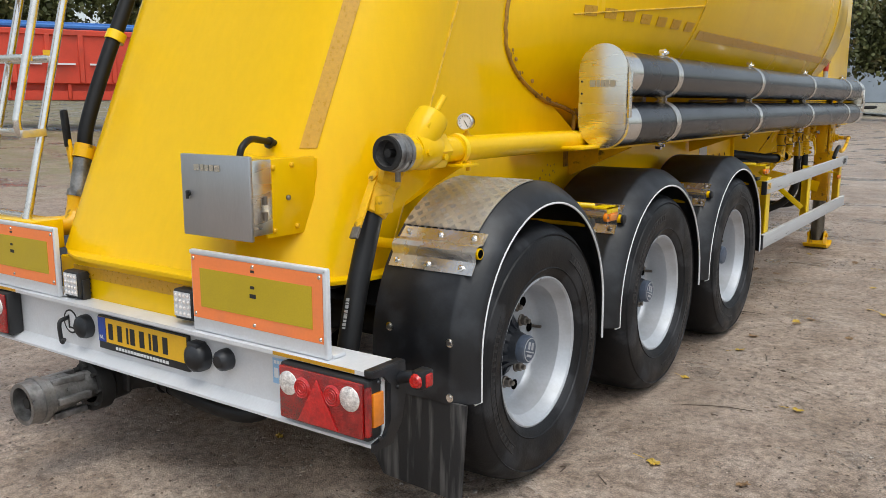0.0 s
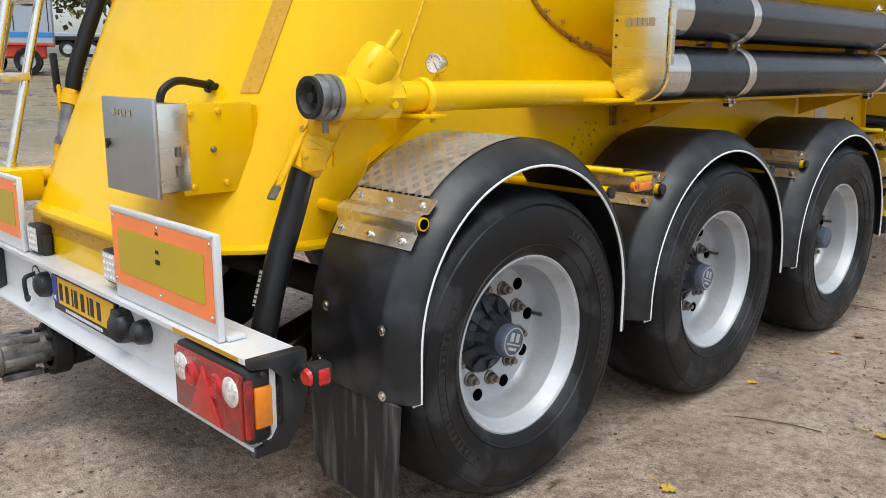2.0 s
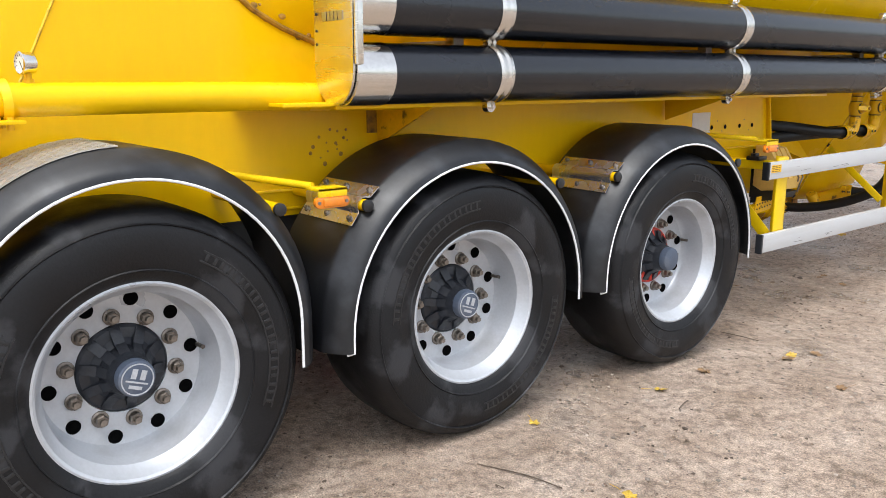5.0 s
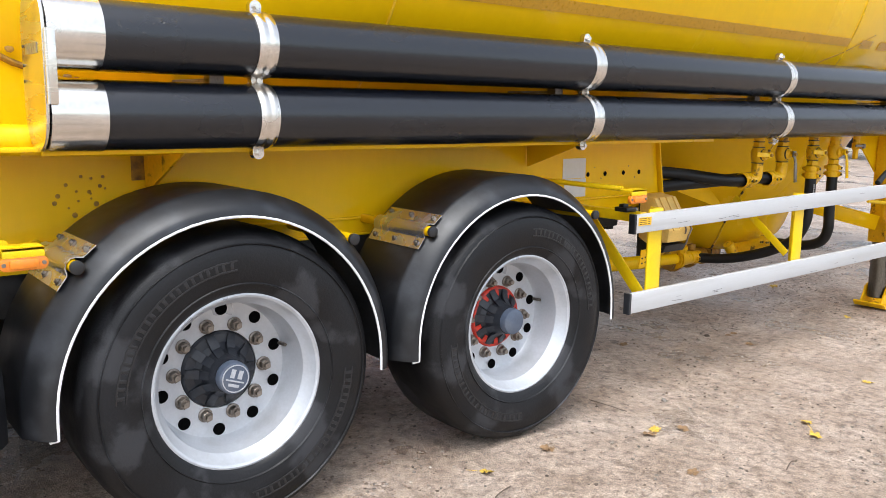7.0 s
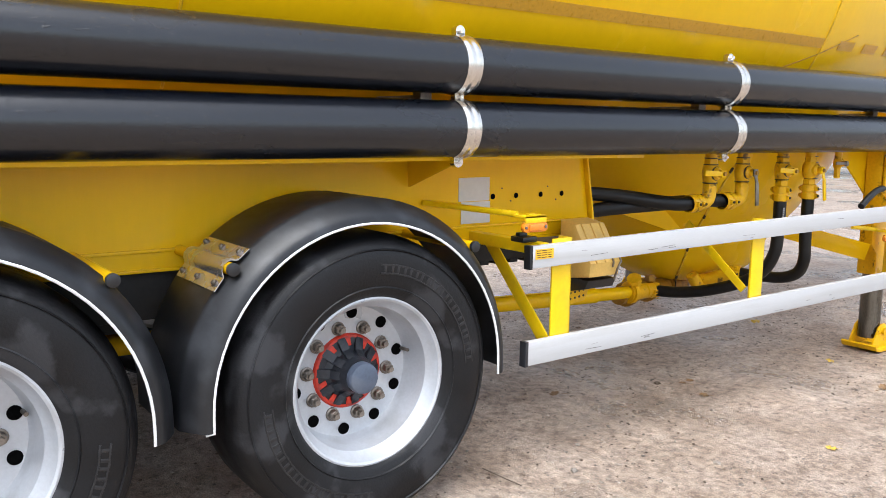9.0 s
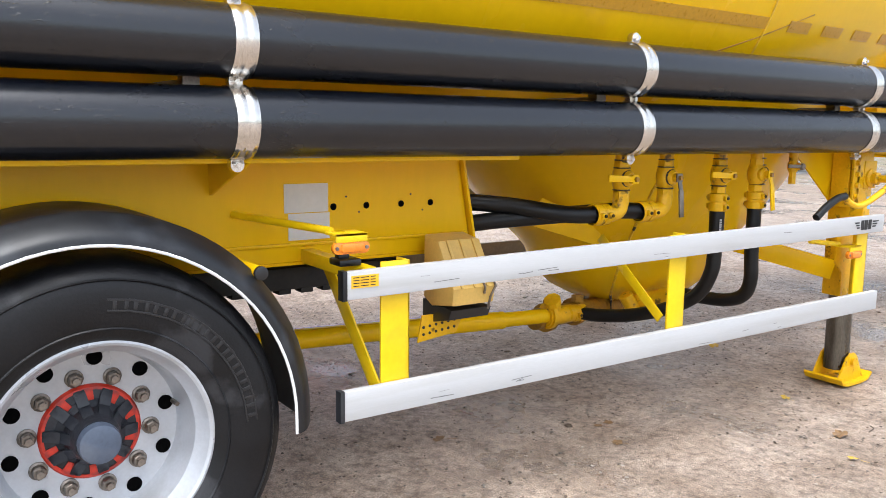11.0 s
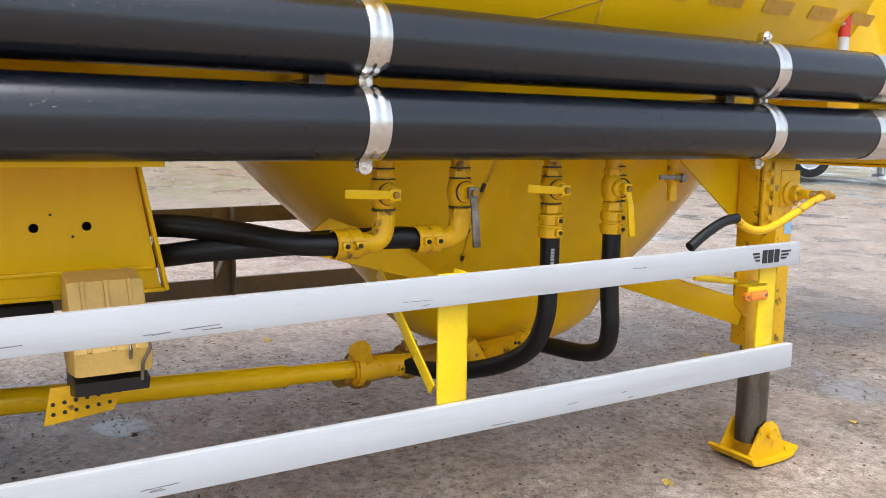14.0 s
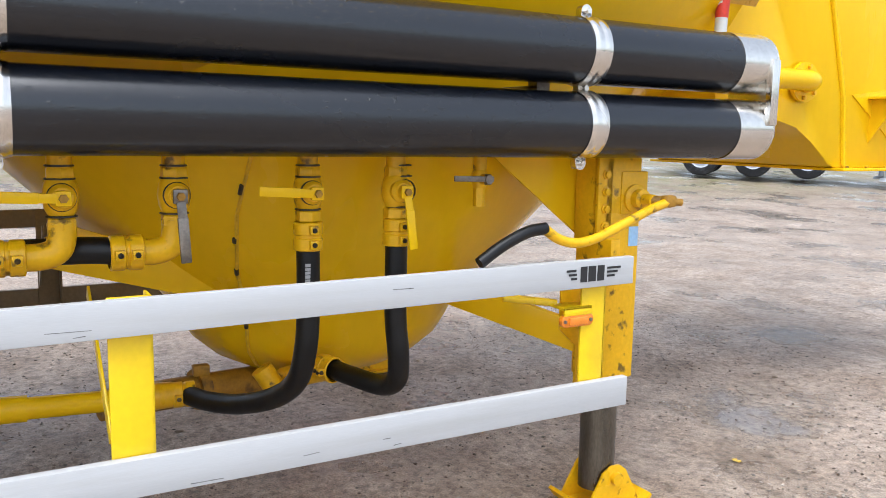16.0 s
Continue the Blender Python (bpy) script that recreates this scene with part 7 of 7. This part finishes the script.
def box_trailer(x, y, yaw):
    at, u, v = far_frame(x, y, yaw)
    t = thing("grey_box_trailer", at(0, 0, 0), "grey livestock box trailer with a blue stripe and vent slots", "trailer")
    bm = B()
    fbox(bm, at, u, 0, 10, -1.25, 1.25, 1.0, 3.9, 0.05)
    part("body", bm, M_greybox, t)
    bm = B()
    fbox(bm, at, u, 0.02, 9.98, -1.262, 1.262, 1.25, 1.42, 0)
    part("blue_stripe", bm, M_bluestripe, t)
    bm = B()
    fbox(bm, at, u, 0.3, 9.8, -1.1, 1.1, 0.55, 1.0, 0.05)
    fbox(bm, at, u, 0.02, 9.98, -1.258, 1.258, 0.98, 1.06, 0)
    part("skirt", bm, M_redbody, t)
    for k in range(9):
        for j in range(4):
            bm = B()
            fbox(bm, at, u, 0.3 + 1.08 * k, 0.95 + 1.08 * k, -1.265, 1.265, 2.3 + 0.11 * j, 2.36 + 0.11 * j, 0)
            part("vent_slot", bm, M_ink, t)
        bm = B()
        fbox(bm, at, u, 0.14 + 1.08 * k, 0.17 + 1.08 * k, -1.264, 1.264, 1.45, 3.85, 0)
        part("panel_joint", bm, M_ink, t)
    for s in (0.9, 2.1, 3.3, 8.0):
        for c in (-1.05, 1.05):
            q = at(s, c, 0.45)
            wheel_far(t, q.x, q.y, q.z, 0.45, v * (1 if c > 0 else -1))


def flat_truck(x, y, yaw, label, body_mat, cab=True, n=9.0, deck=1.1):
    at, u, v = far_frame(x, y, yaw)
    t = thing("parked_truck", at(0, 0, 0), label, "truck", "parked trucks")
    bm = B()
    fbox(bm, at, u, 0, n, -0.5, 0.5, 0.75, 1.0)
    fbox(bm, at, u, 0, n, -1.22, 1.22, deck - 0.1, deck + 0.1)
    part("chassis", bm, M_dark, t)
    bm = B()
    if cab:
        fbox(bm, at, u, n - 2.2, n, -1.22, 1.22, 0.6, 3.2, 0.2)
    fbox(bm, at, u, 0.1, n - 2.6, -1.2, 1.2, deck + 0.1, deck + (0.35 if cab else 1.8), 0.05)
    part("body", bm, body_mat, t)
    if cab:
        bm = B()
        fbox(bm, at, u, n - 0.3, n + 0.01, -1.08, 1.08, 1.9, 2.8, 0.05)
        fbox(bm, at, u, n - 1.5, n - 0.5, -1.235, 1.235, 1.95, 2.7, 0.05)
        part("window", bm, M_ink, t)
    for s in (1.0, 2.35, 3.7, n - 1.4):
        for c in (-1.02, 1.02):
            q = at(s, c, 0.5)
            wheel_far(t, q.x, q.y, q.z, 0.5, v * (1 if c > 0 else -1))
    for c in (-0.8, 0.8):
        bm = B()
        p = at(5.6, c, 0)
        rod(bm, p, p + V(0, 0, 0.9), 0.07, seg=10)
        lathe(bm, [(0.2, 0), (0.16, 0.08), (0, 0.1)], p, (0, 0, 1), 10)
        part("support_leg", bm, M_rim, t)


red_tipper(-24.0, 9.4, 65)
box_trailer(-30.3, 9.4, -110)
flat_truck(-52, 17, 60, "grey crane truck parked far off", M_greybox, n=8)
flat_truck(-44, 18.5, 60, "blue flat truck parked far off", M_bluestripe, n=7)
flat_truck(-15.8, 22.3, 38, "dark trailer chassis parked on the yard", M_dark, cab=False, n=9, deck=1.4)
flat_truck(-11, 62, 100, "white truck parked at the far hall", M_truckwhite, n=8)
flat_truck(-16, 66, 20, "low yellow flat trailer at the far hall", M_yellow_worn, cab=False, n=8, deck=0.9)


def hall(x, y, yaw, n, w, h, label):
    at, u, v = far_frame(x, y, yaw)
    t = thing("industrial_hall", at(0, 0, 0), label, "building", "halls round the yard")
    bm = B()
    fbox(bm, at, u, 0, n, 0, w, 0, h, 0)
    wall = part("wall", bm, M_wall, t)
    bm = B()
    fbox(bm, at, u, -0.3, n + 0.3, -0.3, w + 0.3, h, h + 0.4, 0.05)
    part("roof", bm, M_dark, t)
    for k in range(int(n / 6)):
        bm = B()
        fbox(bm, at, u, 1.5 + 6 * k, 5.0 + 6 * k, -0.06, 0.1, 0.05, 4.2, 0.02)
        part("door", bm, M_greybox, t)
        bm = B()
        fbox(bm, at, u, 1.5 + 6 * k, 5.0 + 6 * k, -0.05, 0.1, 5.0, 6.0, 0.02)
        part("window", bm, M_ink, t)


hall(-40, 96, 4, 60, 20, 9, "grey clad industrial hall beyond the yard")
for i, (x, y, h, s) in enumerate(((-62, 8, 13, 5), (-60, 16, 12, 5), (-58, 24, 14, 5.5), (-56, 31, 12, 5), (-54, 39, 13, 5.5), (-60, 0, 13, 5.5), (-50, 47, 13, 5.5), (-70, 20, 16, 6), (-68, 34, 16, 6), (-64, 45, 15, 6),
                                  (-12, 74, 11, 5), (-7, 78, 12, 5), (-20, 80, 12, 5), (-30, 70, 12, 5), (-40, 58, 12, 5))):
    tree(x, y, h, s, 40 + i)
